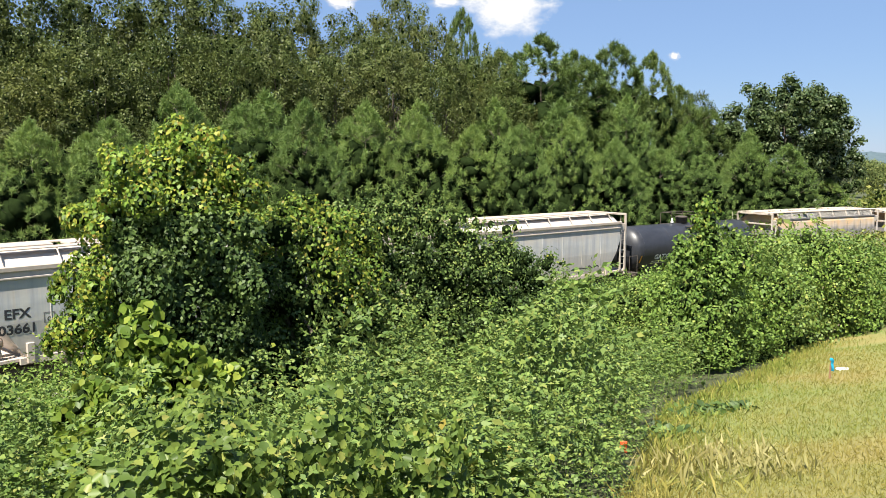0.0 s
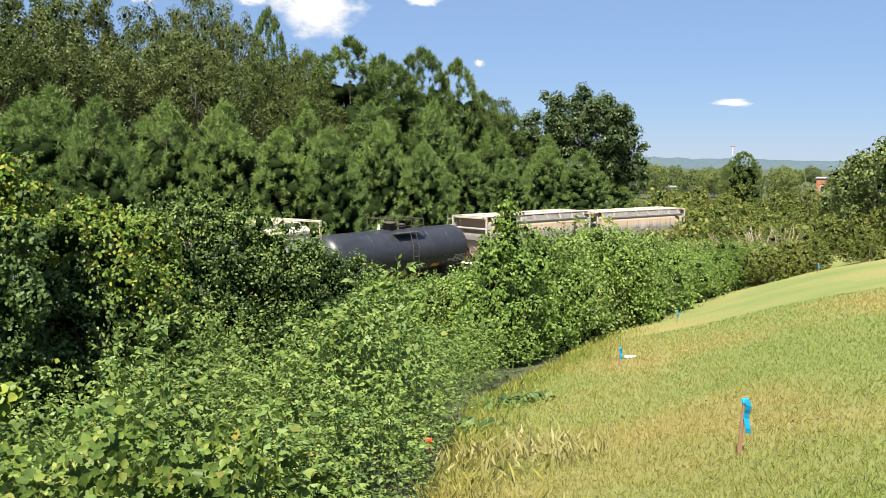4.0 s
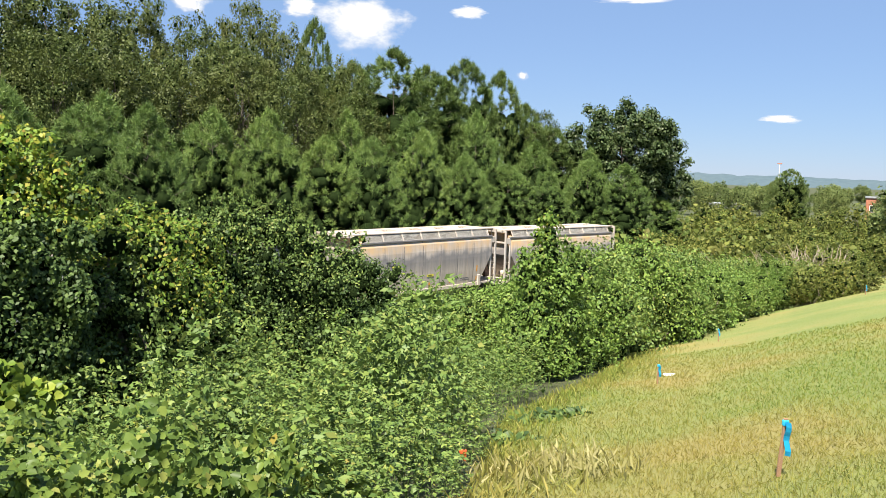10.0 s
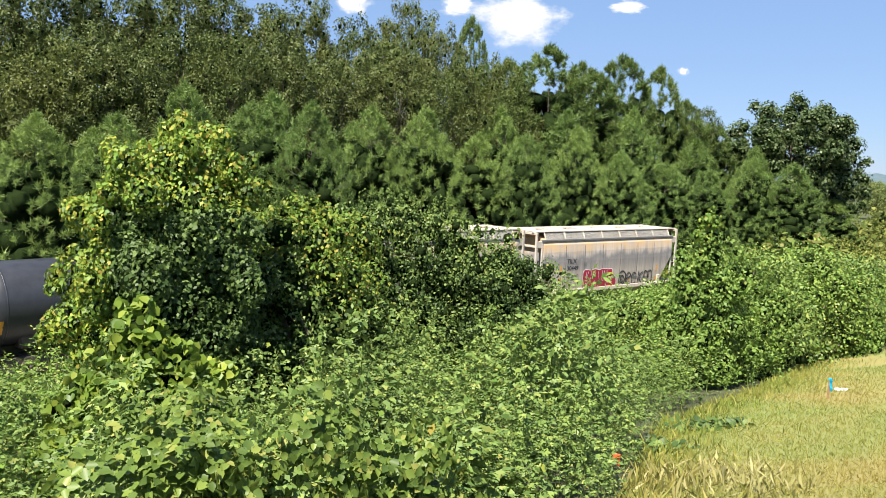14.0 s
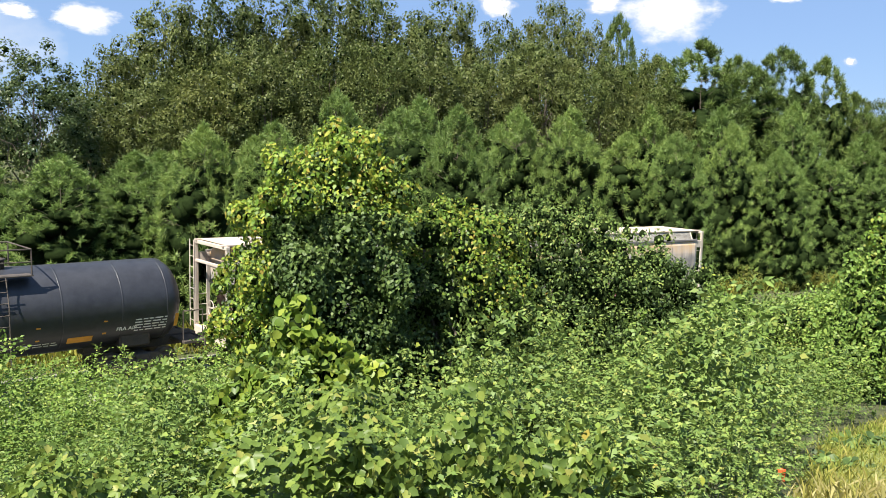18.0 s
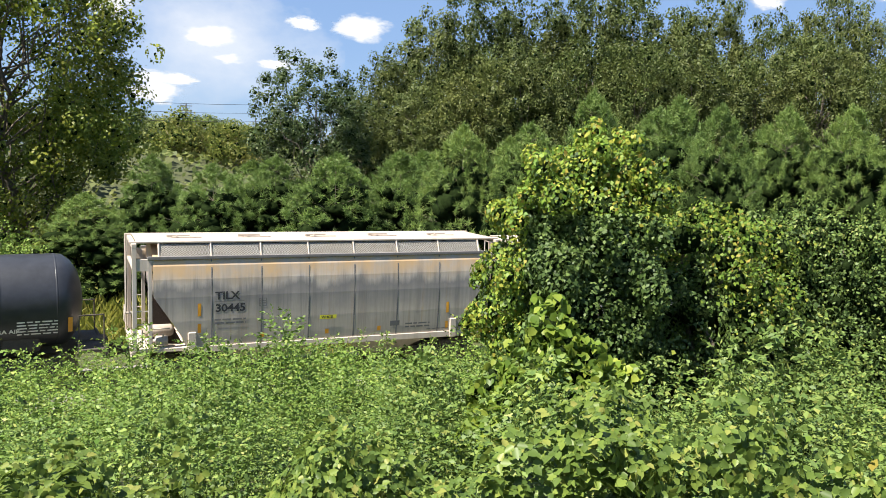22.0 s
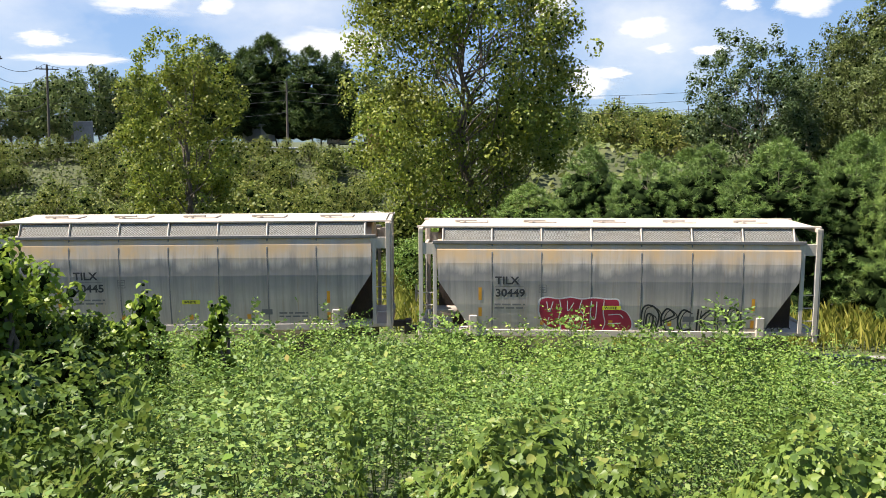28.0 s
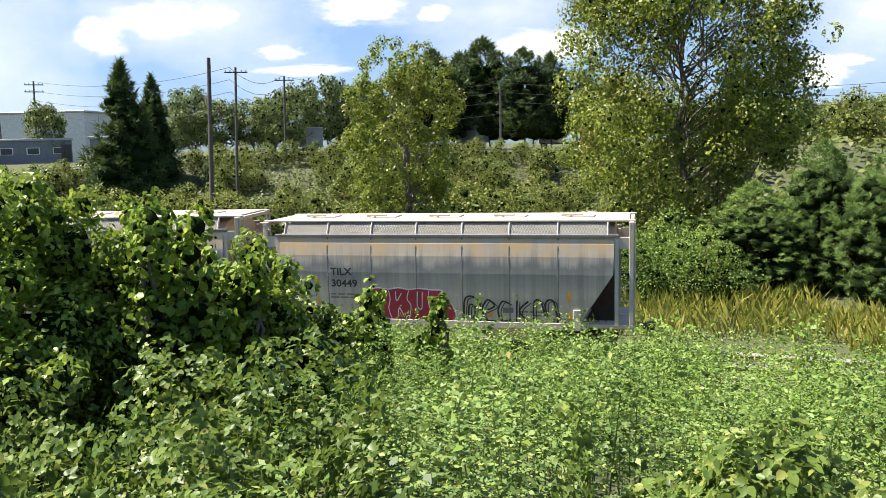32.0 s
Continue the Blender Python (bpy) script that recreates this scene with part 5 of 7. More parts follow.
def make_shrubs():
    rng = np.random.default_rng(23)
    kinds = [shrub_mesh(30 + k, 3.0, 3.2, 7000, 0.075, 44) for k in range(3)]
    far = [shrub_mesh(35 + k, 3.0, 3.8, 2600, 0.15, 44) for k in range(3)]
    # hedge of light weeds and saplings at the foot of the lawn
    for az in np.arange(14.2, 29.5, 0.8):
        for row in range(2):
            r = np.interp(az, [13, 16, 18, 21.5, 26, 30], [21.5, 25, 30, 33, 45, 52]) + row * 2.6 + rng.uniform(-.4, .4)
            put_shrub(*kinds[rng.integers(3)], WEED_LIGHT if rng.random() < .75 else WEED, az + rng.uniform(-.3, .3), r, np.interp(az, [13, 18, 22, 26, 29], [1.2, 1.4, 1.35, 1.18, 1.0]) * rng.uniform(.92, 1.08), "leafy light green shrub at the foot of the grass", "shrubs at the grass edge", rng.uniform(0, 360))
    for az in np.arange(3.2, 14.2, 1.1):
        for row in range(2):
            put_shrub(*kinds[rng.integers(3)], WEED if rng.random() < .5 else WEED_LIGHT, az + rng.uniform(-.4, .4), 22.5 + row * 4.0 + rng.uniform(-1, 1), np.interp(az, [3, 7, 9.5, 14], [.85, .9, 1.08, 1.05]) * rng.uniform(.9, 1.08), "leafy green shrub on the lower bank", "shrubs on the lower bank", rng.uniform(0, 360))
    # olive scrub to the horizon
    for k in range(84):
        az, r = rng.uniform(19.5, 44), rng.uniform(58, 115)
        s = rng.uniform(1.0, 1.35) * (r / 75) ** .8
        put_shrub(*far[rng.integers(3)], BUSH_OLIVE, az, r, s, "olive and yellowing scrub bush in the distance", "distant scrub", rng.uniform(0, 360))
    for k in range(20):
        az, r = rng.uniform(26, 42), rng.uniform(46, 60)
        put_shrub(*far[rng.integers(3)], BUSH_OLIVE if rng.random() < .6 else WEED_LIGHT, az, r, rng.uniform(.55, 1.0), "olive scrub bush below the grass crest", "distant scrub", rng.uniform(0, 360))
    # bank of shrubs before the road
    for k in range(72):
        az = rng.uniform(-107, -60)
        r = rng.uniform(76, 97)
        put_shrub(*far[rng.integers(3)], TREE_GREEN if rng.random() < .85 else BUSH_OLIVE, az, r, rng.uniform(.9, 1.5), "dense green bush on the road bank", "bank bushes", rng.uniform(0, 360))
    for az in np.arange(-107, -64, 1.6):
        put_shrub(*far[rng.integers(3)], TREE_GREEN, az, 99 + rng.uniform(-1, 1), 1.0, "clipped dark green hedge bush by the road", "hedge bushes", rng.uniform(0, 360))
    for az, r, s in ((-86, 60, 1.5), (-83.6, 57, 1.4), (-76.3, 56, 1.7), (-74.0, 58, 1.5), (-90, 64, 1.3), (-71.5, 60, 1.25), (-78, 60, 1.3), (-66, 52, 1.5), (-57.5, 45, 1.4), (-64, 40, .9), (-60, 38.5, .8), (-68, 50, 1.3)):
        put_shrub(*far[rng.integers(3)], TREE_GREEN, az, r, s, "bushy green shrub beyond the railway", "shrubs beyond the railway", rng.uniform(0, 360))
    for k in range(22):
        az, r = rng.uniform(-63, -43), rng.uniform(42, 70)
        put_shrub(*far[rng.integers(3)], TREE_GREEN if rng.random() < .7 else BUSH_OLIVE, az, r, rng.uniform(.8, 1.3), "dense green bush among the trees beyond the railway", "shrubs beyond the railway", rng.uniform(0, 360))
    for k in range(10):
        put_shrub(*far[rng.integers(3)], TREE_GREEN, rng.uniform(-53, -44), rng.uniform(118, 150), rng.uniform(1.9, 2.5), "dense green bush among the trees beyond the railway", "shrubs beyond the railway", rng.uniform(0, 360))
    for az, r, s in ((-64.5, 39, 1.25), (-61.8, 38.5, 1.1), (-59.4, 39, 1.2), (-62.6, 41, 1.5)):
        put_shrub(*kinds[rng.integers(3)], TREE_YELLOW, az, r, s, "yellow-green sprouts round the cottonwood's foot", "cottonwood sprouts", rng.uniform(0, 360))
    put_shrub(*kinds[0], RED_LEAF, 20.6, 44, .55, "small bush with red autumn leaves", "", 20)
    # brush in the shade below the pines
    for az in np.arange(-20, 21, 2.3):
        rt = np.interp(az, [-27, -19, -12, -6, -1, 3.5, 7.5, 11, 14, 17, 21], [31.1, 33.5, 36.3, 39.4, 42.8, 46.4, 50.1, 54, 57.9, 61.9, 67])
        put_shrub(*far[rng.integers(3)], BUSH_OLIVE, az, rt + 5.2 + rng.uniform(-.5, .5), rng.uniform(.4, .65), "low brush at the foot of the pines", "brush under the pines", rng.uniform(0, 360))


make_shrubs()

# ---- vine-covered trees ----


def vine_mass(name, lumps, n, size, mat, label, category, trunk_from, seed, second=None, frac=0.0, extra=None, outline=LEAF_SIMPLE):
    """A tree or stump smothered in climbing vines: limbs inside, curtains of leaves outside."""
    rng = np.random.default_rng(seed)
    lumps = np.array(lumps, float)
    x0, y0 = trunk_from
    z0 = float(height(x0, y0))
    t = thing(name, x0, y0, z0, 0, label, category)
    rel = lumps.copy()
    rel[:, :3] -= (x0, y0, z0)
    wood = [limb(rng, (rng.normal() * .2, rng.normal() * .2, -.2), l[:3], .07, .02, .06, 6) for l in rel[:: max(1, len(rel) // 14)]]
    place("trunk", fast_mesh("trunk", *joined(wood)), BARK, t)
    # small puffs over the big lumps give an uneven outline
    small = []
    for l in rel:
        d = unit(rng.normal(size=(13, 3)))
        for q in d:
            s = rng.uniform(.16, .42) * l[3]
            small.append((*(l[:3] + q * l[3:] * rng.uniform(.75, 1.2)), s, s, s * rng.uniform(.8, 1.5)))
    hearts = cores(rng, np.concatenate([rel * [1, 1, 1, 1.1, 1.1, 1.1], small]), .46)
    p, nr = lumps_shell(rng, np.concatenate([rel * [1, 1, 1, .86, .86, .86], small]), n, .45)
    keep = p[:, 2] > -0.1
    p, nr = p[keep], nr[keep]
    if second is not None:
        # upper leaves take the lighter material, painting sunlight onto the crown's top
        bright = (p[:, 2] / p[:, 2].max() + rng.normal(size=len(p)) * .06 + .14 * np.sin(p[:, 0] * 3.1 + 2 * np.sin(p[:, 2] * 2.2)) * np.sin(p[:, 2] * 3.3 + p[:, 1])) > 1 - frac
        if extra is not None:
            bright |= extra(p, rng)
        place("yellowing_leaves", fast_mesh("leaves", *leaf_arrays(rng, p[bright], nr[bright], size * 1.05, outline, .55, .45)), second, t, "yellowing vine leaves, with sunlight put into their tone")
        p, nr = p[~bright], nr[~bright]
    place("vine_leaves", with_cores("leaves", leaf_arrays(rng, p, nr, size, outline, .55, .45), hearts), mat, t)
    return t


def make_vines():
    # smothered tree
    L = []
    rng = np.random.default_rng(3)
    for az, r, z, s in ((-23.6, 12.5, 7.1, .5), (-21.2, 12.6, 7.0, .5), (-25.2, 12.4, 6.8, .55), (-19.9, 12.7, 6.75, .5), (-27.2, 12.3, 6.25, .6), (-22.5, 12.3, 6.4, .8), (-28.8, 12.2, 5.5, .5), (-26, 12, 5.6, .8), (-21, 12.3, 5.7, .75), (-29, 12.1, 4.9, .5), (-23.8, 11.9, 5.0, .9), (-20.3, 12.3, 4.8, .7), (-27.5, 12, 4.5, .65), (-22.6, 12, 4.0, .85), (-25.5, 12, 3.7, .8), (-20.8, 12.3, 3.7, .7), (-23.5, 12.1, 3.0, .8)):
        x, y = azr(az, r)
        L.append((x, y, z, s, s, s))
    # left side and top get yellow leaves: sunlight painted along with real yellowing
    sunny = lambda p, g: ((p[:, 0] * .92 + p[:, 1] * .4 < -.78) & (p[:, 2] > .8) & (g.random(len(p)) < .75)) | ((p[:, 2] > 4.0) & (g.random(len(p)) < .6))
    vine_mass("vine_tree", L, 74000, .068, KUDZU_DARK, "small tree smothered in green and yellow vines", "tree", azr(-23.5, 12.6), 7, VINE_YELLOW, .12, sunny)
    L = []
    for az, r, z, s in ((-16.6, 13.6, 6.0, .55), (-14.0, 13.6, 5.8, .6), (-15.5, 13.2, 4.9, .75), (-13, 13.6, 4.7, .8), (-17.5, 14, 4.6, .7), (-12, 14.6, 4.9, .8), (-14, 14.4, 3.9, .9), (-17.5, 13.6, 3.4, .8), (-16.5, 13, 3.8, .8), (-12.8, 13.2, 3.6, .8), (-14.5, 13, 2.8, .8), (-18.2, 14.4, 5.3, .7), (-16.2, 14.6, 5.2, .75), (-13.6, 15, 5.2, .7), (-18.8, 14.2, 3.9, .8), (-17.4, 15.2, 5.9, .6), (-15.2, 15.4, 5.9, .6), (-13.0, 15.6, 5.85, .6), (-11.2, 15.8, 5.8, .6)):
        x, y = azr(az, r)
        L.append((x, y, z, s, s, s))
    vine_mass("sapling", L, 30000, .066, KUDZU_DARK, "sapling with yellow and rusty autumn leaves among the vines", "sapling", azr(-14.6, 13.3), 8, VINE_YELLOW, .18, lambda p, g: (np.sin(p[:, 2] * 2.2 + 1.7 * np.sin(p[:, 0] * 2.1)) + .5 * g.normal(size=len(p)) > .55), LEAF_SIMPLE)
    L = []
    for az in np.arange(-12.6, 3.2, .95):
        top = np.interp(az, [-13, -10, -6.8, -5.4, -3.7, -1.4, .6, 2.2, 3.4], [6.35, 6.5, 6.6, 6.4, 6.0, 5.9, 5.6, 5.2, 4.4]) + rng.uniform(-.12, .12)
        for k in range(5):
            x, y = azr(az + rng.uniform(-.4, .4), 16.6 - .38 * k + rng.uniform(-.2, .2))
            s = rng.uniform(.5, .72)
            z = top - s * 1.05 - .85 * k
            if z > float(height(x, y)) - .2:
                L.append((x, y, z, s, s, s))
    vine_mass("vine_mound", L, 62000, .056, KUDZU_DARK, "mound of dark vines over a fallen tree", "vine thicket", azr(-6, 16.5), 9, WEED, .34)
    L = []
    for az, r, z, s in ((13.1, 20.2, 5.75, .45), (13.2, 20.2, 5.2, .6), (13.7, 20.2, 4.5, .8), (12.6, 20.1, 4.3, .75), (13.0, 20.1, 3.5, .95), (14.8, 20.4, 3.6, .8), (11.6, 20, 3.2, .8), (13.0, 20.2, 6.1, .3)):
        x, y = azr(az, r)
        L.append((x, y, z, s, s, s))
    vine_mass("sapling", L, 13000, .085, WEED_LIGHT, "upright light green sapling beside the railway bank", "sapling", azr(13.6, 21.5), 10, VINE_YELLOW, .1, None, LEAF_SIMPLE)
    # thicket at the west end of the bank
    L = []
    for az, r, z, s in ((-109, 10.5, 6.3, .9), (-105.5, 11, 6.15, .75), (-102.6, 11.2, 5.9, .75), (-100, 11.4, 5.5, .75), (-97.5, 11.4, 5.1, .75), (-95, 11.4, 5.15, .75), (-92.6, 11.6, 4.95, .75), (-90.2, 11.8, 4.55, .7), (-88.2, 12, 4.1, .65), (-86.4, 12, 3.5, .6), (-104, 10.3, 4.9, 1.0), (-99, 10.5, 4.2, 1.0), (-94.5, 10.8, 3.7, .95), (-107, 9.4, 4.7, .9), (-91, 11, 3.2, .8), (-101, 10, 3.6, .9), (-96, 10.2, 3.2, .8), (-105, 9.3, 3.8, .9)):
        x, y = azr(az, r)
        L.append((x, y, z, s, s, s))
    # brighter leaves high up and in patches paint sunlight on the thicket
    vine_mass("vine_thicket", L, 56000, .085, KUDZU, "tall thicket of dark leafy vines on the bank", "vine thicket", azr(-99, 11.2), 12, VINE_BRIGHT, .5, lambda p, g: (np.sin(p[:, 2] * 3.1 + 1.5 * np.sin(p[:, 0] * 2.3 + p[:, 1])) + .4 * g.normal(size=len(p)) > .1))
    # vine-wrapped posts of shoots
    for k, (az, r, zt, s) in enumerate(((-83.8, 14.2, 4.45, .34), (-79.0, 14.2, 4.2, .22), (-97.9, 10.2, 6.3, .26), (-95.2, 10.4, 6.2, .3), (-91.6, 11, 5.5, .22), (-94.2, 10.0, 5.0, .26), (-85.6, 13, 4.2, .25))):
        x, y = azr(az, r)
        z0 = float(height(x, y))
        L = [(x + .08 * math.sin(i * 2.1), y + .08 * math.cos(i * 1.7), zt - i * .34, s * (.7 + .16 * i), s * (.7 + .16 * i), .3) for i in range(max(2, int((zt - z0) / .34)))]
        vine_mass("vine_shoot", L, 1500, .095, VINE_BRIGHT, "upright shoot wrapped in bright vine leaves", "vine", (x, y), 40 + k, None, 0, None, LEAF_BROAD)
    # bright vine shoots before the smothered tree
    for k, (az, r, zt, s) in enumerate(((-26.2, 8.6, 5.6, .34), (-24.0, 8.4, 5.2, .42), (-28.2, 8.2, 5.1, .42), (-21.8, 8.6, 4.9, .36), (-30, 7.6, 4.6, .45))):
        x, y = azr(az, r)
        z0 = float(height(x, y))
        L = [(x + .22 * math.sin(i * 2.1), y + .2 * math.cos(i * 1.7), zt - .2 - i * .36, s * (.8 + .16 * i), s * (.8 + .16 * i), .34) for i in range(max(2, int((zt - z0) / .36)))]
        vine_mass("vine_shoot", L, 2600, .10, VINE_BRIGHT, "bright green vine climbing over the weeds", "vine", (x, y), 50 + k, None, 0, None, LEAF_BROAD)


make_vines()

# ---- weeds and vines on the bank ----


def clumps(x, y):
    """Distance to the nearest clump's middle, and the clump's own number from 0 to 1."""
    near, tone = np.full(np.shape(x), 9.0), np.zeros(np.shape(x))
    gx, gy = np.floor(x), np.floor(y)
    for i in (-1, 0, 1):
        for k in (-1, 0, 1):
            a, b = gx + i, gy + k
            u, v, w = (np.abs(np.sin(a * m1 + b * m2) * 4375.5) % 1 for m1, m2 in ((12.99, 78.23), (39.34, 11.13), (73.16, 52.23)))
            q2 = np.hypot(x - a - .1 - .8 * u, y - b - .1 - .8 * v)
            tone = np.where(q2 < near, w, tone)
            near = np.minimum(near, q2)
    return near, tone


def canopy(x, y):
    """Height of the weeds' tops above the soil."""
    r = np.hypot(x, y)
    az = np.degrees(np.arctan2(x, y))
    h = np.interp(r, [1, 2.5, 3.3, 5, 7, 9, 12, 18, 23, 28, 40], [.2, .4, .7, .85, 1.0, 1.22, 1.46, 1.82, 2.15, 2.3, 2.3])
    h = h * np.interp(az, [-110, -75, -60, -46, -36, -26, -18, -6, 4, 12], [.85, .95, 1.0, .97, .94, .95, 1.02, 1.12, 1.1, .9])
    q = 4.6 / np.maximum(r, 4.0) ** .55
    p = np.sin(x * 2.0 * q + 1.7 * np.sin(y * 1.1 * q)) * np.sin(y * 1.8 * q + 1.4 * np.sin(x * .9 * q) + .7)
    d = np.sin(x * 4.3 * q + y * 2.3 * q + np.sin(y * 2.9)) * np.sin(y * 4.7 * q - x * q)
    wob = .22 * np.tanh(1.6 * p) + .10 * d
    near, tone = clumps(x / 1.4, y / 1.4)
    wob = wob + .8 * (tone - .5) + .30 - 1.5 * np.minimum(near, .75) ** 2
    wob = wob * np.interp(r, [8, 14, 19, 24], [1.1, 1.05, .7, .45])
    e = -lawn_side(x, y)
    return np.maximum(.12, (h * np.maximum(.3, 1 + wob)) * np.clip(.38 + e / .8, 0, 1))


def weeds_zone(rng, n, az0, az1, r0, r1, power=1.0):
    az = rng.uniform(az0, az1, n)
    r = r0 * (r1 / r0) ** (rng.uniform(0, 1, n) ** power)
    x, y = azr(az, r)
    # keep the railway free and the lawn
    dist = np.min([np.hypot(x - track(s)[0], y - track(s)[1]) for s in np.arange(-70, 110, 2.0)], 0)
    ok = (lawn_side(x, y) < -0.05) & (dist > 3.4)
    return x[ok], y[ok]


def weeds(name, seed, n, zone, size, mat, outline, label, category, wild=.6, deep=.55, hang=.3, pick=None, top=1.0):
    rng = np.random.default_rng(seed)
    x, y = weeds_zone(rng, n, *zone)
    if pick is not None:
        ok = pick(x, y, rng)
        x, y = x[ok], y[ok]
    c = canopy(x, y) * top
    dz = rng.uniform(0, 1, len(x)) ** 1.6 * deep
    z = height(x, y) + c * (1 - dz) + .05 * rng.normal(size=len(x))
    e = .15
    gx = (canopy(x + e, y) + height(x + e, y) - canopy(x, y) - height(x, y)) / e
    gy = (canopy(x, y + e) + height(x, y + e) - canopy(x, y) - height(x, y)) / e
    nr = unit(np.stack([-gx, -gy, np.ones_like(gx)], -1))
    r = np.hypot(x, y)
    s = size * np.interp(r, [3, 8, 16, 28], [1.0, 1.0, 1.1, 1.35])
    v, f = leaf_arrays(rng, np.stack([x, y, z], -1), nr, s, outline, wild, hang, .35, .3)
    tagged(place(name, fast_mesh(name, v, f), mat), label, category, "", "stuff")


def fieldish(x, y, k=0.5, sh=0.0):
    return np.sin(x * k + 2.1 * np.sin(y * k * .7 + sh)) * np.cos(y * k * 1.1 + sh)


def plume(rng, branches, per, leaf, slim, width, droop=.5, tuft=9):
    """One upright weed, 1 high: a stalk, rising side shoots with leaves on both sides, and a tuft at every tip. Gives corners and faces."""
    P, T, N, S = [], [], [], []
    for b in range(branches):
        f = .16 + .80 * ((b + rng.random()) / branches) ** .85
        a = b * 2.39996 + rng.normal() * .25
        L = width * (1.12 - f) ** .75 * rng.uniform(.6, 1.2)
        o = np.array([math.cos(a), math.sin(a), 0])
        q = np.array([-math.sin(a), math.cos(a), 0])
        for k in range(per):
            u = (k + .6) / per
            P.append(o * L * u + np.array([0, 0, f + L * u * (.95 - .45 * u)]))
            T.append(o * (.45 + u) + q * (1.1 if k % 2 else -1.1) * (1 - .6 * u) + np.array([0, 0, .6 - droop * rng.uniform(.2, 2.2)]) + rng.normal(size=3) * .3)
            N.append(np.array([0, 0, .75]) + o * .5 + rng.normal(size=3) * .62)
            S.append(leaf * (1.15 - .35 * f) * (1.1 - .45 * u) * rng.uniform(.7, 1.25))
    for k in range(tuft):
        a = k * 2.39996
        o = np.array([math.cos(a), math.sin(a), 0])
        P.append(np.array([0, 0, 1.0 - .16 * k / tuft]))
        T.append(o * (.35 + .8 * k / tuft) + np.array([0, 0, .9 - .7 * k / tuft]) + rng.normal(size=3) * .15)
        N.append(np.array([0, 0, .6]) + o * .5 + rng.normal(size=3) * .3)
        S.append(leaf * (.5 + .4 * k / tuft))
    P, T, N, S = np.array(P), unit(np.array(T)), np.array(N), np.array(S)
    N = unit(N - T * (N * T).sum(-1, keepdims=True))
    W = np.cross(N, T) * slim
    o = LEAF_SIMPLE[0]
    v = P[:, None] + S[:, None, None] * (o[None, :, 0, None] * W[:, None] + o[None, :, 1, None] * T[:, None] + o[None, :, 2, None] * N[:, None])
    stalk = np.array([[(-.005, 0, 0), (.005, 0, 0), (.002, 0, .82), (-.002, 0, .82)], [(0, -.005, 0), (0, .005, 0), (0, .002, .82), (0, -.002, .82)]])
    return np.concatenate([v, stalk]).reshape(-1, 3)


def weed_field(name, seed, spacing, zone, plants, mat, label, pick=None, top=1.0, keep=1.0):
    """Upright weeds set out unevenly over a stretch of bearings and distances."""
    rng = np.random.default_rng(seed)
    az0, az1, r0, r1 = zone
    g = np.arange(-r1, r1, spacing)
    x, y = (q.ravel() + rng.uniform(-.48, .48, q.size) * spacing for q in np.meshgrid(g, g))
    r, az = np.hypot(x, y), np.degrees(np.arctan2(x, y))
    dist = np.min([np.hypot(x - track(q)[0], y - track(q)[1]) for q in np.arange(-70, 110, 2.0)], 0)
    ok = (az > az0) & (az < az1) & (r > r0) & (r < r1) & (lawn_side(x, y) < .05) & (dist > 2.7) & (rng.random(len(x)) < keep)
    if pick is not None:
        ok &= pick(x, y, rng)
    x, y = x[ok], y[ok]
    n = len(x)
    h = canopy(x, y) * top * rng.uniform(.78, 1.12, n)
    which, turn, lean = rng.integers(0, len(plants), n), rng.uniform(0, 6.283, n), rng.normal(size=(n, 2)) * .10
    fat = rng.uniform(.85, 1.2, n) * np.clip(1.5 / np.maximum(h, .3), .8, 1.6) ** .5
    z = height(x, y)
    out = []
    for k, proto in enumerate(plants):
        i = np.nonzero(which == k)[0]
        c, q = np.cos(turn[i])[:, None], np.sin(turn[i])[:, None]
        px, py, pz = proto[None, :, 0], proto[None, :, 1], proto[None, :, 2]
        w = (h[i] * fat[i])[:, None]
        v = np.stack([x[i, None] + w * (c * px - q * py) + lean[i, :1] * h[i, None] * pz ** 1.5, y[i, None] + w * (q * px + c * py) + lean[i, 1:] * h[i, None] * pz ** 1.5, z[i, None] + h[i, None] * pz], -1)
        out.append(v.reshape(-1, 3))
    v = np.concatenate(out)
    tagged(place(name, fast_mesh(name, v, np.arange(len(v)).reshape(-1, 4)), mat), label, "weeds", "", "stuff")


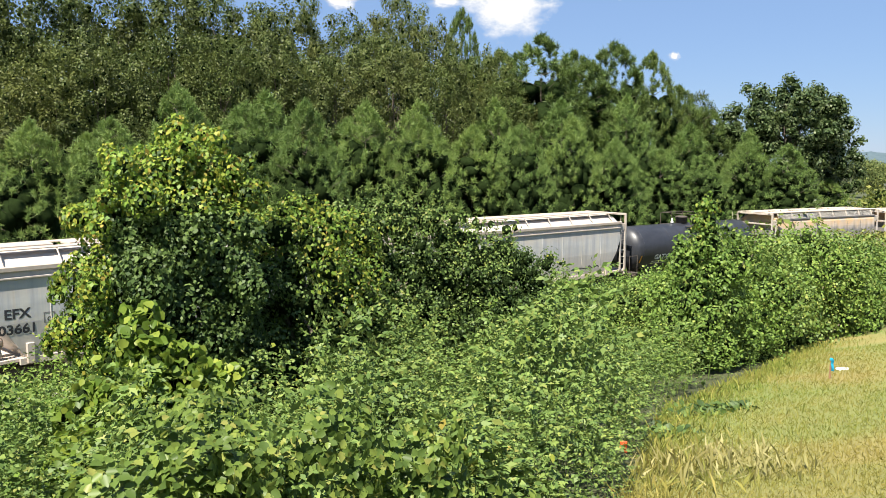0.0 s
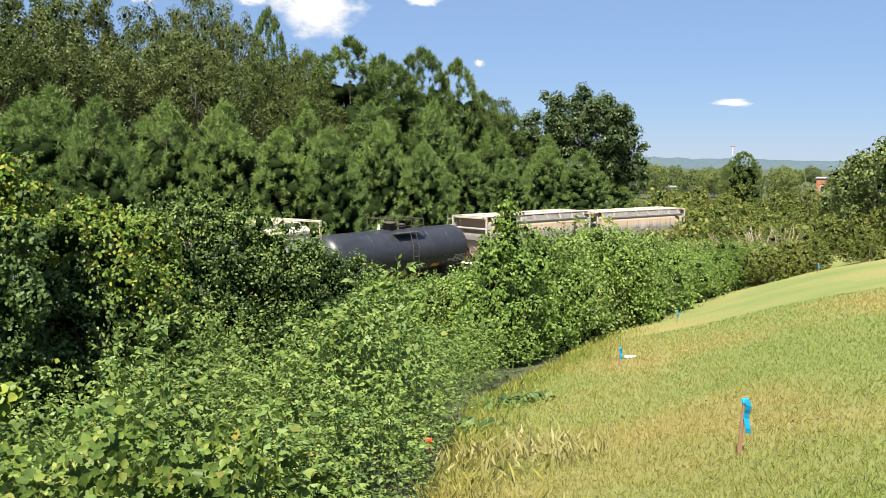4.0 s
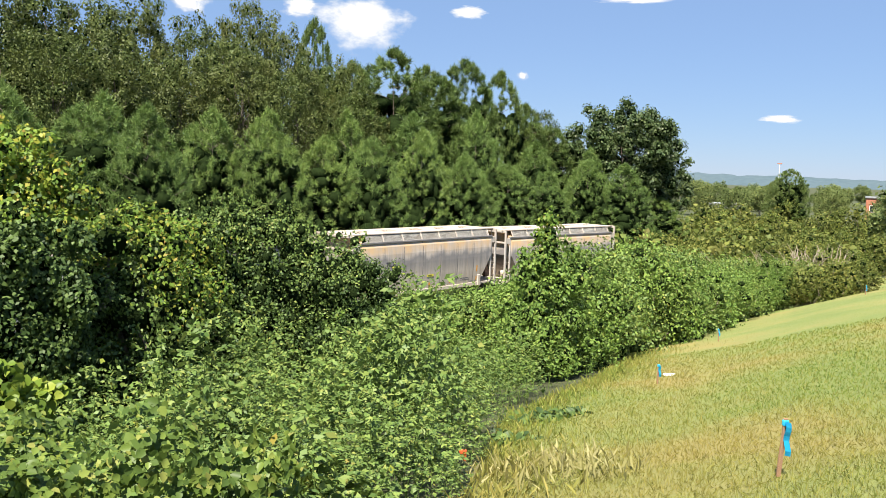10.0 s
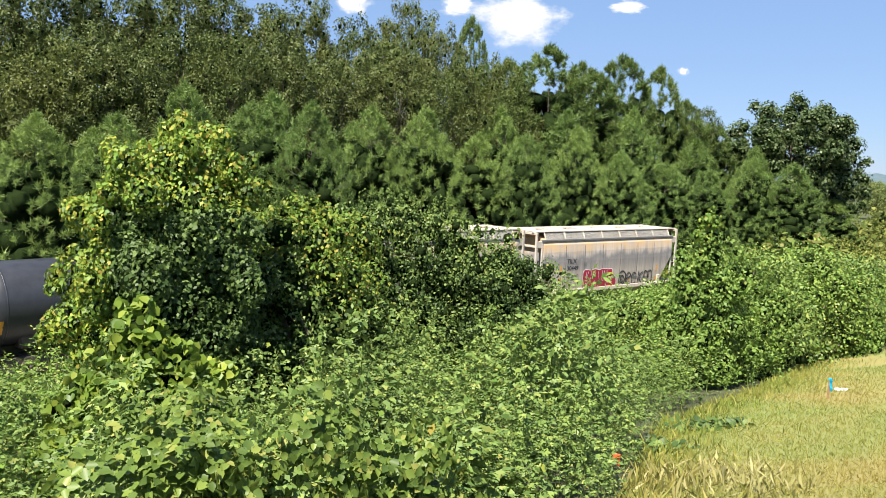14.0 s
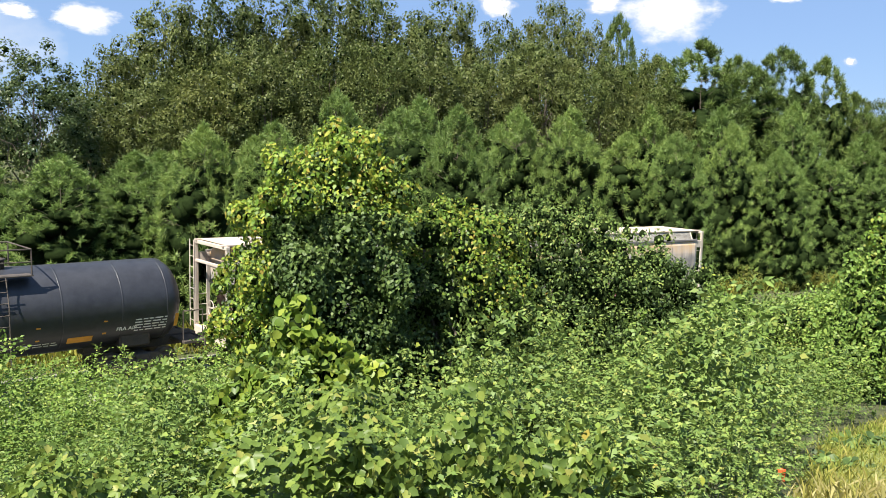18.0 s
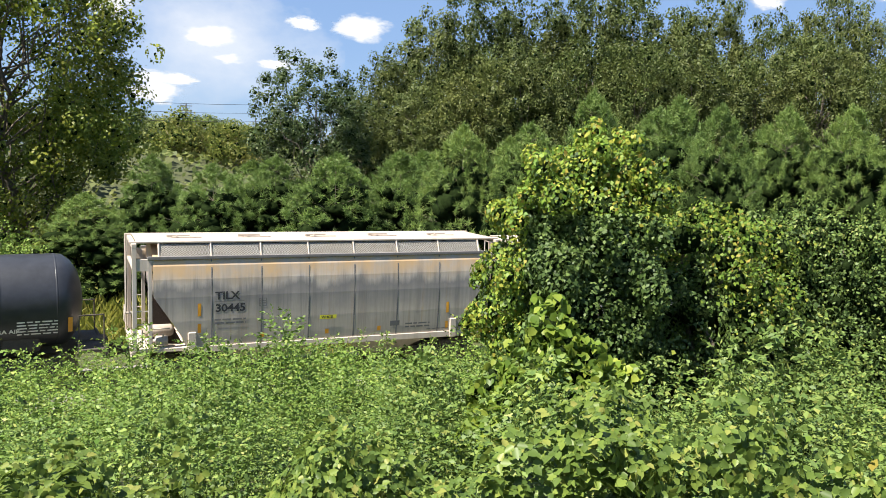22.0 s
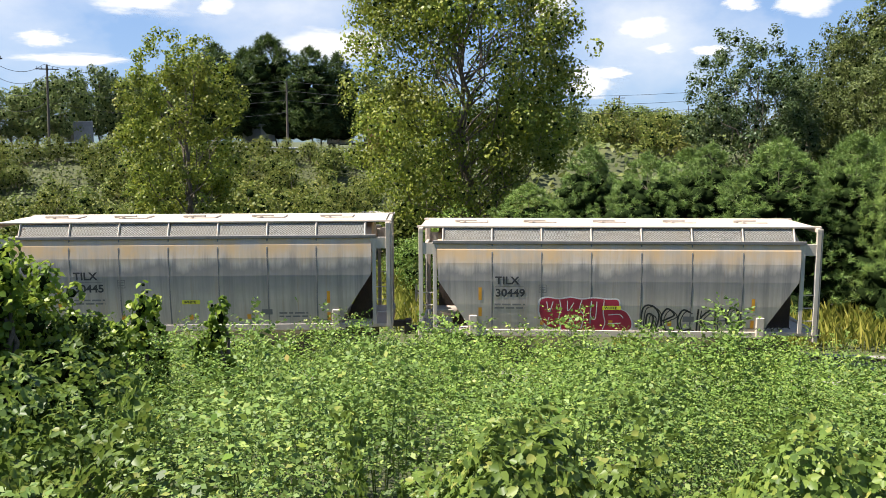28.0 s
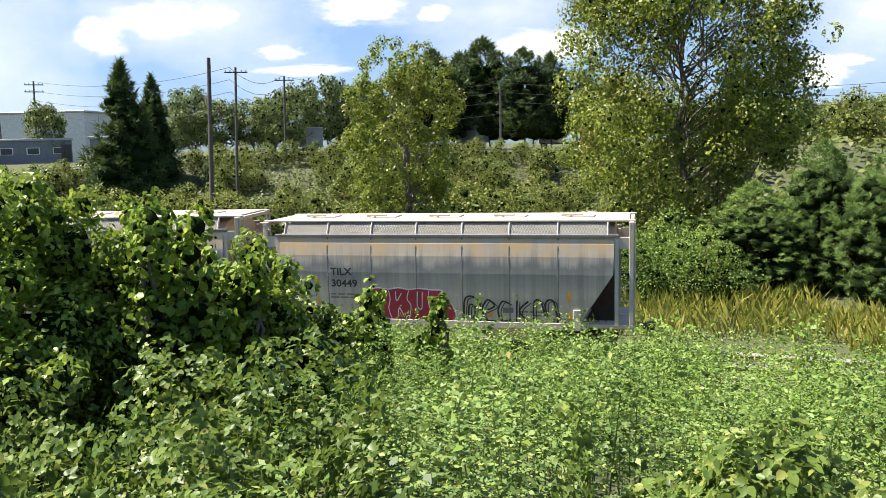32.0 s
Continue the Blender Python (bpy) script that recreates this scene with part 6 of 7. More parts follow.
def make_weeds():
    big = lambda x, y, g: fieldish(x, y, .8, .4) > .22
    weeds("kudzu_leaves", 101, 17000, (-112, -30, 3.4, 5.6, 1.1), .062, KUDZU, LEAF_THREE, "broad green vine leaves blanketing the bank", "vine leaves", .5, .45, .3, big)
    weeds("kudzu_leaves", 102, 12000, (-32, 8, 3.6, 5.8, 1.0), .062, KUDZU, LEAF_THREE, "broad green vine leaves covering the near bank", "vine leaves", .5, .45, .3, lambda x, y, g: fieldish(x, y, .9) < -.2)
    weeds("dark_vine_leaves", 109, 6000, (-112, -84, 5.5, 13, 1.0), .08, KUDZU, LEAF_THREE, "vine leaves around the foot of the thicket", "vine leaves", .6, .6)
    rng = np.random.default_rng(400)
    bushy = [plume(rng, 17, 10, .046, .85, .46, .5, 8) for _ in range(5)]
    feather = [plume(rng, 19, 11, .042, .75, .46, .4, 9) for _ in range(5)]
    coarse = [plume(rng, 14, 10, .064, .72, .42, .75, 9) for _ in range(5)]
    far = [plume(rng, 12, 8, .056, .9, .48, .45, 6) for _ in range(5)]
    west = lambda x, y, g: (np.degrees(np.arctan2(x, y)) > -86) | (np.hypot(x, y) > 14.5)
    patch = lambda k, sh, cut: (lambda x, y, g: (fieldish(x, y, k, sh) + .25 * g.normal(size=len(x)) > cut) & west(x, y, g))
    weed_field("tall_weeds", 103, .27, (-36, 13, 4.0, 9.5), coarse, WEED, "tall leafy green weeds on the bank", None, .98, .9)
    weed_field("tall_weeds", 113, .38, (-36, 13, 9.5, 17), coarse + bushy, WEED, "tall green weeds down the bank", None, .80)
    weed_field("pale_weeds", 104, .34, (-112, -26, 7.0, 13), feather, WEED_LIGHT, "tall pale green weeds before the railway", patch(.55, 0, -.5), .86)
    weed_field("pale_weeds", 114, .56, (-112, -14, 13, 28), far, WEED_LIGHT, "pale green weeds running to the railway", patch(.4, 1.0, -.75), .88)
    weed_field("tall_weeds", 105, .40, (-112, -30, 3.9, 9.0), bushy, WEED, "leafy green weeds mixed among the pale ones", patch(.7, .8, -.2), .98)
    weed_field("tall_weeds", 115, .60, (-112, -26, 9.0, 24), bushy, WEED, "darker green weeds among the pale ones", patch(.5, 2.2, -.2), .78)
    weed_field("pale_weeds", 106, .72, (-16, 17, 15, 42), far, WEED_LIGHT, "light green weeds running down to the railway", None, .85)
    weed_field("low_weeds", 111, .34, (-150, -10, 1.3, 4.0), bushy, WEED, "low green weeds at the top of the bank", None, 1.0, .8)
    # low layer in the darker leaf colour, painting shade between the plants
    weeds("under_leaves", 110, 20000, (-112, 14, 4, 30, .9), .085, KUDZU_DARK, LEAF_SIMPLE, "low leaves among the weeds, shade put into their dark colour", "leaves", .6, .5, .3, None, .5)
    weeds("yellow_leaves", 107, 450, (-100, 10, 4, 20, 1.0), .07, VINE_YELLOW, LEAF_SIMPLE, "scattered yellowing leaves among the weeds", "leaves", .6, .4)
    # low cover of the far banks and flats
    for seed, n, a0, a1, r0, r1, size, tall, mat, label in ((120, 34000, -114, -56, 70, 104, .30, 1.3, TREE_GREEN, "low green bramble on the road bank"), (121, 8000, -114, -42, 44, 72, .36, .9, BUSH_OLIVE, "low olive scrub between the tracks"), (122, 20000, 12, 46, 60, 420, .5, 4.2, BUSH_OLIVE, "distant olive scrub reaching to the hills"), (123, 5000, -60, -36, 70, 180, .9, 2.0, TREE_GREEN, "low green cover among the far trees")):
        g = np.random.default_rng(seed)
        r = r0 * (r1 / r0) ** g.uniform(0, 1, n)
        x, y = azr(g.uniform(a0, a1, n), r)
        ok = lawn_side(x, y) < -0.5
        x, y, r = x[ok], y[ok], r[ok]
        bump = tall * (.35 + .65 * np.abs(np.sin(x * .31 + 2 * np.sin(y * .17)) * np.sin(y * .27 + 1.3))) * np.maximum(1, r / 130)
        p = np.stack([x, y, height(x, y) + bump * g.uniform(.3, 1, len(x))], -1)
        v, f = leaf_arrays(g, p, np.tile([0, 0, 1.0], (len(x), 1)) + .5 * g.normal(size=(len(x), 3)), size * np.maximum(1, r / 100), LEAF_SIMPLE, .5, .2)
        tagged(place("undergrowth", fast_mesh("undergrowth", v, f), mat), label, "undergrowth", "", "stuff")
    rng = np.random.default_rng(108)
    # tall field grass beyond and beside the railway
    n = 44000
    s = rng.uniform(-70, 75, n)
    side = np.where(rng.random(n) < .84, -1, 1) * rng.uniform(2.7, 9.5, n)
    side = np.where((side < 0) & (s < 12), side * 1.75, side)
    tr = np.array([track(q) for q in s])
    x, y = tr[:, 0] + np.sin(tr[:, 3]) * side, tr[:, 1] - np.cos(tr[:, 3]) * side
    p = np.stack([x, y, height(x, y)], -1)
    h = rng.uniform(.5, 1.1, n) * np.where(side > 0, .8, 1)
    v, f = blades(rng, p, h, .22, .6)
    tagged(place("field_grass", fast_mesh("field_grass", v, f), FIELD_GRASS), "tall yellow-green grass beside the railway", "grass", "", "stuff")
    n = 16000
    az, r = rng.uniform(-108, -62, n), rng.uniform(40, 78, n)
    x, y = azr(az, r)
    p = np.stack([x, y, height(x, y)], -1)
    v, f = blades(rng, p, rng.uniform(.4, 1.0, n), .25, 1.8)
    tagged(place("field_grass", fast_mesh("field_grass", v, f), FIELD_GRASS), "tall dry grass between the tracks and the road", "grass", "", "stuff")


make_weeds()

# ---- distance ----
# bluish hill colour with the distance haze painted in
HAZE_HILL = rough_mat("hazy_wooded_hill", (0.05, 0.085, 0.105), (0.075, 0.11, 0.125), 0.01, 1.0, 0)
WALL_GREY = plain_mat("grey_wall", (0.17, 0.18, 0.19), .8)
WALL_PALE = plain_mat("cream_wall", (0.62, 0.60, 0.57), .8)
WALL_WHITE = plain_mat("white_panel", (0.7, 0.7, 0.7), .5)
BRICK = rough_mat("red_brick", (0.30, 0.10, 0.06), (0.42, 0.17, 0.10), 3, .9, .3)
ASPHALT = rough_mat("asphalt", (0.16, 0.16, 0.16), (0.24, 0.24, 0.23), .8, .95, .3)
POLE_WOOD = rough_mat("pole_wood", (0.05, 0.042, 0.035), (0.12, 0.10, 0.085), 6, .95, .4, stretch=(4, 4, .3))
STEEL_GREY = plain_mat("galvanised_steel", (0.36, 0.37, 0.38), .5, .6)
GLASS_DARK = plain_mat("dark_glass", (0.02, 0.025, 0.03), .08)
WIRE = plain_mat("cable", (0.03, 0.03, 0.03), .6)


def make_hills():
    for r, base, amp, seed, a0, a1 in ((1500, 14, 5, 3, 5, 80), (2600, 22, 5, 8, 5, 90), (1900, 22, 6, 12, -130, -20)):
        az = np.linspace(a0, a1, 240)
        z = base + amp * (np.sin(az * .21 + seed) + .5 * np.sin(az * .63 + 2 * seed) + .16 * np.sin(az * 3.7) + .12 * np.sin(az * 9.1 + seed) + .1 * np.sin(az * 17.3))
        x, y = azr(az, r)
        x2, y2 = azr(az, r + 260)
        v = np.concatenate([np.stack([x, y, np.full_like(x, -6)], -1), np.stack([(x + x2) / 2, (y + y2) / 2, z], -1), np.stack([x2, y2, np.full_like(x, -6)], -1)])
        n = len(az)
        i = np.arange(n - 1)
        q = np.concatenate([np.stack([i, i + 1, n + i + 1, n + i], -1), np.stack([n + i, n + i + 1, 2 * n + i + 1, 2 * n + i], -1)])
        tagged(place("far_hills", fast_mesh("far_hills", v, q), HAZE_HILL), "low wooded hills on the horizon, haze coloured in", "hills", "", "backdrop")
        bpy.data.objects["far_hills"]["kind"] = "structure"


def cloud_mat(name="cloud", most=1.0, soft=0.24):
    m, nt, bsdf = nodes_of(name)
    tc = nt.nodes.new("ShaderNodeTexCoord")
    n = nt.nodes.new("ShaderNodeTexNoise")
    n.noise_dimensions = "4D"
    n.inputs["Scale"].default_value, n.inputs["Detail"].default_value, n.inputs["Roughness"].default_value = 1.5, 8, .58
    oi = nt.nodes.new("ShaderNodeObjectInfo")
    nt.links.new(tc.outputs["Object"], n.inputs["Vector"])
    mul = nt.nodes.new("ShaderNodeMath")
    mul.operation = "MULTIPLY"
    mul.inputs[1].default_value = 50
    nt.links.new(oi.outputs["Random"], mul.inputs[0])
    nt.links.new(mul.outputs[0], n.inputs["W"])
    ln = nt.nodes.new("ShaderNodeVectorMath")
    ln.operation = "LENGTH"
    nt.links.new(tc.outputs["Object"], ln.inputs[0])
    sub = nt.nodes.new("ShaderNodeMath")
    sub.operation = "SUBTRACT"
    nt.links.new(n.outputs["Fac"], sub.inputs[0])
    sc = nt.nodes.new("ShaderNodeMath")
    sc.operation = "MULTIPLY"
    sc.inputs[1].default_value = .62
    nt.links.new(ln.outputs["Value"], sc.inputs[0])
    nt.links.new(sc.outputs[0], sub.inputs[1])
    a = ramp(nt, sub.outputs[0], [(0.0, (0, 0, 0)), (0.07, (.2 * most,) * 3), (soft, (most,) * 3)])
    em = nt.nodes.new("ShaderNodeEmission")
    em.inputs[0].default_value, em.inputs[1].default_value = (1, 1, 1, 1), .40
    tr = nt.nodes.new("ShaderNodeBsdfTransparent")
    mx = nt.nodes.new("ShaderNodeMixShader")
    nt.links.new(a, mx.inputs[0])
    nt.links.new(tr.outputs[0], mx.inputs[1])
    nt.links.new(em.outputs[0], mx.inputs[2])
    nt.links.new(mx.outputs[0], nt.nodes["Material Output"].inputs[0])
    return m


def make_clouds():
    mat = cloud_mat()
    me = fast_mesh("cloud", [(-1, 0, -1), (1, 0, -1), (1, 0, 1), (-1, 0, 1)], [(0, 1, 2, 3)])
    rows = [  # bearing, height angle, half width and half height in degrees
        (-0.7, 10.0, 3.9, 2.3), (6.7, 10.9, 1.5, 0.5), (18.2, 11.9, 3.5, 0.5), (10.5, 6.8, 0.5, 0.4), (27.5, 4.1, 1.7, 0.4), (-12.1, 10.7, 1.7, 1.2), (-4.9, 10.7, 1.7, 0.9), (6.5, 10.9, 1.6, 0.5), (-39.1, 8.5, 2.6, 1.1), (-42.7, 8.5, 1.3, 0.5), (-48.8, 7.4, 2.1, 1.0), (-47.7, 6.0, 1.2, 0.5), (-44.8, 5.8, 1.7, 0.5), (-52.5, 3.6, 2.4, 0.9), (-50.9, 4.5, 1.4, 0.5), (-39.2, 8.5, 2.1, 1.0), (-55.2, 9.0, 2.2, 1.5), (-77.6, 8.8, 1.7, 0.8), (-43.0, 8.7, 1.2, 0.5), (-70.1, 6.5, 5.2, 1.4), (-82.5, 9.2, 4.8, 1.4), (-77.5, 8.8, 1.3, 0.6), (-88.0, 6.4, 2.1, 0.7), (-91.9, 8.7, 1.7, 1.0), (-95.6, 8.4, 3.5, 1.5), (-99.5, 7.3, 2.4, 1.7), (-70.0, 6.5, 4.6, 1.3), (-52.2, 4.5, 2.4, 0.7), (-52.7, 3.6, 2.4, 0.8), (-86.3, 5.2, 4.1, 0.5), (-49.5, 7.3, 1.4, 0.6)]
    veil = cloud_mat("thin_cloud", .6, .5)
    thin = me.copy()
    rows += [(-49, 7, 9, 5.5), (-109, 7, 14, 11), (-92, 9, 12, 7), (-74, 9, 10, 5)]
    for az, el, w, h in rows:
        x, y = azr(az, 3200)
        ob = tagged(place("cloud", me if w < 8 else thin, mat if w < 8 else veil), "white fair-weather cloud", "cloud", "clouds", "structure")
        ob.location = (x, y, 7 + 3200 * math.tan(radians(el)))
        ob.rotation_euler = (0, 0, radians(-az))
        ob.scale = (3200 * math.tan(radians(w)), 1, 3200 * math.tan(radians(h)))
        ob.visible_shadow = False


def utility_pole(az, r, top, lean, arms, group="utility poles", z0=None, rad=.15):
    x, y = azr(az, r)
    z0 = float(height(x, y)) if z0 is None else z0
    t = thing("utility_pole", x, y, z0 - .2, -az, "dark wooden utility pole beside the tracks", "utility pole", group)
    h = top - z0 + .2
    part("pole", rod(bmesh.new(), (0, 0, 0), (lean * h, 0, h), rad, 10, rad * .7), POLE_WOOD, t)
    for k in range(arms):
        z = h - .5 - k * .9
        part("crossarm", boxes(((lean * h, -.12, z), (2.3, .1, .12)), bevel=.01), POLE_WOOD, t)
        for q in (-1.0, -.55, .55, 1.0):
            part("insulator", rods(((lean * h + q, -.12, z + .06), (lean * h + q, -.12, z + .25), .05), seg=6), STEEL_GREY, t)
    return t, (x, y, z0 - .2 + h)


def cable(a, b, sag, r=.025, name="overhead_wire"):
    a, b = np.array(a, float), np.array(b, float)
    t = np.linspace(0, 1, 15)[:, None]
    p = a + (b - a) * t
    p[:, 2] -= sag * 4 * (t * (1 - t))[:, 0]
    tagged(place(name, fast_mesh(name, *tube(p, [r] * 15, 4)), WIRE), "thin dark overhead wire between the poles", "wire", "overhead wires")


def semi_truck(az, r, rz, cab_mat):
    x, y = azr(az, r)
    t = thing("truck", x, y, float(height(x, y)), rz, "white semi truck with sloped hood parked by the road", "truck")
    bm = boxes(((-.2, 0, 2.1), (2.4, 2.4, 2.6)), bevel=.25)
    part("cab", bm, cab_mat, t)
    part("hood", boxes(((1.9, 0, 1.35), (2.0, 2.0, 1.2)), bevel=.2), WALL_WHITE, t, "white hood")
    part("roof_fairing", boxes(((-.5, 0, 3.5), (1.7, 2.3, .5)), bevel=.2), WALL_WHITE, t)
    part("windshield", boxes(((1.02, 0, 2.6), (.06, 2.0, .8)), bevel=.01), GLASS_DARK, t)
    for q in (-1.21, 1.21):
        part("side_window", boxes(((.4, q, 2.6), (.8, .04, .6)), bevel=.01), GLASS_DARK, t)
    part("chassis", boxes(((-2.2, 0, .8), (6.4, .9, .3)), bevel=.03), IRON, t)
    for wx in (2.1, -2.6, -4.0):
        for wy in (-1.05, 1.05):
            w = part("wheel", rods(((wx, wy - .15, .5), (wx, wy + .15, .5), .5), seg=18), INK, t)
            part("rim", rods(((wx, wy - .16, .5), (wx, wy + .16, .5), .28), seg=12), STEEL_GREY, w)
    return t


def trailer(az, r, rz, length=9.0, label="grey box trailer parked beyond the hedge"):
    x, y = azr(az, r)
    t = thing("trailer", x, y, float(height(x, y)), rz, label, "trailer")
    part("box", boxes(((0, 0, 2.6), (length, 2.5, 2.7)), bevel=.05), WALL_GREY, t)
    part("top_rail", boxes(((0, 0, 3.97), (length + .04, 2.54, .08)), bevel=.01), STEEL_GREY, t)
    part("frame", boxes(((0, 0, 1.1), (length * .95, 1.0, .25)), bevel=.02), IRON, t)
    for wx in (-length * .35, -length * .22):
        part("wheel", rods(((wx, -1.2, .5), (wx, 1.2, .5), .5), seg=16), INK, t)
    return t


def building(name, az, r, w, d, h, mat, label, rz, windows=0, z=None):
    x, y = azr(az, r)
    t = thing(name, x, y, float(height(x, y)) if z is None else z, rz, label, "building")
    part("wall", boxes(((0, 0, h / 2), (w, d, h)), bevel=.03), mat, t)
    part("roof", boxes(((0, 0, h + .12), (w + .4, d + .4, .3)), bevel=.05), STEEL_GREY, t)
    for k in range(windows):
        q = part("window", boxes((((k + .5) / windows * w - w / 2, -d / 2 - .03, h * .55), (w / windows * .5, .08, h * .3))), WALL_WHITE, t)
        part("pane", boxes((((k + .5) / windows * w - w / 2, -d / 2 - .08, h * .55), (w / windows * .42, .03, h * .25))), GLASS_DARK, q)
    part("door", boxes(((w * .42, -d / 2 - .04, 1.2), (1.2, .08, 2.3))), IRON, t)
    return t


def parked_van(az, r, rz):
    x, y = azr(az, r)
    t = thing("van", x, y, float(height(x, y)), rz, "white panel van parked beside the building", "van")
    part("body", boxes(((-.4, 0, 1.35), (4.2, 1.9, 1.7)), ((2.1, 0, 1.0), (1.1, 1.85, .95)), bevel=.15), WALL_WHITE, t)
    part("windshield", boxes(((1.72, 0, 1.75), (.06, 1.6, .6)), bevel=.01), GLASS_DARK, t)
    part("side_window", boxes(((.9, 0, 1.75), (1.0, 1.94, .5)), bevel=.01), GLASS_DARK, t)
    for wx in (1.7, -1.6):
        for wy in (-.9, .9):
            part("wheel", rods(((wx, wy - .1, .36), (wx, wy + .1, .36), .36), seg=14), INK, t)
    return t


def make_distance():
    make_hills()
    make_clouds()
    # road on the bank
    az = np.linspace(-125, -60, 60)
    rr = np.stack([azr(az, 104), azr(az, 116)], 0)
    v = np.concatenate([np.stack([rr[0][0], rr[0][1], height(*rr[0]) + .06], -1), np.stack([rr[1][0], rr[1][1], height(*rr[1]) + .06], -1)])
    i = np.arange(59)
    tagged(place("road", fast_mesh("road", v, np.stack([i, i + 1, 60 + i + 1, 60 + i], -1)[:, ::-1]), ASPHALT), "grey asphalt road on the bank", "road", "", "structure")
    # guard rail
    g = thing("guard_rail", *azr(-80, 102.5), float(height(*azr(-80, 102.5))), 0, "galvanised guard rail along the road", "guard rail")
    c = np.array([*azr(-80, 102.5), float(height(*azr(-80, 102.5)))])
    last = None
    for a in np.arange(-106, -64, 1.6):
        p = np.array([*azr(a, 102.5), float(height(*azr(a, 102.5)))]) - c
        part("post", rods((p, p + [0, 0, .8], .06), seg=6), STEEL_GREY, g)
        if last is not None:
            part("beam", rods((last + [0, 0, .7], p + [0, 0, .7], .11), seg=6), STEEL_GREY, g)
        last = p
    # second track beyond
    for r, off in ((73, 0), (73, 1.5)):
        az = np.linspace(-112, -62, 50)
        x, y = azr(az, (r + off) / np.cos(np.radians(az + 84)) ** .8)
        p = np.stack([x, y, np.full_like(x, .45) + height(x, y) + .1], -1)
        tagged(place("rail", fast_mesh("rail", *tube(p, [.07] * 50, 6)), RAIL), "rusty rail of the second track", "rail", "rails", "structure")
    x1, y1 = azr(np.linspace(-112, -62, 50), 71.5 / np.cos(np.radians(np.linspace(-112, -62, 50) + 84)) ** .8)
    x2, y2 = azr(np.linspace(-112, -62, 50), 76.5 / np.cos(np.radians(np.linspace(-112, -62, 50) + 84)) ** .8)
    v = np.concatenate([np.stack([x1, y1, height(x1, y1) + .05], -1), np.stack([x2, y2, np.maximum(height(x2, y2), -.1) + .5], -1)])
    i = np.arange(49)
    tagged(place("ballast_bed", fast_mesh("ballast_bed", v, np.stack([i, i + 1, 50 + i + 1, 50 + i], -1)[:, ::-1]), BALLAST), "stone ballast of the second track", "ballast", "", "structure")
    # poles and wires
    tops = []
    for az, r, top, lean, arms, rad in ((-93.3, 80, 15.5, .035, 0, .24), (-91.6, 86, 15.2, .04, 1, .16), (-88.2, 100, 15.5, .03, 1, .15), (-73.3, 110, 14.9, .01, 0, .16), (-103.6, 120, 16.5, .03, 2, .14), (-50.5, 170, 16.0, 0, 2, .16), (-46, 150, 13.0, 0, 0, .1), (-105.5, 118, 12.5, 0, 0, .12)):
        t, p = utility_pole(az, r, top, lean, arms, "utility poles", None, rad)
        tops.append(p)
    for dz in (0, -1.2, -2.4, -4.0):
        for a, b in ((4, 1), (1, 2), (2, 3)):
            cable(np.array(tops[a]) + [0, 0, dz], np.array(tops[b]) + [0, 0, dz], 1.2)
    ex = np.array(tops[3]) + [20, 60, -.6]
    for dz in (0, -1.2, -2.4):
        cable(np.array(tops[3]) + [0, 0, dz], ex + [0, 0, dz], 1.5)
    semi_truck(-69.4, 138, -115, WALL_WHITE)
    trailer(-75.2, 136, 15, 6, "pale trailer parked beyond the hedge")
    trailer(-86.5, 122, 10, 6)
    building("warehouse", -107.5, 150, 50, 20, 7.0, WALL_PALE, "long pale grey warehouse beyond the road", -106.5 + 180, 0)
    building("shed", -103.8, 118, 9, 4, 2.9, WALL_GREY, "low grey shed with dark windows", 104, 3)
    building("shed", -98.5, 116, 8, 4, 3.0, WALL_GREY, "low grey shed beside the conifers", 98, 2)
    building("brick_building", -48.6, 175, 16, 10, 5.4, BRICK, "low red brick building among the trees", 48.6, 4, 4.6)
    building("brick_building", -66.6, 122, 5, 6, 5.2, BRICK, "red brick building behind the cottonwood", 66, 2)
    building("house", 24.3, 160, 5, 5, 4.0, WALL_GREY, "pale house roof among the distant scrub", -24, 2, -1.0)
    building("brick_building", 33.6, 170, 5, 5, 4.2, BRICK, "small red brick house in the distance", -33, 2)
    parked_van(-106.6, 116, 20)
    # far lattice mast with a red and white top
    x, y = azr(27.6, 420)
    t = thing("radio_mast", x, y, float(height(x, y)), 0, "thin red and white mast in the distance", "mast")
    part("mast", rods(((0, 0, 0), (0, 0, 15.5), .16), seg=6), CHALK, t)
    part("head", boxes(((0, 0, 15.6), (2.2, .5, .5)), bevel=.1), BRICK, t, "red crosspiece")


make_distance()

# ---- small things on the grass ----
LATH = rough_mat("stake_wood", (0.20, 0.11, 0.06), (0.36, 0.21, 0.12), 12, .9, .3, stretch=(4, 4, .5))
RIBBON = plain_mat("blue_ribbon", (0.02, 0.42, 0.70), .5)
RED_TAPE = plain_mat("orange_tape", (0.75, 0.10, 0.03), .5)


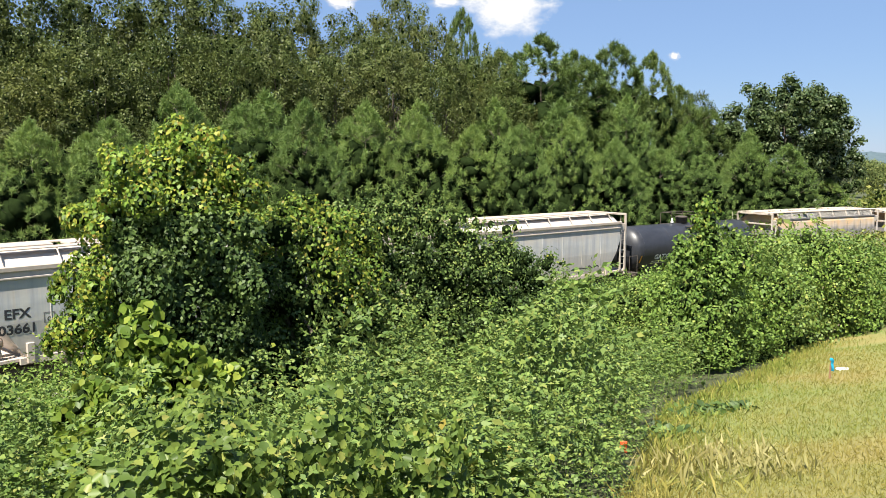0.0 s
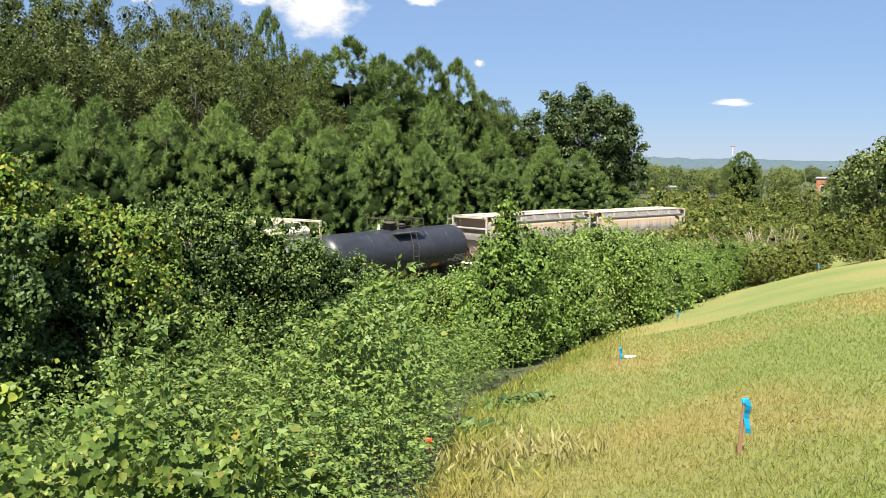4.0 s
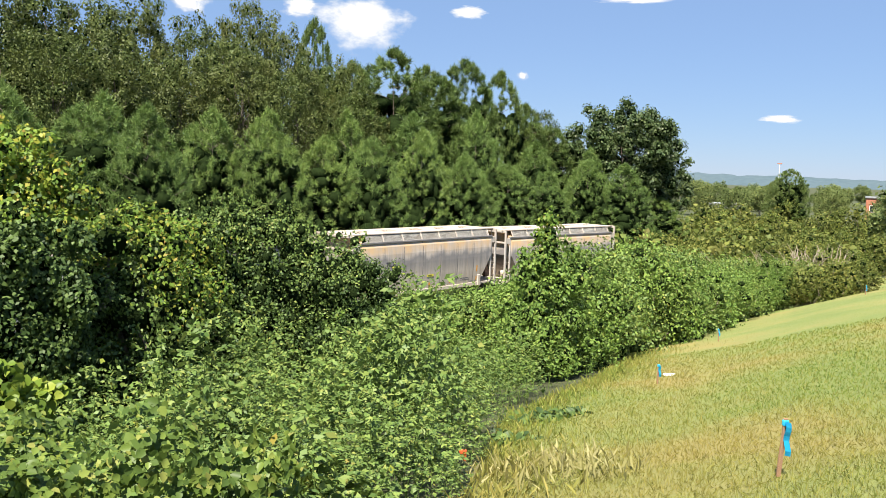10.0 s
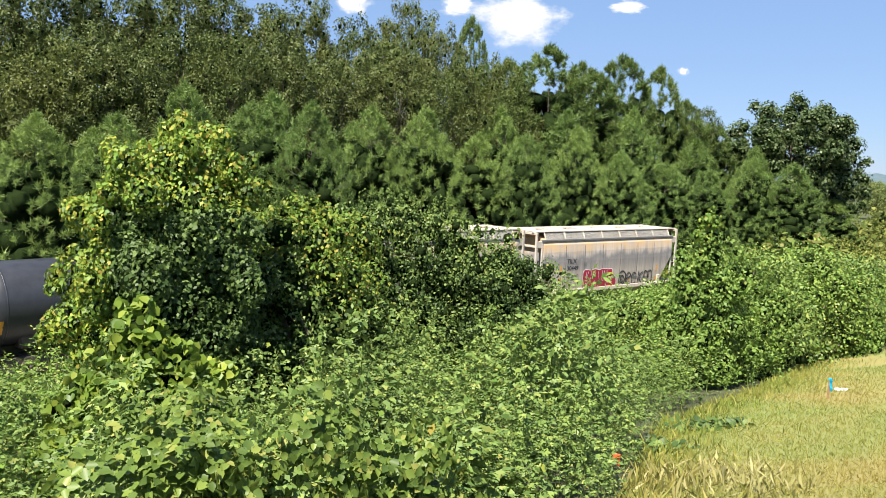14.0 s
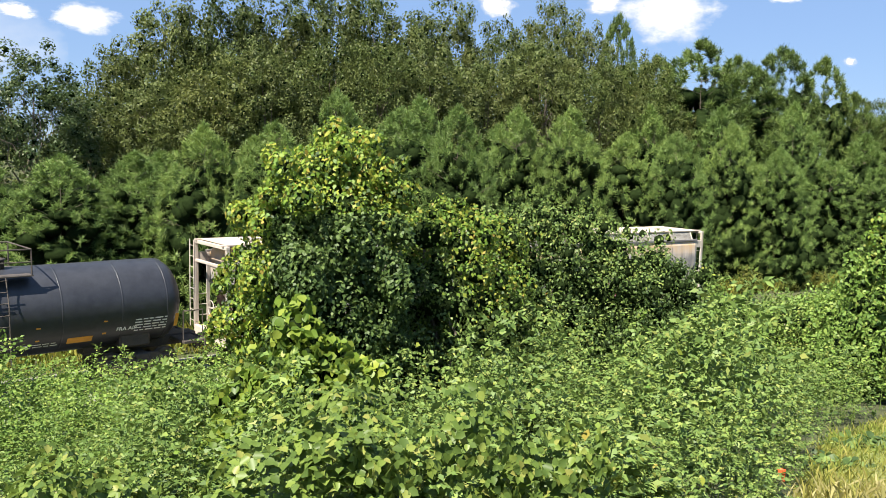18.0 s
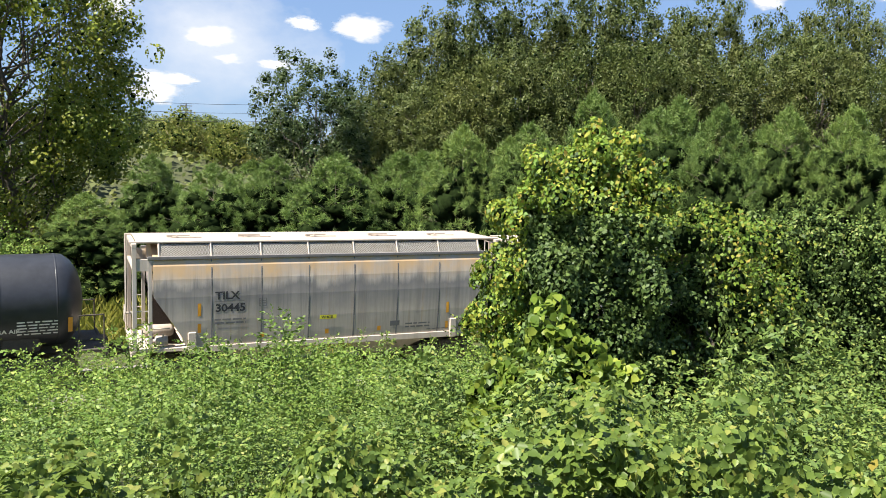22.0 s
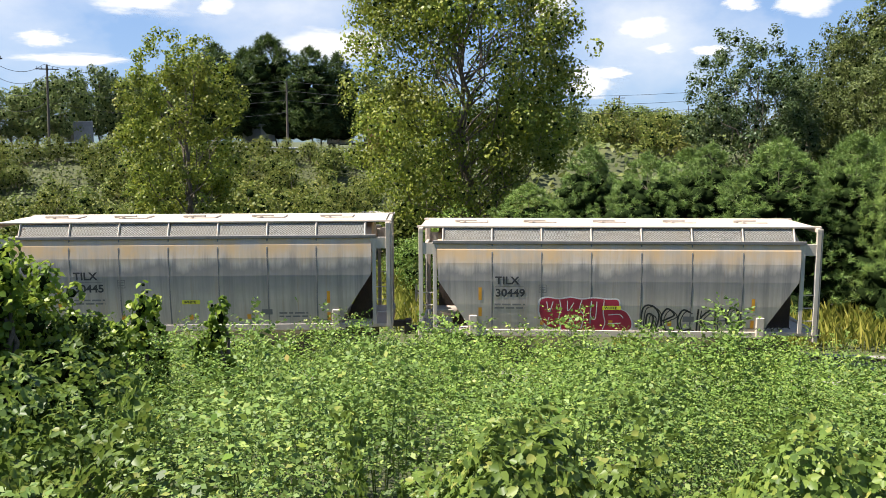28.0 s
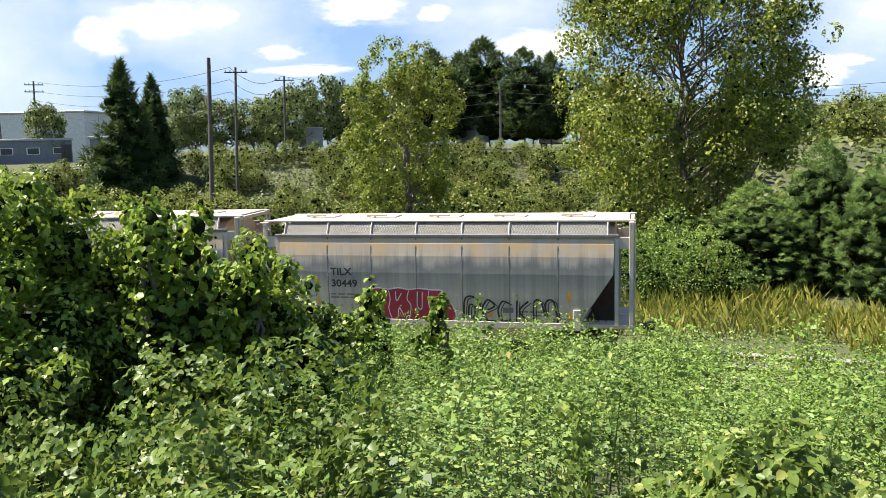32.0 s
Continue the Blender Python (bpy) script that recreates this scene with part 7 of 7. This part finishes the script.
def survey_stake(x, y, h, lean, seed):
    rng = random.Random(seed)
    z = float(height(x, y))
    t = thing("survey_stake", x, y, z, rng.uniform(0, 90), "wooden survey stake with blue ribbon in the grass", "stake", "survey stakes")
    t.matrix_basis = pose(x, y, z, lean, lean * .6, rng.uniform(-20, 20))
    part("stake", boxes(((0, 0, h / 2 - .06), (.035, .02, h + .12)), bevel=.003), LATH, t)
    bm = bmesh.new()
    prev = None
    for k in range(8):
        zz = h * (.96 - .075 * k)
        o = .022 + .012 * math.sin(k * 1.3 + seed) + .02 * (k / 8) ** 2
        a = bm.verts.new((-.02 + .02 * k / 8, -o, zz))
        b = bm.verts.new((.03 + .02 * k / 8, -o - .006, zz - .01))
        if prev:
            bm.faces.new((prev[0], prev[1], b, a))
        prev = (a, b)
    bmesh.ops.solidify(bm, geom=bm.faces[:], thickness=.003)
    part("ribbon", bm, RIBBON, t, "bright blue ribbon")
    part("knot", boxes(((0, 0, h * .93), (.05, .035, .05)), bevel=.008), RIBBON, t)


def make_small():
    for k, (az, r, h, lean) in enumerate(((29.5, 6.75, .5, 3), (21.0, 16.0, .42, 2), (24.7, 28, .45, -3), (33.2, 44, .5, 2))):
        x, y = azr(az, r)
        survey_stake(x, y, h, lean, k)
    x, y = azr(21.8, 17.6)
    z = float(height(x, y))
    bm = boxes(((0, 0, .03), (.28, .14, .05)), bevel=.02)
    t = tagged(part("litter", bm, WALL_WHITE, None), "scrap of white litter lying in the grass", "litter")
    t.location = (x, y, z)
    x, y = azr(8.0, 7.7)
    t = tagged(part("marker_tape", boxes(((0, 0, 0), (.07, .02, .045)), ((.022, .008, -.05), (.03, .012, .10)), ((-.024, .006, -.035), (.02, .01, .06)), bevel=.006), RED_TAPE, None), "torn orange marker tape caught in the weeds", "tape")
    t.location = (x, y, float(height(x, y)) + float(canopy(x, y)) * .98)
    # creeping clumps of dark leaves on the grass
    for k, (az, r) in enumerate(((11.2, 10.2), (13.0, 12.0), (13.9, 12.3), (15.4, 12.5))):
        x, y = azr(az, r)
        rng = np.random.default_rng(200 + k)
        n = 60
        p = rng.normal(size=(n, 3)) * [.16, .16, .02]
        p[:, 2] = np.abs(p[:, 2]) + .05
        me = fast_mesh("creeper", *leaf_arrays(rng, p, np.tile([0, 0, 1.0], (n, 1)), .11, LEAF_BROAD, .5, .1))
        t = tagged(place("creeper", me, KUDZU_DARK), "low dark vine creeping onto the grass", "vine", "creepers on the grass")
        t.location = (x, y, float(height(x, y)))
    # longer dry grass along the edge
    rng = np.random.default_rng(300)
    n = 5200
    y = rng.uniform(5.2, 26, n)
    x = np.interp(y, EDGE[:, 1], EDGE[:, 0]) + rng.gamma(1.6, .16, n) * (1 + y / 14)
    p = np.stack([x, y, height(x, y) + .01], -1)
    v, f = blades(rng, p, rng.uniform(.07, .22, n), .55, .32)
    tagged(place("edge_grass", fast_mesh("edge_grass", v, f), GRASS_BLADE), "longer yellow-green grass along the lawn edge", "grass", "", "stuff")
    # long straw tufts by the edge of the weeds
    g = np.random.default_rng(320)
    out = []
    for az, r in ((12.4, 7.4), (14.8, 7.9), (16.6, 8.3), (13.6, 8.6), (17.6, 7.6), (11.4, 8.2)):
        x, y = azr(az, r)
        q = g.normal(size=(90, 3)) * [.2, .2, 0] + [x, y, 0]
        q[:, 2] = height(q[:, 0], q[:, 1]) + .01
        out.append(blades(g, q, g.uniform(.10, .27, 90), .8, .12))
    tagged(place("straw_tufts", fast_mesh("straw_tufts", *joined(out)), STRAW), "tufts of long bleached grass lying over", "grass tufts", "", "stuff")
    # dead brush
    rng = np.random.default_rng(301)
    for k in range(5):
        x, y = azr(26.5 + k * 1.1, 52 + k * 2)
        w = [limb(rng, (rng.normal() * .3, rng.normal() * .3, 0), (rng.normal() * 1.3, rng.normal() * 1.3, rng.uniform(1.5, 3.4)), .05, .012, .08) for _ in range(34)]
        t = tagged(place("dead_brush", fast_mesh("dead_brush", *joined(w)), TWIG), "bare pale dead brush among the scrub", "dead brush", "dead brush")
        t.location = (x, y, float(height(x, y)))


make_small()

# ---- what moves ----


def run_out(t):
    """How far back along the track the first small hopper's front stands at t seconds."""
    return 68.5 - 2.331 * t - 0.01701 * t * t + 0.0001 * t ** 3


def motions():
    times = [float(k) for k in range(33)]
    for car, back, half in CARS:
        rows = []
        for t in times:
            s = run_out(t) + back
            xa, ya, za, _ = track(s - half)
            xb, yb, zb, _ = track(s + half)
            rz = math.degrees(math.atan2(ya - yb, xa - xb))
            rows.append((t, pose((xa + xb) / 2, (ya + yb) / 2, (za + zb) / 2, 0, 0, rz)))
        walk(car, rows)
    spins = [k * 0.2 for k in range(161)]
    for w, wx in SPINNING:
        walk(w, [(t, pose(wx, 0, .43, 0, math.degrees((run_out(0) - run_out(t)) / .43), 0)) for t in spins])


motions()
